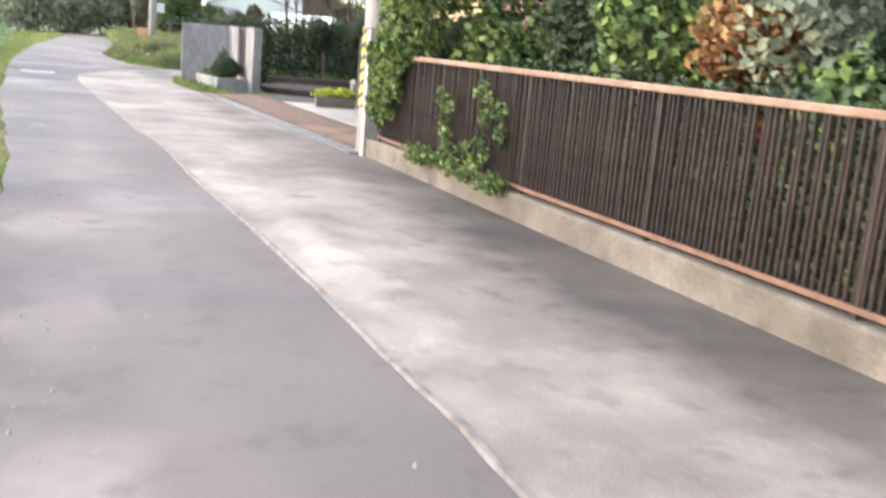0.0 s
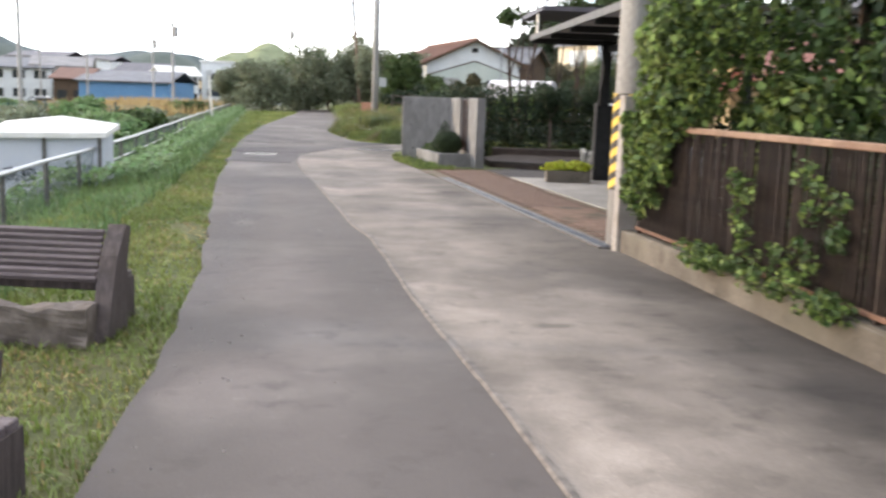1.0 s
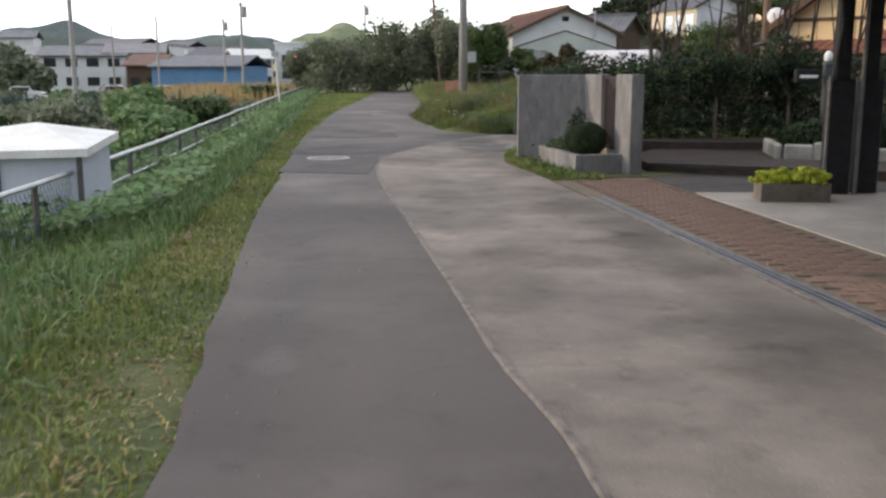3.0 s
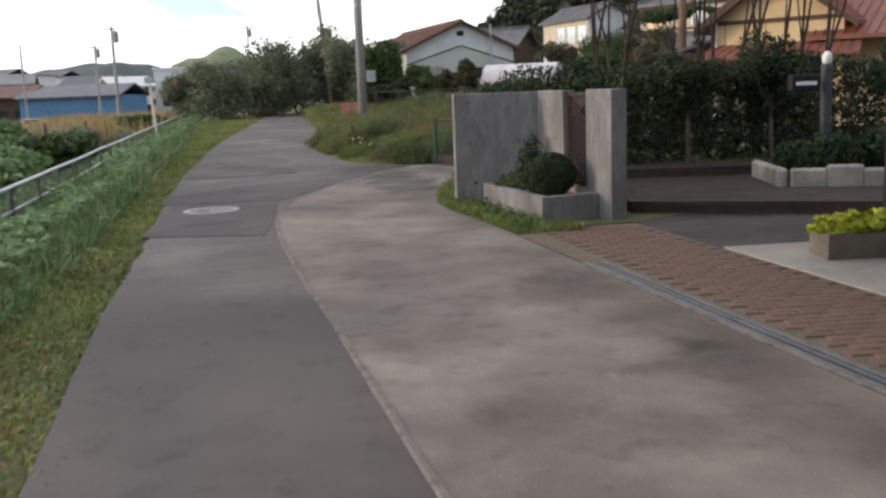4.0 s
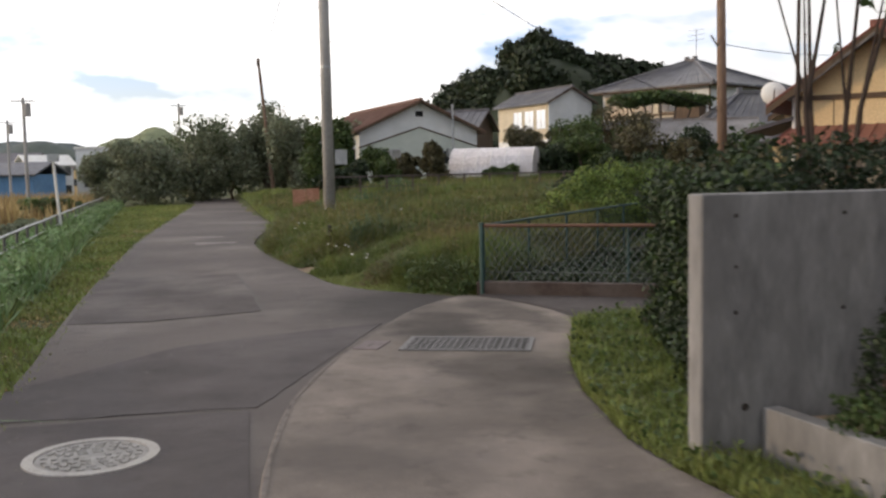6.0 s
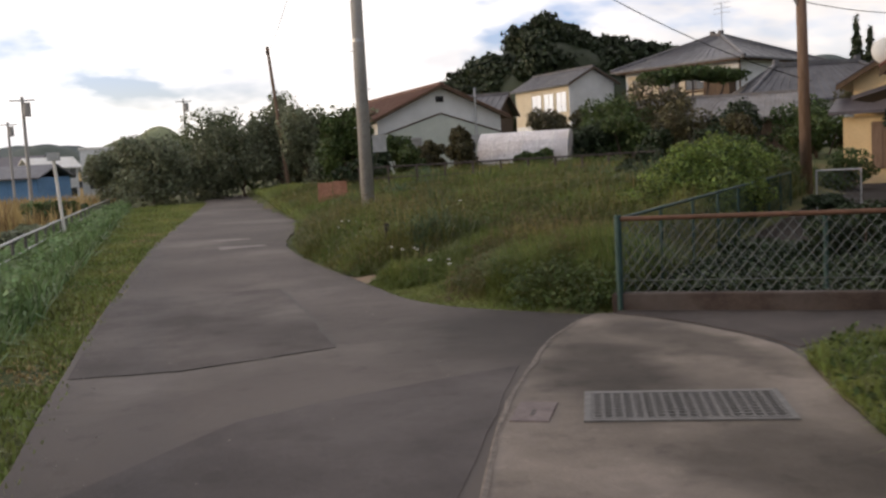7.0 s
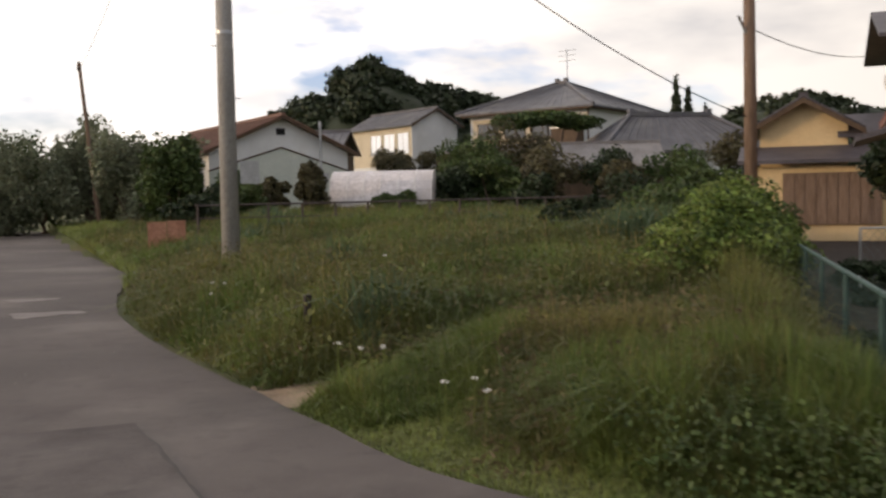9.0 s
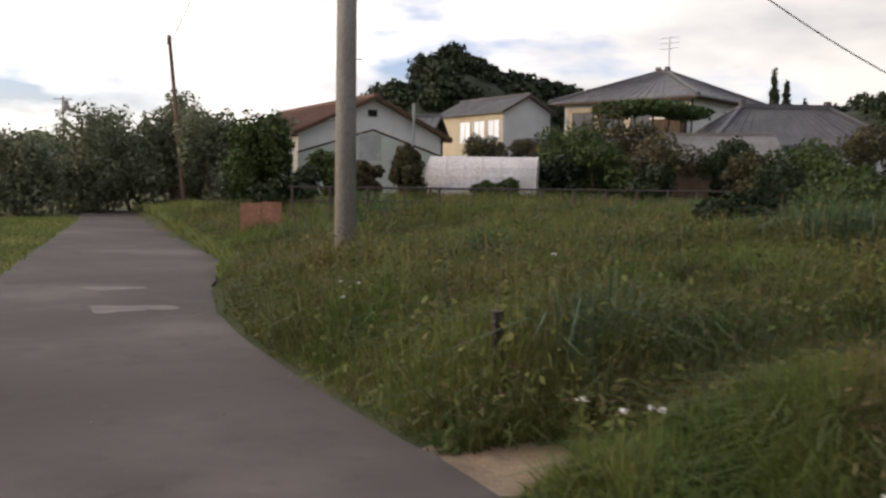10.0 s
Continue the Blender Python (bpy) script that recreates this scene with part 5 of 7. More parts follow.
def chain_net(a, b, z0, z1, pitch, r, mtl, parent):
    """Diamond wire netting between two posts."""
    a, b = Vector((*a, 0)), Vector((*b, 0))
    u = (b - a).normalized()
    L_, H_ = (b - a).length, z1 - z0
    bm = bmesh.new()
    k = -H_
    slope = 1.25
    run = H_ / slope
    s = -run
    while s < L_:
        for sg in (1, -1):
            s0, s1 = s, s + run
            t0, t1 = max(0.0, s0), min(L_, s1)
            if t1 - t0 > 0.02:
                h0, h1 = (t0 - s0) * slope, (t1 - s0) * slope
                if sg < 0:
                    h0, h1 = H_ - h0, H_ - h1
                p, q = a + u * t0 + Vector((0, 0, z0 + h0)), a + u * t1 + Vector((0, 0, z0 + h1))
                cyl(bm, p, q, r, r, 3)
        s += pitch
    return part("wire_net", bm, mtl, parent)


for a, b in zip(ys_p[3:16], ys_p[4:17]):
    chain_net((rail_x(a), a), (rail_x(b), b), -0.35, 0.42, 0.11, 0.003, GREENNET, pf)
pf2 = thing("pipe_fence", (0, 0, 0), "second pipe fence beside the lowland path", "fence")
for k in range(9):
    a, b = 13.0 + k * 0.9, 13.9 + k * 0.9
    part("top_pipe", rod((-5.0 - 0.14 * (a - 13), a, -0.05), (-5.0 - 0.14 * (b - 13), b, -0.05), 0.03, seg=6), STEEL, pf2)
    part("post", rod((-5.0 - 0.14 * (a - 13), a, -1.5), (-5.0 - 0.14 * (a - 13), a, -0.05), 0.03, seg=6), DARKSTEEL, pf2)
ep2 = part("path", sheet([(-8.5, 6), (-5.6, 6), (-6.6, 19.5), (-9.2, 19.5)], -1.3, 0.1), MORTAR)
tagged(ep2, "bare brown earth path in the lowland", "path", kind="structure")

# ---- chain-link fence at the yard corner
fr = pose(YC[0], YC[1], 0, 0, 0, math.degrees(math.atan2(YF[1], YF[0])))
FEND = (YC[0] + YF[0] * 2.9, YC[1] + YF[1] * 2.9)
yk = part("yard_kerb", box((-0.08, -0.02, -0.08), (2.9, 0.12, 0.17), fr, 0.012), KERBD)
tagged(yk, "low stained dark concrete kerb under the netting", "kerb", kind="structure")
yk2 = part("yard_kerb", box((FEND[0], FEND[1], -0.08), (9.2, FEND[1] + 0.14, 0.17), None, 0.012), KERBD)
tagged(yk2, "low stained dark concrete kerb under the netting", "kerb", kind="structure")
cf = thing("chain_link_fence", (0, 0, 0), "green chain-link fence with a rusty top pipe", "fence")
part("corner_post", rod((*YC, 0.0), (*YC, 0.96), 0.035, seg=10), GREENNET, cf, "green corner post")
part("top_pipe", rod((*YC, 0.92), (*FEND, 0.92), 0.024, seg=8), DARKRUST, cf, "rusty top pipe")
part("top_pipe", rod((*FEND, 0.92), (9.1, FEND[1], 0.92), 0.024, seg=8), DARKRUST, cf, "rusty top pipe")
part("low_wire", rod((YC[0], YC[1] - 0.02, 0.3), (FEND[0], FEND[1] - 0.02, 0.31), 0.004, seg=5), GALVNET, cf)
for q in (1.95, 2.9):
    part("post", rod((YC[0] + YF[0] * q, YC[1] + YF[1] * q + 0.03, 0.2), (YC[0] + YF[0] * q, YC[1] + YF[1] * q + 0.03, 0.94), 0.024, seg=8), GREENNET, cf)
for x in (6.9, 9.0):
    part("post", rod((x, FEND[1], 0.1), (x, FEND[1], 0.94), 0.024, seg=8), GREENNET, cf)
chain_net(YC, FEND, 0.18, 0.91, 0.105, 0.004, GALVNET, cf)
chain_net(FEND, (9.1, FEND[1]), 0.18, 0.91, 0.105, 0.004, GALVNET, cf)
SX, SY = 0.604, 0.797
for k in range(8):
    a, b = (2.44 + SX * 1.7 * k, 34.45 + SY * 1.7 * k), (2.44 + SX * 1.7 * (k + 1), 34.45 + SY * 1.7 * (k + 1))
    part("top_pipe", rod((*a, 0.92), (*b, 0.92), 0.02, seg=8), GREENNET, cf)
    part("post", rod((*b, -0.1), (*b, 0.94), 0.022, seg=8), GREENNET, cf)
    chain_net(a, b, 0.1, 0.91, 0.16, 0.0025, GREENNET, cf)
yg = thing("yard_gate", (0, 0, 0), "white pipe-framed wire gate inside the yard", "gate")
for a, b in (((10.6, 40.4), (12.2, 39.7)), ((8.9, 41.4), (9.6, 41.1))):
    for z in (0.12, 1.05):
        part("rail", rod((*a, z), (*b, z), 0.014, seg=8), STEEL, yg)
    for p in (a, b):
        part("post", rod((*p, 0.0), (*p, 1.06), 0.016, seg=8), STEEL, yg)
    chain_net(a, b, 0.14, 1.03, 0.12, 0.003, GALVNET, yg)
for k, (x, y, r) in enumerate(((8.7, 40.9, 0.6), (9.7, 42.0, 0.6), (5.6, 35.9, 0.55), (6.9, 35.7, 0.6), (8.2, 36.0, 0.6), (7.2, 37.6, 0.6), (9.4, 37.2, 0.7))):
    shrub("yard_shrub", x, y, 0.05, crown_blobs(r, 0.6, 7, 500 + k, (0, 0, 0.28)), 3600, 0.04, LEAF_DARK, "low dark shrub behind the netting", seed=500 + k, group="yard shrubs")
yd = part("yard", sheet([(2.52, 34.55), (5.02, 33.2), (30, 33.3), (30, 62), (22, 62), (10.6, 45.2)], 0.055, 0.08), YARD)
tagged(yd, "bare trodden earth yard", "yard", kind="structure")
g = np.random.default_rng(510)
a_, b_ = 0.25 + 5.5 * g.random(26000) ** 1.2, 0.2 + 4.5 * g.random(26000)
xx, yy = YC[0] + YF[0] * a_ + 0.604 * b_, YC[1] + YF[1] * a_ + 0.797 * b_
zz = 0.06 + (0.16 + 0.14 * np.array([noise.noise((x * 0.8, y * 0.8, 5)) for x, y in zip(xx, yy)])) * g.random(26000)
ok = (yy > FEND[1] + 0.2)
tagged(leaf_mesh("groundcover", np.stack([xx, yy, zz], 1)[ok], np.tile((0, 0, 1.0), (ok.sum(), 1)), 0.05, LEAF_DARK, None, 511, spread=0.9), "low dark weeds covering the yard behind the netting", "weeds", kind="stuff")


# ---- houses
def roof_slab(bm, pts, t=0.12):
    top = [bm.verts.new(p) for p in pts]
    low = [bm.verts.new((p[0], p[1], p[2] - t)) for p in pts]
    bm.faces.new(top)
    bm.faces.new(low[::-1])
    for i in range(len(pts)):
        j = (i + 1) % len(pts)
        bm.faces.new((top[i], low[i], low[j], top[j]))
    bmesh.ops.recalc_face_normals(bm, faces=bm.faces)


def ribs_on(parent, a, b, c, d, n, mtl, r=0.03, name="tile_ridge"):
    """Raised ribs running down a roof plane from edge a-b (ridge) to edge d-c (eave)."""
    bm = bmesh.new()
    a, b, c, d = (Vector(p) for p in (a, b, c, d))
    for k in range(n + 1):
        t = k / n
        cyl(bm, a.lerp(b, t) + Vector((0, 0, 0.01)), d.lerp(c, t) + Vector((0, 0, 0.01)), r, r, 5)
    part(name, bm, mtl, parent)


def window(parent, m, w, h, glass=None, frame_m=None, depth=0.05, bars=1):
    """A framed window whose lower left corner stands at the origin of m; y points inwards."""
    f = part("window", bmesh.new(), frame_m or STEEL, parent)
    bm = bmesh.new()
    t = 0.05
    for a, b in (((0, 0), (w, t)), ((0, h - t), (w, h)), ((0, t), (t, h - t)), ((w - t, t), (w, h - t))):
        bx(bm, (a[0], -depth, a[1]), (b[0], 0.02, b[1]), m)
    for k in range(bars):
        x = w * (k + 1) / (bars + 1)
        bx(bm, (x - 0.025, -depth * 0.8, t), (x + 0.025, 0.02, h - t), m)
    bm.to_mesh(f.data)
    bm.free()
    part("pane", box((t, -0.015, t), (w - t, 0.0, h - t), m), glass or GLASS, f)
    return f


def gable_house(name, x, y, z, yaw, w, d, eave, ridge, walls, roof, label, over=0.45, ribs=0, group="", category="house"):
    """Gable end on the local y = 0 side, which faces -y; ridge along y."""
    h = thing(name, (x, y, z), label, category, group, yaw)
    bm = bmesh.new()
    prof = [(-w / 2, -0.5), (w / 2, -0.5), (w / 2, eave), (0, ridge), (-w / 2, eave)]
    f = [bm.verts.new((px, 0, pz)) for px, pz in prof]
    b = [bm.verts.new((px, d, pz)) for px, pz in prof]
    bm.faces.new(f)
    bm.faces.new(b[::-1])
    for i in range(5):
        j = (i + 1) % 5
        bm.faces.new((f[i], b[i], b[j], f[j]))
    bmesh.ops.recalc_face_normals(bm, faces=bm.faces)
    part("wall", bm, walls, h)
    k = (ridge - eave) / (w / 2)
    for s in (-1, 1):
        bm = bmesh.new()
        e = s * (w / 2 + over)
        pts = [(0, -over, ridge + 0.14), (e, -over, eave - k * over + 0.14), (e, d + over, eave - k * over + 0.14), (0, d + over, ridge + 0.14)]
        roof_slab(bm, pts)
        rp = part("roof", bm, roof, h)
        if ribs:
            ribs_on(rp, pts[0], pts[3], pts[2], pts[1], ribs, roof)
        bm = bmesh.new()
        roof_slab(bm, [(0, -over - 0.03, ridge + 0.1), (e, -over - 0.03, eave - k * over + 0.1), (e, -over + 0.03, eave - k * over + 0.1), (0, -over + 0.03, ridge + 0.1)], 0.16)
        part("bargeboard", bm, TIMBER, h)
    part("ridge_cap", box((-0.14, -over, ridge + 0.1), (0.14, d + over, ridge + 0.26)), roof, h)
    return h


def hip_house(name, x, y, z, yaw, w, d, eave, rise, walls, roof, label, over=0.7, ridge_k=0.5, ribs=18, z0=-0.6, category="house"):
    h = thing(name, (x, y, z), label, category, "", yaw)
    part("wall", box((-w / 2, -d / 2, z0), (w / 2, d / 2, eave)), walls, h)
    W, D = w / 2 + over, d / 2 + over
    rk = W - D * (1 - ridge_k * 0.2)
    A, B, C, D_ = (-W, -D, eave), (W, -D, eave), (W, D, eave), (-W, D, eave)
    R1, R2 = (-rk, 0, eave + rise), (rk, 0, eave + rise)
    for pts in ((A, B, R2, R1), (C, D_, R1, R2), (B, C, R2), (D_, A, R1)):
        bm = bmesh.new()
        roof_slab(bm, pts, 0.14)
        rp = part("roof", bm, roof, h)
        if len(pts) == 4 and ribs:
            ribs_on(rp, pts[3], pts[2], pts[1], pts[0], ribs, roof, 0.04)
        elif ribs:
            ribs_on(rp, pts[2], pts[2], pts[1], pts[0], ribs // 2, roof, 0.04)
    part("ridge_cap", box((-rk - 0.1, -0.16, eave + rise - 0.05), (rk + 0.1, 0.16, eave + rise + 0.22)), roof, h)
    for s in (-1, 1):
        part("ridge_end", box((s * rk - 0.15, -0.2, eave + rise), (s * rk + 0.15, 0.2, eave + rise + 0.42)), roof, h)
    for p, q in ((A, R1), (B, R2), (C, R2), (D_, R1)):
        part("hip_cap", rod(Vector(p) + Vector((0, 0, 0.05)), Vector(q) + Vector((0, 0, 0.08)), 0.13, seg=8), roof, h)
    return h


# white gabled house
ha = gable_house("house", 9.35, 82.0, 0.9, 12, 8.0, 14.0, 3.35, 5.15, WHITEWALL, TILE_BROWN, "white gabled house with a brown tiled roof", ribs=40)
bm = bmesh.new()
for a, b, c in (((-4.0, 0.2), (4.0, 0.2), 0),):
    prof = [(-4.03, -0.4), (4.03, -0.4), (4.03, 2.3), (0, 3.55), (-4.03, 2.3)]
    f = [bm.verts.new((px, -0.06, pz)) for px, pz in prof]
    k = [bm.verts.new((px, 0.03, pz)) for px, pz in prof]
    bm.faces.new(f)
    for i in range(5):
        bm.faces.new((f[i], k[i], k[(i + 1) % 5], f[(i + 1) % 5]))
    bmesh.ops.recalc_face_normals(bm, faces=bm.faces)
part("cladding", bm, PALEWALL, ha, "pale green lower cladding")
for s in (-1, 1):
    part("trim", rod((s * 4.05, -0.08, 2.32), (0, -0.08, 3.58), 0.045, seg=4), TIMBER, ha)
window(ha, pose(-2.6, -0.07, 1.0), 1.3, 1.2, GLASSLIGHT)
window(ha, pose(1.0, -0.07, 1.2), 1.2, 0.9, GLASS)
part("vent", box((-0.25, -0.04, 4.25), (0.25, 0.01, 4.6)), BLACK, ha, "dark gable vent")
part("flue", rod((2.1, -0.5, 2.2), (2.1, -0.5, 5.0), 0.07, seg=8), STEEL, ha, "thin metal flue")
part("tank", box((1.7, -0.7, 1.7), (2.5, -0.3, 2.2)), STEEL, ha)
for s in range(4):
    window(ha, pose(-4.0, 2.4 + s * 2.8, 1.0, 0, 0, -90), 1.6, 1.3, GLASS)

# small white house; chrome panes and cream side cladding stand in for low sun
hc = gable_house("house", 26.3, 103.0, 2.9, 17, 4.6, 8.5, 4.65, 5.85, WHITEWALL, TILE_GREY, "white house catching the evening sun on its side", over=0.4, ribs=20)
part("cladding", box((-2.34, 0.1, 1.4), (-2.3, 8.4, 4.5)), IVORY, hc, "side wall tinted cream for the low sun")
for k in range(3):
    window(hc, pose(-2.35, 1.9 + k * 1.9, 2.3, 0, 0, -90), 1.5, 1.7, CHROME, WHITE)
part("lean_to_roof", box((-0.2, -2.6, 2.5), (4.2, 0.3, 2.62), pose(0, 0, 0, 10, 0, 0)), TILE_GREY, hc)
part("lean_to_wall", box((0.0, -2.2, -0.5), (4.0, 0, 2.2)), TIMBER, hc)

# big two-storey house
hb = hip_house("house", 36.2, 99.9, 2.6, -58, 10.5, 11.0, 5.6, 2.5, WHITEWALL, TILE_GREY, "large two-storey house with a grey hipped tile roof", over=0.9)
part("cladding", box((-5.03, -5.54, 2.5), (2.6, -5.49, 5.1)), IVORY, hb, "cream upper wall")
part("eave_board", box((-5.7, -6.25, 5.32), (5.7, -6.15, 5.48)), TIMBER, hb)
part("eave_board", box((5.8, -6.15, 5.32), (5.9, 6.15, 5.48)), TIMBER, hb)
for k in range(3):
    window(hb, pose(-4.5 + k * 2.5, -5.56, 3.5), 1.9, 1.3, GLASS, TIMBER)
part("sill_band", box((-5.05, -5.6, 3.28), (2.6, -5.55, 3.44)), TIMBER, hb)
bm = bmesh.new()
roof_slab(bm, [(-6.4, -7.3, 2.5), (3.2, -7.3, 2.5), (2.8, -5.4, 3.15), (-6.4, -5.4, 3.15)])
sk = part("skirt_roof", bm, TILE_GREY, hb)
ribs_on(sk, (-6.4, -5.4, 3.15), (2.8, -5.4, 3.15), (3.2, -7.3, 2.5), (-6.4, -7.3, 2.5), 26, TILE_GREY)
part("balcony", box((2.7, -6.5, 2.9), (4.9, -5.5, 4.0)), TIMBER, hb, "dark boarded balcony")
part("balcony_rail", box((2.6, -6.6, 4.0), (5.0, -6.5, 4.1)), STEEL, hb)
window(hb, pose(5.26, -0.5, 4.1, 0, 0, 90), 0.9, 0.8, GLASS)
part("corner_board", box((5.2, -5.55, 0), (5.3, -5.45, 5.4)), TIMBER, hb)
part("aerial", rod((0.5, 0, 7.8), (0.5, 0, 10.8), 0.035, seg=6), STEEL, hb)
for z in (10.7, 10.3, 9.9):
    part("aerial_arm", rod((-0.3, 0, z), (1.3, 0, z), 0.02, seg=5), STEEL, hb)
part("lower_wall", box((-5.1, -5.56, -0.6), (4.9, -5.5, 2.5)), TIMBER, hb, "dark ground-floor timber")

h4 = hip_house("house", 34.2, 82.2, 1.6, -12, 10.0, 5.5, 2.6, 2.35, WHITEWALL, TILE_GREY, "single-storey house with grey hipped tiles", over=0.7)
window(h4, pose(-2.0, -2.78, 0.6), 1.8, 1.3, GLASS)
h5 = thing("barn", (26.6, 78.0, 1.2), "low outbuilding with an old tin roof", "barn", yaw=-22)
part("wall", box((-2.9, -1.2, -0.5), (3.2, 2.0, 2.0)), TIMBER, h5)
bm = bmesh.new()
roof_slab(bm, [(-4.3, -1.9, 1.95), (3.5, -1.9, 1.95), (3.5, 1.0, 3.4), (-2.5, 1.0, 3.4)])
rp = part("roof", bm, TIN, h5)
ribs_on(rp, (-2.5, 1.0, 3.4), (3.5, 1.0, 3.4), (3.5, -1.9, 1.95), (-4.3, -1.9, 1.95), 26, TIN)
part("ridge_cap", box((-2.6, 0.9, 3.38), (3.55, 1.15, 3.5)), TIN, h5)
h6 = gable_house("house", 16.8, 96.0, 2.0, 60, 5.0, 7.0, 3.0, 4.3, TIMBER, TILE_GREY, "dark-roofed house among the trees", ribs=16)

# near cream house with red roofs
YU = Vector((0.72, -0.69, 0)).normalized()
YYAW = math.degrees(math.atan2(YU.y, YU.x))
ym = pose(12.1, 43.3, 0.05, 0, 0, YYAW)
hy = gable_house("house", *(ym @ Vector((2.0, 0, 0))), YYAW, 3.8, 5.0, 3.2, 4.55, CREAM, TILE_RED, "cream house with red metal roofs and dark timber", over=0.5, ribs=18)
part("beam", box((-1.95, -0.05, 3.1), (1.95, 0.0, 3.22)), TIMBER, hy)
for k in range(6):
    x = -1.6 + k * 0.62
    part("panel_joint", box((x, -0.012, 2.2), (x + 0.02, 0.0, 3.1)), TIMBER, hy)
bm = bmesh.new()
roof_slab(bm, [(-2.1, -1.1, 2.12), (2.6, -1.1, 2.12), (2.4, 0.0, 2.5), (-1.9, 0.0, 2.5)], 0.07)
aw = part("awning", bm, TILE_RED, hy, "red sheet awning")
ribs_on(aw, (-1.9, 0, 2.5), (2.4, 0, 2.5), (2.6, -1.1, 2.12), (-2.1, -1.1, 2.12), 16, TILE_RED, 0.02)
for x in (-1.5, 0.4, 2.1):
    part("bracket", rod((x, 0, 1.7), (x, -0.9, 2.08), 0.035, seg=5), TIMBER, hy)
dp = part("sliding_door", box((-1.72, -0.06, 0.0), (1.3, 0.0, 2.05)), TIMBER, hy, "dark framed sliding doors")
for k in range(3):
    x = -1.45 + k * 0.9
    part("pane", box((x + 0.06, -0.075, 0.42), (x + 0.77, -0.061, 1.92)), FROST, dp)
    for q in range(3):
        part("glazing_bar", box((x + 0.08 + 0.06 * q, -0.09, 0.42), (x + 0.1 + 0.06 * q, -0.076, 1.92)), TIMBER, dp)
part("downpipe", rod((-1.85, -0.09, 0), (-1.85, -0.09, 3.2), 0.045, seg=8), WHITE, hy, "pale downpipe")
part("lintel", box((-1.4, -0.07, 2.06), (1.5, 0.0, 2.18)), CREAM, hy)
bm = bmesh.new()
roof_slab(bm, [(-3.0, -0.2, 2.45), (-1.85, -0.2, 2.75), (-1.85, 2.4, 2.75), (-3.0, 2.4, 2.45)], 0.09)
part("pent_roof", bm, TILE_DARK, hy, "small dark side roof")
part("gutter", rod((-1.9, -0.45, 3.12), (0, -0.55, 4.5), 0.04, seg=6), DARKSTEEL, hy)
# main wing to the side, roof sloping to the lane
part("wing_wall", box((1.92, 0.6, -0.3), (10.0, 6.0, 2.9)), CREAM, hy)
bm = bmesh.new()
roof_slab(bm, [(0.8, -0.3, 2.6), (10.6, -0.3, 2.6), (10.6, 3.4, 4.7), (0.9, 3.4, 4.7)], 0.12)
wr = part("wing_roof", bm, TILE_RED, hy)
ribs_on(wr, (0.9, 3.4, 4.7), (10.6, 3.4, 4.7), (10.6, -0.3, 2.6), (0.8, -0.3, 2.6), 34, TILE_RED)
bm = bmesh.new()
roof_slab(bm, [(0.9, 3.4, 4.7), (10.6, 3.4, 4.7), (10.6, 7.0, 2.7), (0.9, 7.0, 2.7)], 0.12)
part("wing_roof", bm, TILE_RED, hy)
window(hy, pose(4.2, 0.58, 0.6), 1.8, 1.6, GLASS, TIMBER)
window(hy, pose(7.0, 0.58, 0.6), 1.8, 1.6, GLASS, TIMBER)
dish = thing("satellite_dish", (11.75, 43.4, 3.35), "white satellite dish on the house corner", "satellite dish")
bm = bmesh.new()
bmesh.ops.create_uvsphere(bm, u_segments=20, v_segments=10, radius=0.36)
bmesh.ops.delete(bm, geom=[v for v in bm.verts if v.co.z > -0.16], context="VERTS")
bmesh.ops.transform(bm, matrix=look((0, 0, 0), (-1.0, -2.2, 0.55)) @ Matrix.Diagonal((1, 1, 0.6, 1)) @ pose(0, 0, 0.1), verts=bm.verts)
part("reflector", bm, WHITE, dish)
part("arm", rod((0.1, 0.15, -0.1), (0.3, 0.3, -0.35), 0.03, seg=6), STEEL, dish)
part("feed", rod((0.0, 0.0, -0.25), (-0.25, -0.5, 0.1), 0.018, seg=6), STEEL, dish)

# far cream house with dark roofs
hz = gable_house("house", 20.4, 55.2, 0.05, -42, 2.6, 5.0, 3.6, 4.35, CREAM, TILE_DARK, "cream house with dark tiled gables", over=0.5, ribs=12)
part("bay_wall", box((-1.5, -1.0, -0.3), (2.6, 0.0, 2.3)), CREAM, hz)
bm = bmesh.new()
roof_slab(bm, [(-1.9, -1.5, 2.5), (3.0, -1.5, 2.5), (3.0, 0.1, 3.0), (-1.9, 0.1, 3.0)])
part("bay_roof", bm, TILE_DARK, hz)
part("shutter_box", box((-0.6, -1.06, 0.5), (2.2, -1.0, 2.1)), WOODPOLE, hz, "brown storm shutters")
for k in range(9):
    part("shutter_board", box((-0.55 + k * 0.31, -1.085, 0.52), (-0.27 + k * 0.31, -1.061, 2.08)), WOODPOLE, hz)
part("tower_wall", box((3.0, 1.2, -0.3), (10.0, 7.0, 6.5)), CREAM, hz, "upper storey")
bm = bmesh.new()
roof_slab(bm, [(2.2, 0.3, 6.4), (10.8, 0.3, 6.4), (10.8, 4.2, 7.7), (2.2, 4.2, 7.7)])
part("tower_roof", bm, TILE_DARK, hz)
bm = bmesh.new()
roof_slab(bm, [(2.2, 4.2, 7.7), (10.8, 4.2, 7.7), (10.8, 8.0, 6.4), (2.2, 8.0, 6.4)])
part("tower_roof", bm, TILE_DARK, hz)
window(hz, pose(4.0, 1.18, 3.9), 1.6, 1.2, GLASS, TIMBER)
bm = bmesh.new()
roof_slab(bm, [(1.0, -0.2, 3.3), (9, -0.2, 3.3), (9, 1.3, 4.0), (1.0, 1.3, 4.0)])
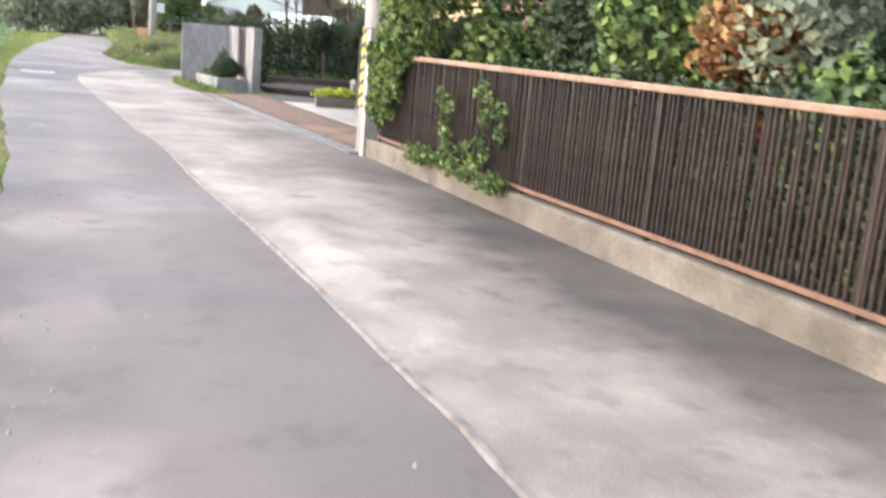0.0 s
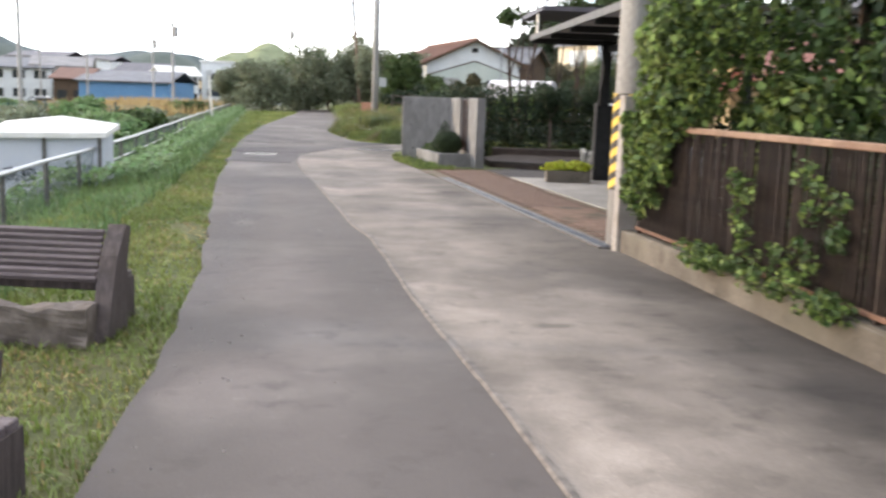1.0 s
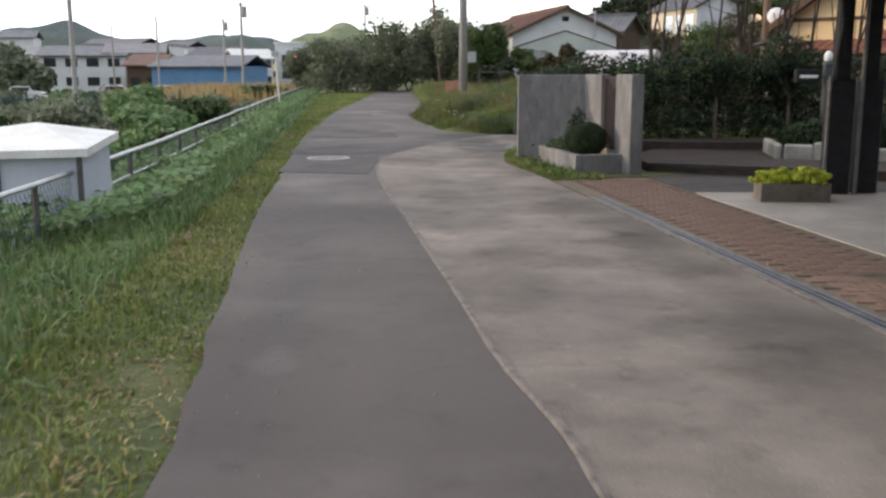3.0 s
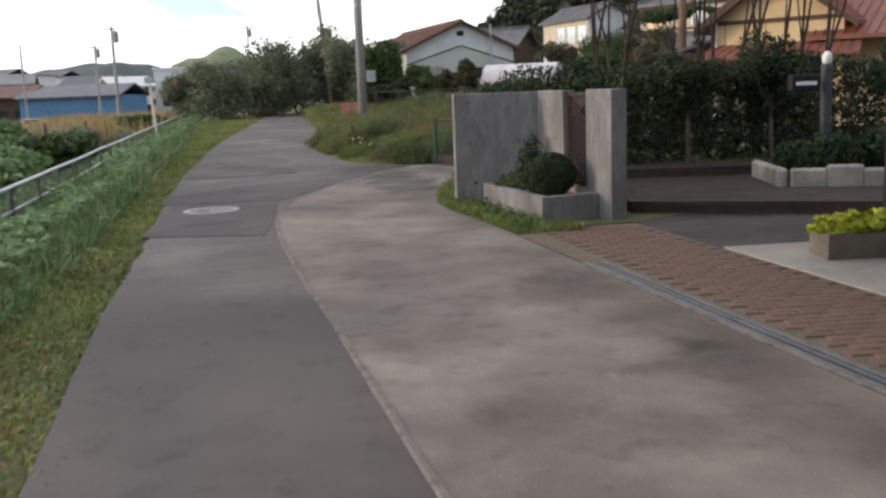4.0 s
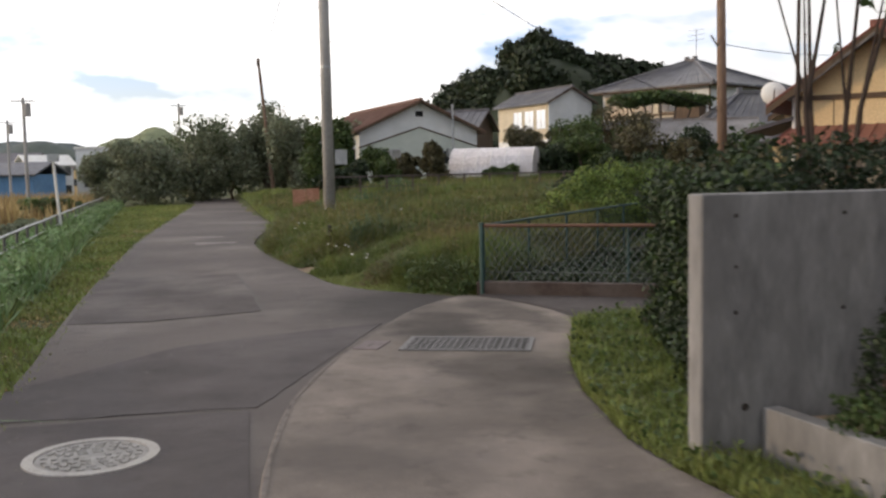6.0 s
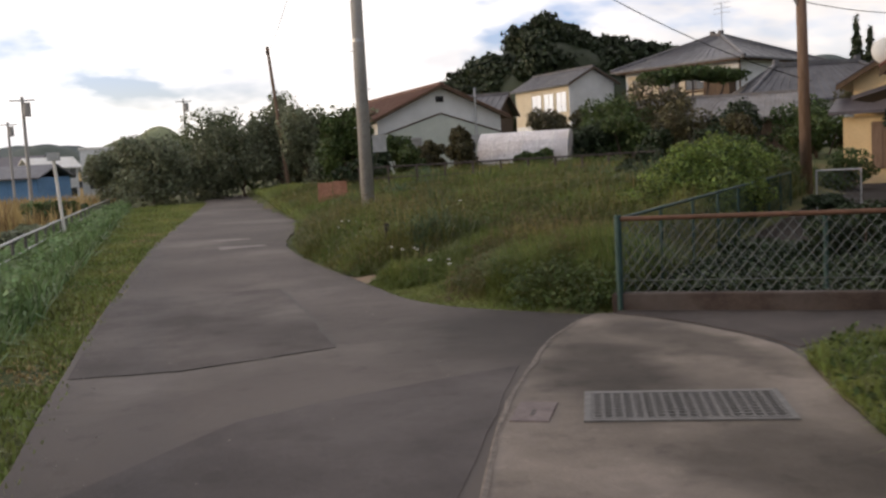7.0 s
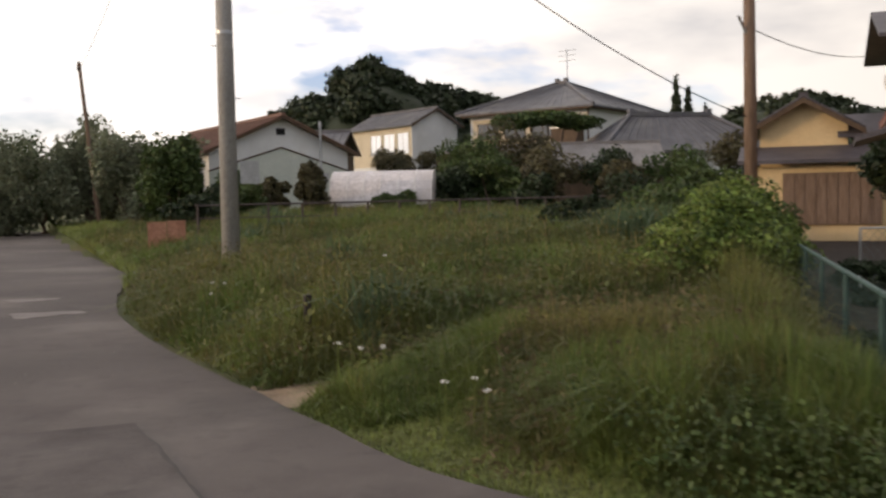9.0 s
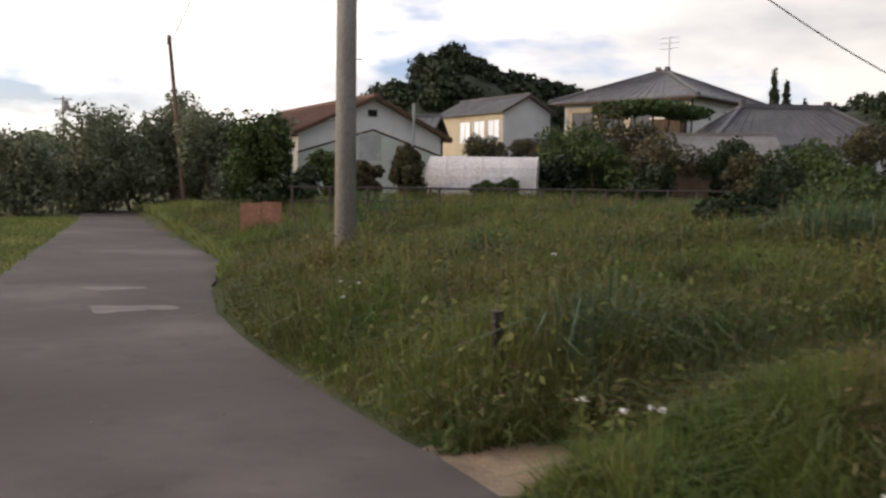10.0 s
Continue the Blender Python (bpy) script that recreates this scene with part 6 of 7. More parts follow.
part("bay_roof", bm, TILE_DARK, hz)

# greenhouse tunnel
gh = thing("greenhouse", (9.0, 70.8, 0.9), "pale plastic-film tunnel greenhouse", "greenhouse", yaw=-26)
bm = bmesh.new()
arc = [(-1.5 * math.cos(a), 1.95 * max(0, math.sin(a)) ** 0.8) for a in np.linspace(0, math.pi, 13)]
rows_ = [[bm.verts.new((x, 1.5 + py, pz)) for py, pz in arc] for x in np.linspace(0, 4.4, 7)]
for a, b in zip(rows_, rows_[1:]):
    for i in range(12):
        bm.faces.new((a[i], a[i + 1], b[i + 1], b[i]))
bm.faces.new(rows_[0])
bm.faces.new(rows_[-1][::-1])
bmesh.ops.recalc_face_normals(bm, faces=bm.faces)
part("film", bm, VINYL, gh)
for x in np.linspace(0, 4.4, 7):
    bm = bmesh.new()
    for i in range(12):
        cyl(bm, (x, 1.5 + arc[i][0], arc[i][1] + 0.012), (x, 1.5 + arc[i + 1][0], arc[i + 1][1] + 0.012), 0.016, 0.016, 5)
    part("hoop", bm, WHITE, gh)
# rusty panels and posts by the utility pole
rp_ = thing("sheet_fence", (0.6, 57.5, 0.25), "rusty sheet-metal fence beside the lane", "fence")
for k in range(2):
    part("panel", box((k * 0.5, 0, -0.3), (k * 0.5 + 0.48, 0.03, 0.85 + 0.03 * (k % 2)), pose(0, 0, 0, 0, 0, -12)), RUSTPANEL, rp_)
vf = thing("garden_fence", (0, 0, 0), "dark wire fence along the vegetable garden", "fence")
for k in range(14):
    x = 2.4 + k * 1.1
    part("post", rod((x, 61.5, 0.3), (x, 61.5, 1.55), 0.04, seg=6), DARKWOOD, vf)
part("rail", rod((2.3, 61.5, 1.5), (17, 61.5, 1.55), 0.03, seg=6), DARKWOOD, vf)
part("rail", rod((2.3, 61.5, 1.1), (17, 61.5, 1.1), 0.02, seg=6), DARKWOOD, vf)

# ---- lowland: shed, parked cars, town
sh = thing("shed", (-3.33, 21.25, -1.42), "pale prefabricated shed with dark lettering", "shed", yaw=6)
part("wall", box((-1.83, 0.0, -0.1), (-0.06, 1.3, 2.12)), SHEDW, sh)
bm = bmesh.new()
roof_slab(bm, [(-1.93, -0.12, 2.1), (0.04, -0.12, 2.14), (0.04, 1.4, 2.24), (-0.95, 1.4, 2.36), (-1.93, 1.4, 2.24)], 0.09)
part("roof", bm, WHITE, sh)
for x in (-1.82, -0.98, -0.08):
    part("corner_post", box((x - 0.03, -0.03, -0.1), (x + 0.03, 0.0, 2.1)), DARKSTEEL, sh)


def lettering(text, m, size, parent):
    cu = bpy.data.curves.new("lettering", "FONT")
    cu.body, cu.size, cu.extrude = text, size, 0.004
    cu.materials.append(INK)
    ob = new("lettering", cu)
    ob.matrix_basis = m
    ob.parent = parent
    return ob


lettering("高校", pose(-1.66, -0.012, 1.3, 90, 0, 0), 0.28, sh)
for k in range(4):
    part("letter_bar", box((-0.72 + 0.07 * k, -0.012, 1.3 + 0.03 * (k % 2)), (-0.68 + 0.07 * k, 0.0, 1.54)), INK, sh)
for k in range(3):
    part("letter_bar", box((-0.74, -0.013, 1.34 + 0.08 * k), (-0.45, 0.0, 1.365 + 0.08 * k)), INK, sh)


def small_car(x, y, z, yaw, paint, label):
    c = thing("car", (x, y, z), label, "car", "parked cars", yaw)
    bm = bmesh.new()
    prof = [(-1.8, 0.25), (1.75, 0.25), (1.85, 0.6), (1.7, 0.85), (0.85, 0.95), (0.35, 1.42), (-1.2, 1.45), (-1.75, 0.95)]
    a = [bm.verts.new((px, -0.74, pz)) for px, pz in prof]
    b = [bm.verts.new((px, 0.74, pz)) for px, pz in prof]
    bm.faces.new(a)
    bm.faces.new(b[::-1])
    for i in range(8):
        bm.faces.new((a[i], b[i], b[(i + 1) % 8], a[(i + 1) % 8]))
    bmesh.ops.recalc_face_normals(bm, faces=bm.faces)
    bmesh.ops.bevel(bm, geom=bm.edges[:], offset=0.06, segments=2, affect="EDGES")
    part("body", bm, paint, c, smooth=False)
    for sy in (-1, 1):
        part("side_window", box((-1.2, sy * 0.735 - 0.01, 0.98), (0.45, sy * 0.735 + 0.012, 1.34)), GLASS, c)
        for wx in (-1.15, 1.15):
            wh = part("wheel", rod((wx, sy * 0.6, 0.3), (wx, sy * 0.76, 0.3), 0.3, seg=18), RUBBER, c)
            part("rim", rod((wx, sy * 0.755, 0.3), (wx, sy * 0.772, 0.3), 0.18, seg=14), STEEL, wh)
        part("headlight", box((1.66, sy * 0.52 - 0.16, 0.62), (1.86, sy * 0.52 + 0.16, 0.8), None, 0.03), CHROME, c)
    part("windscreen", box((0.0, -0.6, 0), (0.02, 0.6, 0.58), pose(0.86, 0, 0.98, 0, -45, 0)), GLASS, c)
    part("bumper", box((1.72, -0.7, 0.28), (1.9, 0.7, 0.52), None, 0.04), paint, c)
    part("grille", box((1.8, -0.35, 0.56), (1.87, 0.35, 0.72)), BLACK, c)
    return c


small_car(7.4, 18.2, 0.03, 171, CARPAINT, "silver small car parked under the carport")
for k, (x, y, yw) in enumerate(((-34, 112, 20), (-29, 113, 15), (-42, 108, 10), (-22, 116, 5), (-48, 106, 12), (-18.5, 104, 70), (-37, 120, 8))):
    small_car(x, y, -1.3, yw, CARWHITE if k % 3 else CARPAINT, "pale car parked in the lowland lot")


def block_house(x, y, z, w, d, h, walls, roof, yaw, label, storeys=2, flat=False, name="house", cols=4):
    hs = thing(name, (x, y, z), label, "building", "town buildings", yaw)
    part("wall", box((-w / 2, 0, -1), (w / 2, d, h)), walls, hs)
    if flat:
        part("roof", box((-w / 2 - 0.2, -0.2, h), (w / 2 + 0.2, d + 0.2, h + 0.35)), roof, hs)
    else:
        for s in (0, 1):
            bm = bmesh.new()
            e = -0.5 if not s else d + 0.5
            roof_slab(bm, [(-w / 2 - 0.5, e, h), (w / 2 + 0.5, e, h), (w / 2 + 0.5, d / 2, h + 1.5), (-w / 2 - 0.5, d / 2, h + 1.5)], 0.2)
            part("roof", bm, roof, hs)
    for st_ in range(storeys):
        for k in range(cols):
            ww = w / cols
            part("window", box((-w / 2 + ww * (k + 0.22), -0.06, 0.9 + st_ * 2.7), (-w / 2 + ww * (k + 0.78), 0.0, 2.1 + st_ * 2.7)), GLASS, hs)
    return hs


block_house(-52, 150, -1.3, 12, 9, 5.2, WHITEWALL, TILE_GREY, 5, "white two-storey town building")
block_house(-63, 160, -1.3, 14, 9, 5.0, WHITEWALL, TIN, -5, "white long town building")
block_house(-45, 152, -1.3, 8, 8, 5.6, WHITEWALL, TIN, 12, "white two-storey town house")
block_house(-38, 170, -1.3, 8, 8, 5.5, PALEWALL, TILE_DARK, -10, "pale town house with a dark roof")
block_house(-57, 185, -1.3, 16, 9, 7.5, WHITEWALL, TIN, 0, "white three-storey town building", 3, True)
bl = block_house(-33, 140, -1.3, 13, 9, 3.6, BLUEWALL, TILE_GREY, -12, "blue sheet-metal warehouse with a grey roof", 0, False, "warehouse")
block_house(-41, 143, -1.3, 5, 6, 3.8, TIMBER, TILE_BROWN, -10, "brown timber house with a brown roof", 1, cols=2)
block_house(-17.5, 175, -0.5, 17, 10, 6.3, WHITEWALL, TIN, -4, "long white school building with window bands", 2, True, "school_building", 8)
block_house(-25.5, 172, -0.5, 5, 8, 6.6, WHITEWALL, WHITE, -4, "white stair block of the school", 2, True, "school_building", 1)
block_house(-30, 165, -1.3, 6, 6, 5.0, WHITEWALL, WHITE, 30, "white gabled town house")
block_house(-75, 170, -1.3, 14, 8, 5.6, WHITEWALL, TIN, 5, "white long town building")
tg = random.Random(77)
for k in range(16):
    x, y = tg.uniform(-110, -28), tg.uniform(185, 290)
    block_house(x, y, tg.uniform(-1.3, 2.0), tg.uniform(8, 15), 8, tg.uniform(3.6, 6.8), (WHITEWALL, WHITEWALL, PALEWALL, CREAM)[k % 4], (TILE_GREY, TIN, TILE_BROWN, TILE_DARK)[(k * 3) % 4], tg.uniform(-25, 25), "far pale town house with a tiled roof", 2, k % 5 == 0)
sg = thing("crossing_signal", (-23.4, 166.0, -1.0), "railway crossing signal with two red lamps lit", "signal")
part("mast", rod((0, 0, 0), (0, 0, 5.8), 0.12, seg=8), BLACK, sg)
part("board", box((-0.7, -0.1, 3.9), (0.7, 0.0, 5.6)), BLACK, sg)
for x, z in ((-0.35, 5.0), (0.4, 4.3)):
    part("lamp", rod((x, -0.25, z), (x, -0.1, z), 0.3, seg=12), REDLAMP, sg)
lp = thing("marker_post", (-7.2, 56.0, -0.3), "slim white marker post with a small cap", "post")
part("post", rod((0, 0, 0), (-0.15, 0, 2.6), 0.05, seg=8), WHITE, lp)
part("cap", box((-0.32, -0.1, 2.55), (0.02, 0.1, 2.8)), STEEL, lp)
nf = thing("net_fence", (0, 0, 0), "tall green net fence round the lot", "fence")
for k in range(16):
    x, y = -44 + k * 2.0, 58 + k * 0.9
    part("post", rod((x, y, -1.4), (x, y, 0.5), 0.05, seg=6), GREENNET, nf)
    if k < 15:
        chain_net((x, y), (x + 2.0, y + 0.9), -1.3, 0.3, 0.22, 0.016, HAZENET, nf)

# ---- trees and bushes, further off
END_TREES = ((-7.6, 84, 4.4, 2.6), (-4.6, 88, 5.2, 2.8), (-2.6, 92, 6.0, 2.8), (-0.4, 88, 6.0, 2.5), (1.6, 84, 5.2, 2.3), (3.4, 80, 4.6, 1.9), (-10.5, 90, 4.0, 2.8), (4.8, 84, 4.6, 2.0), (-5.5, 97, 5.5, 3), (1.2, 95, 6.0, 3.0))
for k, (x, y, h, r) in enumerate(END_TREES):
    tree("broadleaf_tree", x, y, -0.2, h, r, 8200, 0.15, (LEAF_HAZED, LEAF_HAZED, LEAF)[k % 3], "dense olive-green tree at the bend of the lane", seed=100 + k, trunk=0.13, crown_h=h * 0.92, group="trees at the bend", clumps=16)
SHRUBS = ((4.2, 72, 1.6, 1.3), (6.0, 74, 2.2, 1.4), (7.6, 76, 1.8, 1.1), (2.8, 68, 1.3, 1.1), (11.5, 69.3, 1.1, 1.0), (8.2, 70.2, 1.9, 0.8), (14.5, 71, 2.2, 1.6), (16.5, 70, 2.4, 1.7), (19, 70, 3.0, 2.0), (22, 69, 2.7, 2.1), (25, 68, 2.8, 2.1), (28, 68, 3.2, 2.3), (31, 67, 3.0, 2.2), (18, 77, 4.0, 2.2), (21.5, 79, 4.4, 2.3), (35, 72, 3.3, 2.4), (23, 64, 2.0, 1.6), (19, 63, 1.8, 1.5), (15.5, 64, 1.5, 1.3), (27, 62, 2.2, 1.6), (21, 93, 2.6, 1.8), (24, 92, 2.4, 1.8), (27.5, 92, 2.2, 1.8), (18.5, 90, 3.0, 1.8), (37, 80, 3.0, 2.0), (40, 78, 3.2, 2.2))
for k, (x, y, h, r) in enumerate(SHRUBS):
    zz_ = ground_z(x, y)
    shrub("bush", x, y, zz_, crown_blobs(r, h * 0.95, 10, 200 + k, (0, 0, h * 0.52)), 4600, 0.115, (LEAF_DARK, LEAF, LEAF_BROWN)[(k * 7) % 3], "dark untrimmed garden bush", seed=200 + k, group="garden bushes", stem=0.05)
shrub("pine", 26.5, 84.0, 2.2, [(dx, dy, 4.1 + 0.15 * math.cos(dx), 1.3, 1.0, 0.45) for dx, dy in ((-2.4, 0), (-1.2, 0.2), (0, 0), (1.3, 0.2), (2.4, 0))], 5200, 0.16, LEAF, "flat-topped clipped green garden pine", "tree", 230, stem=0.12)
KUD = [(dx, dy, hz_, 0.6, 0.55, 0.5) for dx, dy, hz_ in ((-0.8, -0.1, 0.35), (-0.3, -0.1, 0.75), (0.2, 0.1, 1.05), (0.8, 0.6, 1.1), (1.4, 1.4, 1.0), (2.0, 2.1, 1.0), (-0.1, -0.7, 0.4), (0.4, -0.3, 0.6), (1.1, 0.3, 0.6), (2.7, 2.9, 0.9))]
shrub("creeper_mound", 6.3, 41.2, 0.15, KUD, 26000, 0.045, LEAF_LIGHT, "bright green creeper mound grown over the netting", "bush", 231, extra=(7000, LEAF))
shrub("bush", 11.2, 48.4, 0.35, crown_blobs(2.2, 1.5, 12, 232, (0, 0, 0.7)), 8000, 0.08, LEAF, "leafy green bush at the back of the field", seed=232, group="field bushes")
for k, (x, y, r, h) in enumerate(((8.8, 49.5, 0.8, 0.8), (9.8, 50.2, 0.9, 1.0), (13, 53, 1.6, 1.5), (16, 52, 1.5, 1.4))):
    shrub("bush", x, y, ground_z(x, y), crown_blobs(r, h, 8, 240 + k, (0, 0, h * 0.5)), 4600, 0.07, LEAF_DARK if k < 3 else LEAF, "low dark bush at the back of the field", seed=240 + k, group="field bushes")
tree("garden_tree", 14.4, 45.6, 0.1, 2.6, 0.9, 2200, 0.09, LEAF_DARK, "crooked pine before the far house", seed=250, trunk=0.06, crown_h=1.3)
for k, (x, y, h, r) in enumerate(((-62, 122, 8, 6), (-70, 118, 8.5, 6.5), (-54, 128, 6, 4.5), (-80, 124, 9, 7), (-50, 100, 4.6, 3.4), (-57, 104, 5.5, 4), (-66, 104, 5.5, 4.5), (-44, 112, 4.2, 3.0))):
    tree("lowland_tree", x, y, -1.4, h, r, 5000, 0.45, LEAF_HAZED, "broad dark tree in the lowland", seed=260 + k, trunk=0.3, group="lowland trees", crown_h=h * 0.85, clumps=18)
LOWB = ((-5.6, 27.5, 1.5, 1.3), (-6.4, 18.5, 1.9, 0.9), (-9, 32, 1.6, 1.7), (-8.0, 38, 1.9, 2.0), (-12, 44, 1.8, 2.2), (-9.8, 50, 2.0, 2.2), (-13.5, 56, 2.2, 2.6), (-17, 66, 1.8, 2.4), (-21, 72, 1.5, 2.4), (-26, 78, 1.6, 2.4), (-10.5, 66, 1.6, 1.8), (-11.5, 76, 1.8, 2.2), (-15, 84, 2.0, 2.5), (-34, 84, 1.6, 2.5), (-40, 86, 1.6, 2.5), (-46, 88, 1.8, 2.6), (-14, 30, 1.4, 1.6), (-16, 38, 1.4, 1.8), (-7.5, 24, 1.5, 1.2), (-10, 26.5, 1.6, 1.6), (-12.5, 24, 1.5, 1.6), (-9, 21, 1.3, 1.0), (-12, 35, 1.6, 1.9), (-17, 32, 1.7, 2.0), (-19, 44, 1.8, 2.4), (-15, 49, 1.8, 2.4), (-22, 52, 1.8, 2.6), (-27, 56, 1.6, 2.4), (-20, 60, 1.5, 2.4), (-14.5, 40, 1.7, 2.0), (-24, 40, 1.8, 2.4), (-11, 58, 1.6, 1.8))
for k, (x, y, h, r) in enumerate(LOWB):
    shrub("lowland_bush", x, y, -1.4, crown_blobs(r, h, 9, 280 + k, (0, 0, h * 0.5)), 3000, 0.13 + 0.001 * y, (LEAF_KUDZU, LEAF_HAZED, LEAF)[k % 3], "rounded green bush in the lowland", seed=280 + k, group="lowland bushes")
g = np.random.default_rng(300)
n = 7000
yy = 70 + 45 * g.random(n)
xx = -9.5 - 12 * g.random(n) - 0.1 * (yy - 70)
blades("dry_reeds", xx, yy, np.full(n, -1.2), 1.2 + 0.9 * g.random(n), np.full(n, 0.09), GRASS_DRY, 301, 0.3, "tan dry reeds in the lowland", "reeds")

# garden behind the roadside fence
FG = ((5.1, 12.6, 2.4, 0.85, 0), (5.5, 11.2, 2.3, 0.9, 1), (5.6, 9.8, 2.1, 0.9, 0), (5.9, 8.4, 2.2, 0.9, 2), (5.9, 7.0, 1.95, 0.85, 0), (6.2, 5.6, 2.0, 0.9, 0), (6.3, 4.0, 2.2, 1.0, 2), (6.4, 2.0, 2.2, 1.0, 0), (6.6, 13.4, 3.6, 1.3, 1), (7.2, 11.0, 3.8, 1.5, 1), (7.6, 8.4, 3.6, 1.5, 1), (7.9, 5.6, 3.6, 1.5, 0), (8.2, 3.0, 3.6, 1.5, 1), (9.5, 12, 4.2, 1.8, 1), (10, 8, 4.4, 2.0, 1), (10.4, 4, 4.4, 2.0, 1))
for k, (x, y, h, r, c) in enumerate(FG):
    shrub("garden_shrub", x, y, 0.0, crown_blobs(r, h, 13, 320 + k, (0, 0, h * 0.52)), 4600 if k < 8 else 3600, 0.07 if k < 8 else 0.12, (LEAF, LEAF_DARK, LEAF_HAZED)[c], "dense leafy garden shrub behind the fence", seed=320 + k, group="shrubs behind the fence", extra=(1500, LEAF_LIGHT) if c == 0 else None)
hedge("hedge", (4.6, 13.2), (6.0, 0.5), 0, 1.3, 0.3, 26000, 0.05, LEAF_DARK, "dark dense shrubbery close behind the bars", 360, (2600, LEAF))
shrub("maple_shrub", 5.5, 8.55, 0.0, crown_blobs(0.6, 0.8, 7, 340, (-0.1, 0, 1.75)) + crown_blobs(0.35, 0.6, 3, 341, (-0.1, -0.6, 1.2)), 2600, 0.06, LEAF_RED, "orange-red turning shrub behind the fence", seed=340)
tree("garden_tree", 6.3, 14.6, 0.0, 6.0, 1.6, 5200, 0.09, LEAF, "tall leafy garden tree beside the pole", seed=345, trunk=0.09, crown_h=4.2)
iv = [(fence_x(13.3) + 0.05, 13.3, 1.35, 0.2, 0.4, 0.22), (fence_x(13.3) + 0.15, 13.3, 1.9, 0.3, 0.36, 0.5), (fence_x(13.0) + 0.1, 12.9, 1.5, 0.3, 0.4, 0.35), (fence_x(12.8) + 0.2, 12.8, 2.2, 0.5, 0.5, 0.6), (fence_x(12.9) + 0.6, 12.9, 3.2, 0.5, 0.5, 0.7)]
for k in range(15):
    sy_ = rr.uniform(12.7, 13.65)
    low, z_ = rr.uniform(0.4, 1.0), 1.35
    while z_ > low:
        iv.append((fence_x(sy_) - rr.uniform(0.02, 0.12), sy_ + rr.uniform(-0.03, 0.03), z_, 0.05, 0.055, 0.07))
        z_ -= 0.12
shrub("ivy", 0, 0, 0, iv, 9000, 0.05, LEAF, "hanging ivy over the fence end", "ivy", 350, extra=(5200, LEAF_LIGHT), stems=0)
iv2 = []
for cy_, top, wd in ((11.5, 1.0, 0.2), (11.0, 0.55, 0.14), (10.4, 1.1, 0.2)):
    z_ = 0.3
    while z_ < top:
        oy = rr.uniform(-1, 1) * wd
        iv2.append((fence_x(cy_ + oy) - rr.uniform(0.0, 0.07), cy_ + oy, z_, 0.05, rr.uniform(0.05, 0.15), rr.uniform(0.05, 0.12)))
        z_ += rr.uniform(0.06, 0.12)
for k in range(22):
    yb_ = rr.uniform(10.0, 12.2)
    iv2.append((fence_x(yb_) - rr.uniform(0.02, 0.12), yb_, rr.uniform(0.24, 0.34), 0.06, rr.uniform(0.08, 0.2), rr.uniform(0.04, 0.09)))
shrub("ivy", 0, 0, 0, iv2, 1400, 0.036, LEAF, "climbing ivy tufts on the fence bars", "ivy", 351, extra=(500, LEAF_LIGHT), stems=0)

# ---- hills
def hill(name, cx, cy, rx, ry, h, mtl, label, seed, leaves=0, size=2.0):
    t = thing(name, (cx, cy, -2), label, "hill", "wooded hills", kind="structure")
    bm = bmesh.new()
    n1, n2 = 48, 14
    rings = []
    for j in range(n2 + 1):
        u = j / n2
        row = []
        for i in range(n1):
            a = i * math.tau / n1
            zz_ = h * (1 - u * u) ** 0.9 if u < 1 else 0
            k = 1 + 0.18 * noise.noise((math.cos(a) * 1.5 + seed, math.sin(a) * 1.5, u * 2))
            zz_ = zz_ * (1 + 0.2 * noise.noise((math.cos(a) * u * 3 + seed, math.sin(a) * u * 3, 4)))
            row.append(bm.verts.new((rx * u * k * math.cos(a), ry * u * k * math.sin(a), zz_)))
        rings.append(row)
    for r1, r2 in zip(rings, rings[1:]):
        for i in range(n1):
            bm.faces.new((r1[i], r2[i], r2[(i + 1) % n1], r1[(i + 1) % n1]))
    bmesh.ops.remove_doubles(bm, verts=bm.verts, dist=0.01)
    surf = [v.co.copy() for v in bm.verts]
    part("slope", bm, mtl, t, smooth=True)
    if leaves:
        g_ = random.Random(seed)
        bl = []
        for k in range(420):
            p = g_.choice(surf)
            q = g_.choice(surf)
            m_ = p.lerp(q, g_.uniform(0, 0.25))
            s = g_.uniform(0.55, 1.25)
            bl.append((m_.x, m_.y, m_.z + 1.0, 2.7 * s, 2.7 * s, 2.9 * s))
        p, d = blob_points(bl, leaves, seed, 0.3)
        tagged(leaf_mesh("woods", p, d, size, LEAF_FAR, t, seed), kind="stuff")
    return t


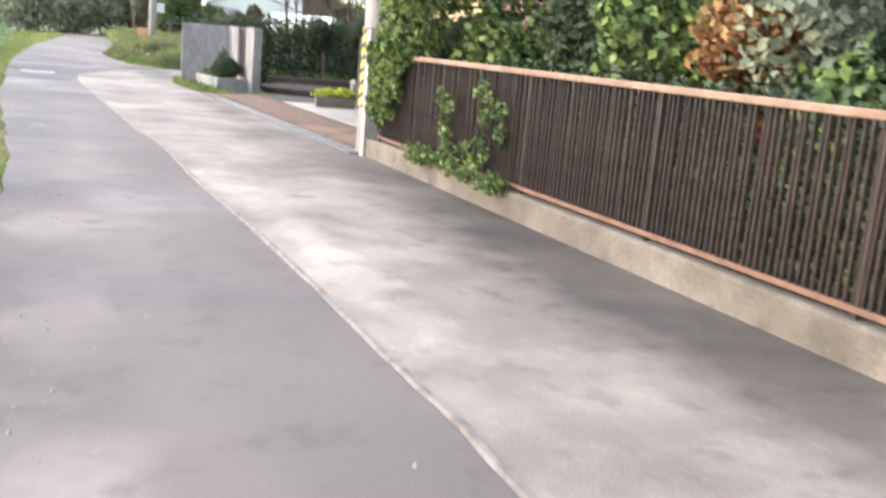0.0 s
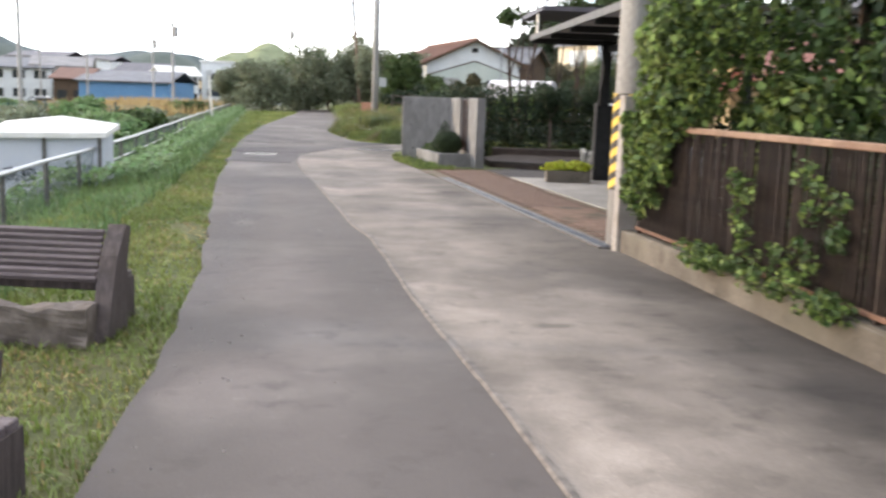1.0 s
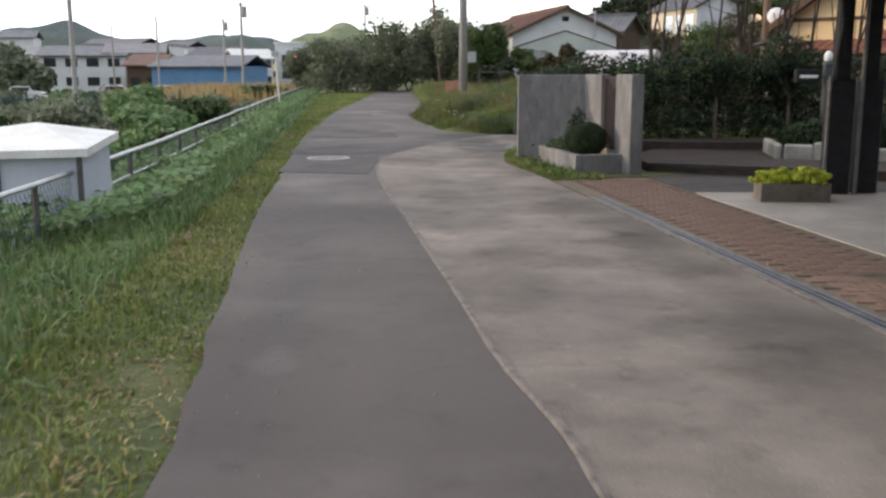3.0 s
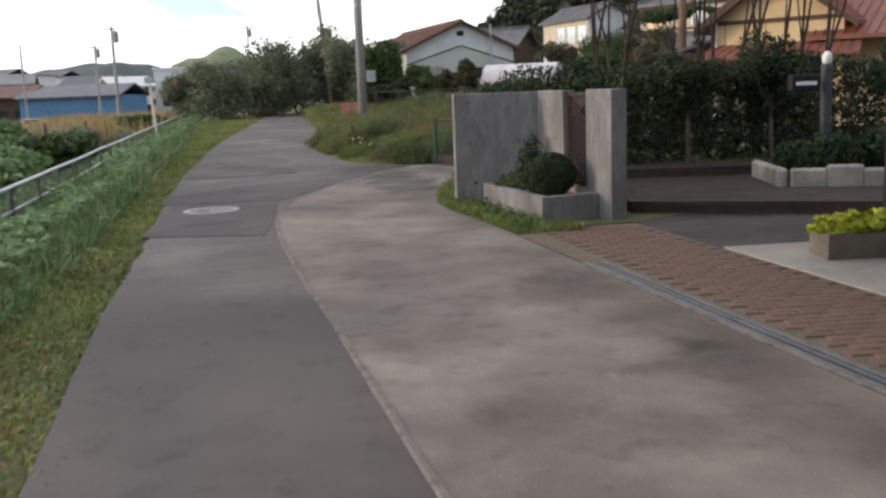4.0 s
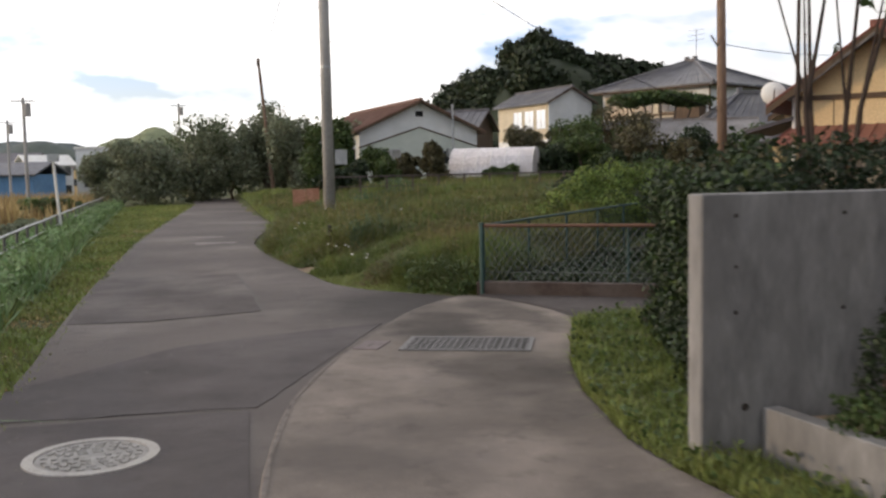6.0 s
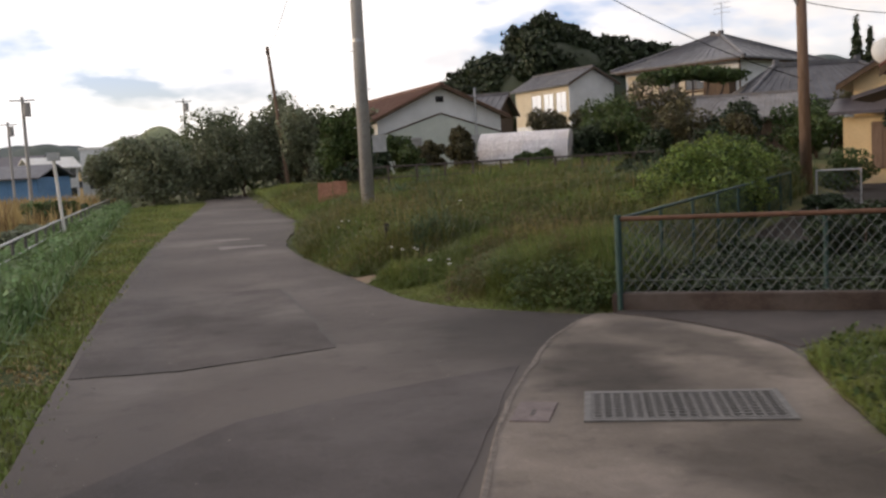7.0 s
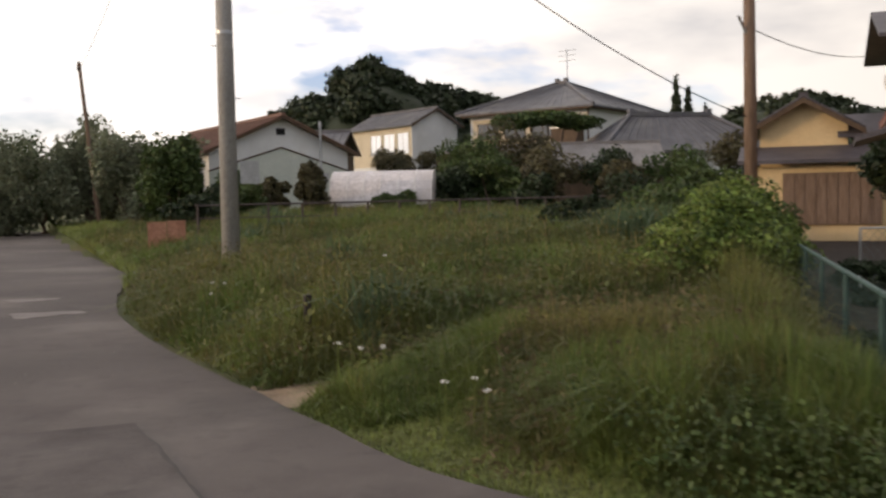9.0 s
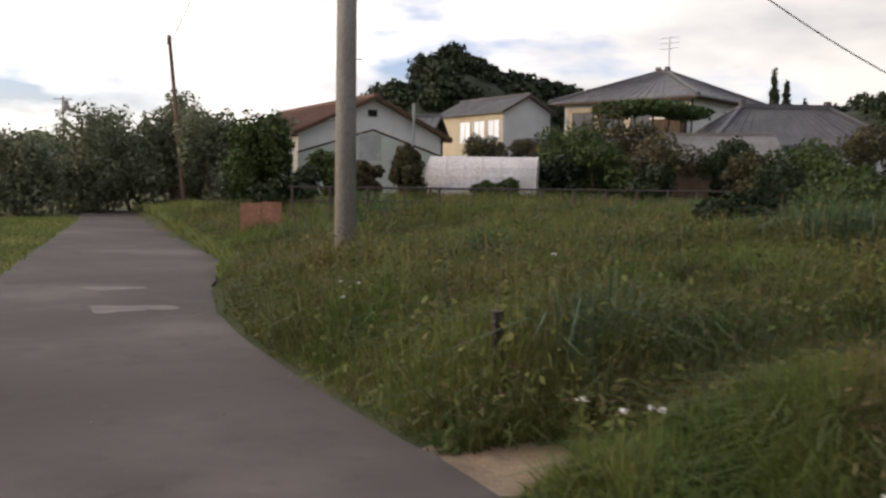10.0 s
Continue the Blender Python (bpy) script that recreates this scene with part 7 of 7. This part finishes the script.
hill("hill", 81, 282, 46, 32, 36.5, LEAF_FAR, "dark wooded hill behind the houses", 5, 80000, 0.95)
hill("hill", 117, 300, 38, 26, 28.5, LEAF_FAR, "dark wooded hill behind the houses", 9, 55000, 0.95)
hill("hill", 62, 284, 30, 26, 27.0, LEAF_FAR, "dark wooded hill behind the houses", 13, 40000, 0.95)
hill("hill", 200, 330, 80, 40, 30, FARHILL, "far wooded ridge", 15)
hill("hill", 258, 314, 75, 40, 36, LEAF_FAR, "far dark wooded ridge", 17, 30000, 1.2)
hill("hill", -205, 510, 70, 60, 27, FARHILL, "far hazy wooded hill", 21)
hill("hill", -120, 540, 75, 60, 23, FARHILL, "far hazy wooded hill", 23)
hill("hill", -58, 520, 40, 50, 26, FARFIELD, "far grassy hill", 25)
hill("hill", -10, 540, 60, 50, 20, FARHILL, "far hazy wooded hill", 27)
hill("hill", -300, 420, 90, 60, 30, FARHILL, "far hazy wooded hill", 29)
for k, (x, y, h) in enumerate(((66, 135, 9), (118, 156, 11), (125, 158, 12), (132, 160, 10), (81.2, 148, 16.4), (84.0, 149, 15.2), (86.4, 148, 12.6), (92, 150, 11), (104, 150, 12), (98, 152, 9.5), (110, 152, 10.5), (76, 152, 8))):
    t = thing("conifer", (x, y, 2.0), "dark pointed conifer behind the roofs", "tree", "conifers")
    part("trunk", rod((0, 0, -0.5), (0, 0, h), 0.25, 0.05, 8), BARK, t)
    bl = [(0, 0, h * (0.25 + 0.72 * q / 9), 1.9 * (1 - q / 10.5), 1.9 * (1 - q / 10.5), h * 0.07) for q in range(10)]
    p, d = blob_points(bl, 1800, 400 + k, 0.8)
    leaf_mesh("crown", p, d, 0.5, LEAF_FAR, t, 400 + k)

# ---- pavers of the apron, laid last
pm = mesh_of("brick", box((-0.1, -0.048, -0.02), (0.1, 0.048, 0.012), None, 0.004), BRICK)
rest_v = bmesh.new()
cnt = 0
row_n = 0
y = 24.3
while y > 14.4:
    x0, x1 = drain_x(y) + 0.27, 4.42 + (18.4 - y) * 0.124 - 0.02
    s = 0.1 + (0.105 if row_n % 2 else 0)
    while x0 + s + 0.1 < x1:
        m_ = pose(x0 + s, y - s * 0.0, 0.013 + rr.uniform(-0.002, 0.002), rr.uniform(-0.4, 0.4), rr.uniform(-0.5, 0.5), rr.uniform(-1.5, 1.5))
        if cnt < 300:
            ob = new("brick", pm)
            ob.matrix_basis = m_
            ob.parent = ap
            cnt += 1
        else:
            bx(rest_v, (-0.1, -0.048, -0.02), (0.1, 0.048, 0.012), m_)
        s += 0.21
    y -= 0.106
    row_n += 1
tagged(part("bricks", rest_v, BRICK, ap), kind="stuff")
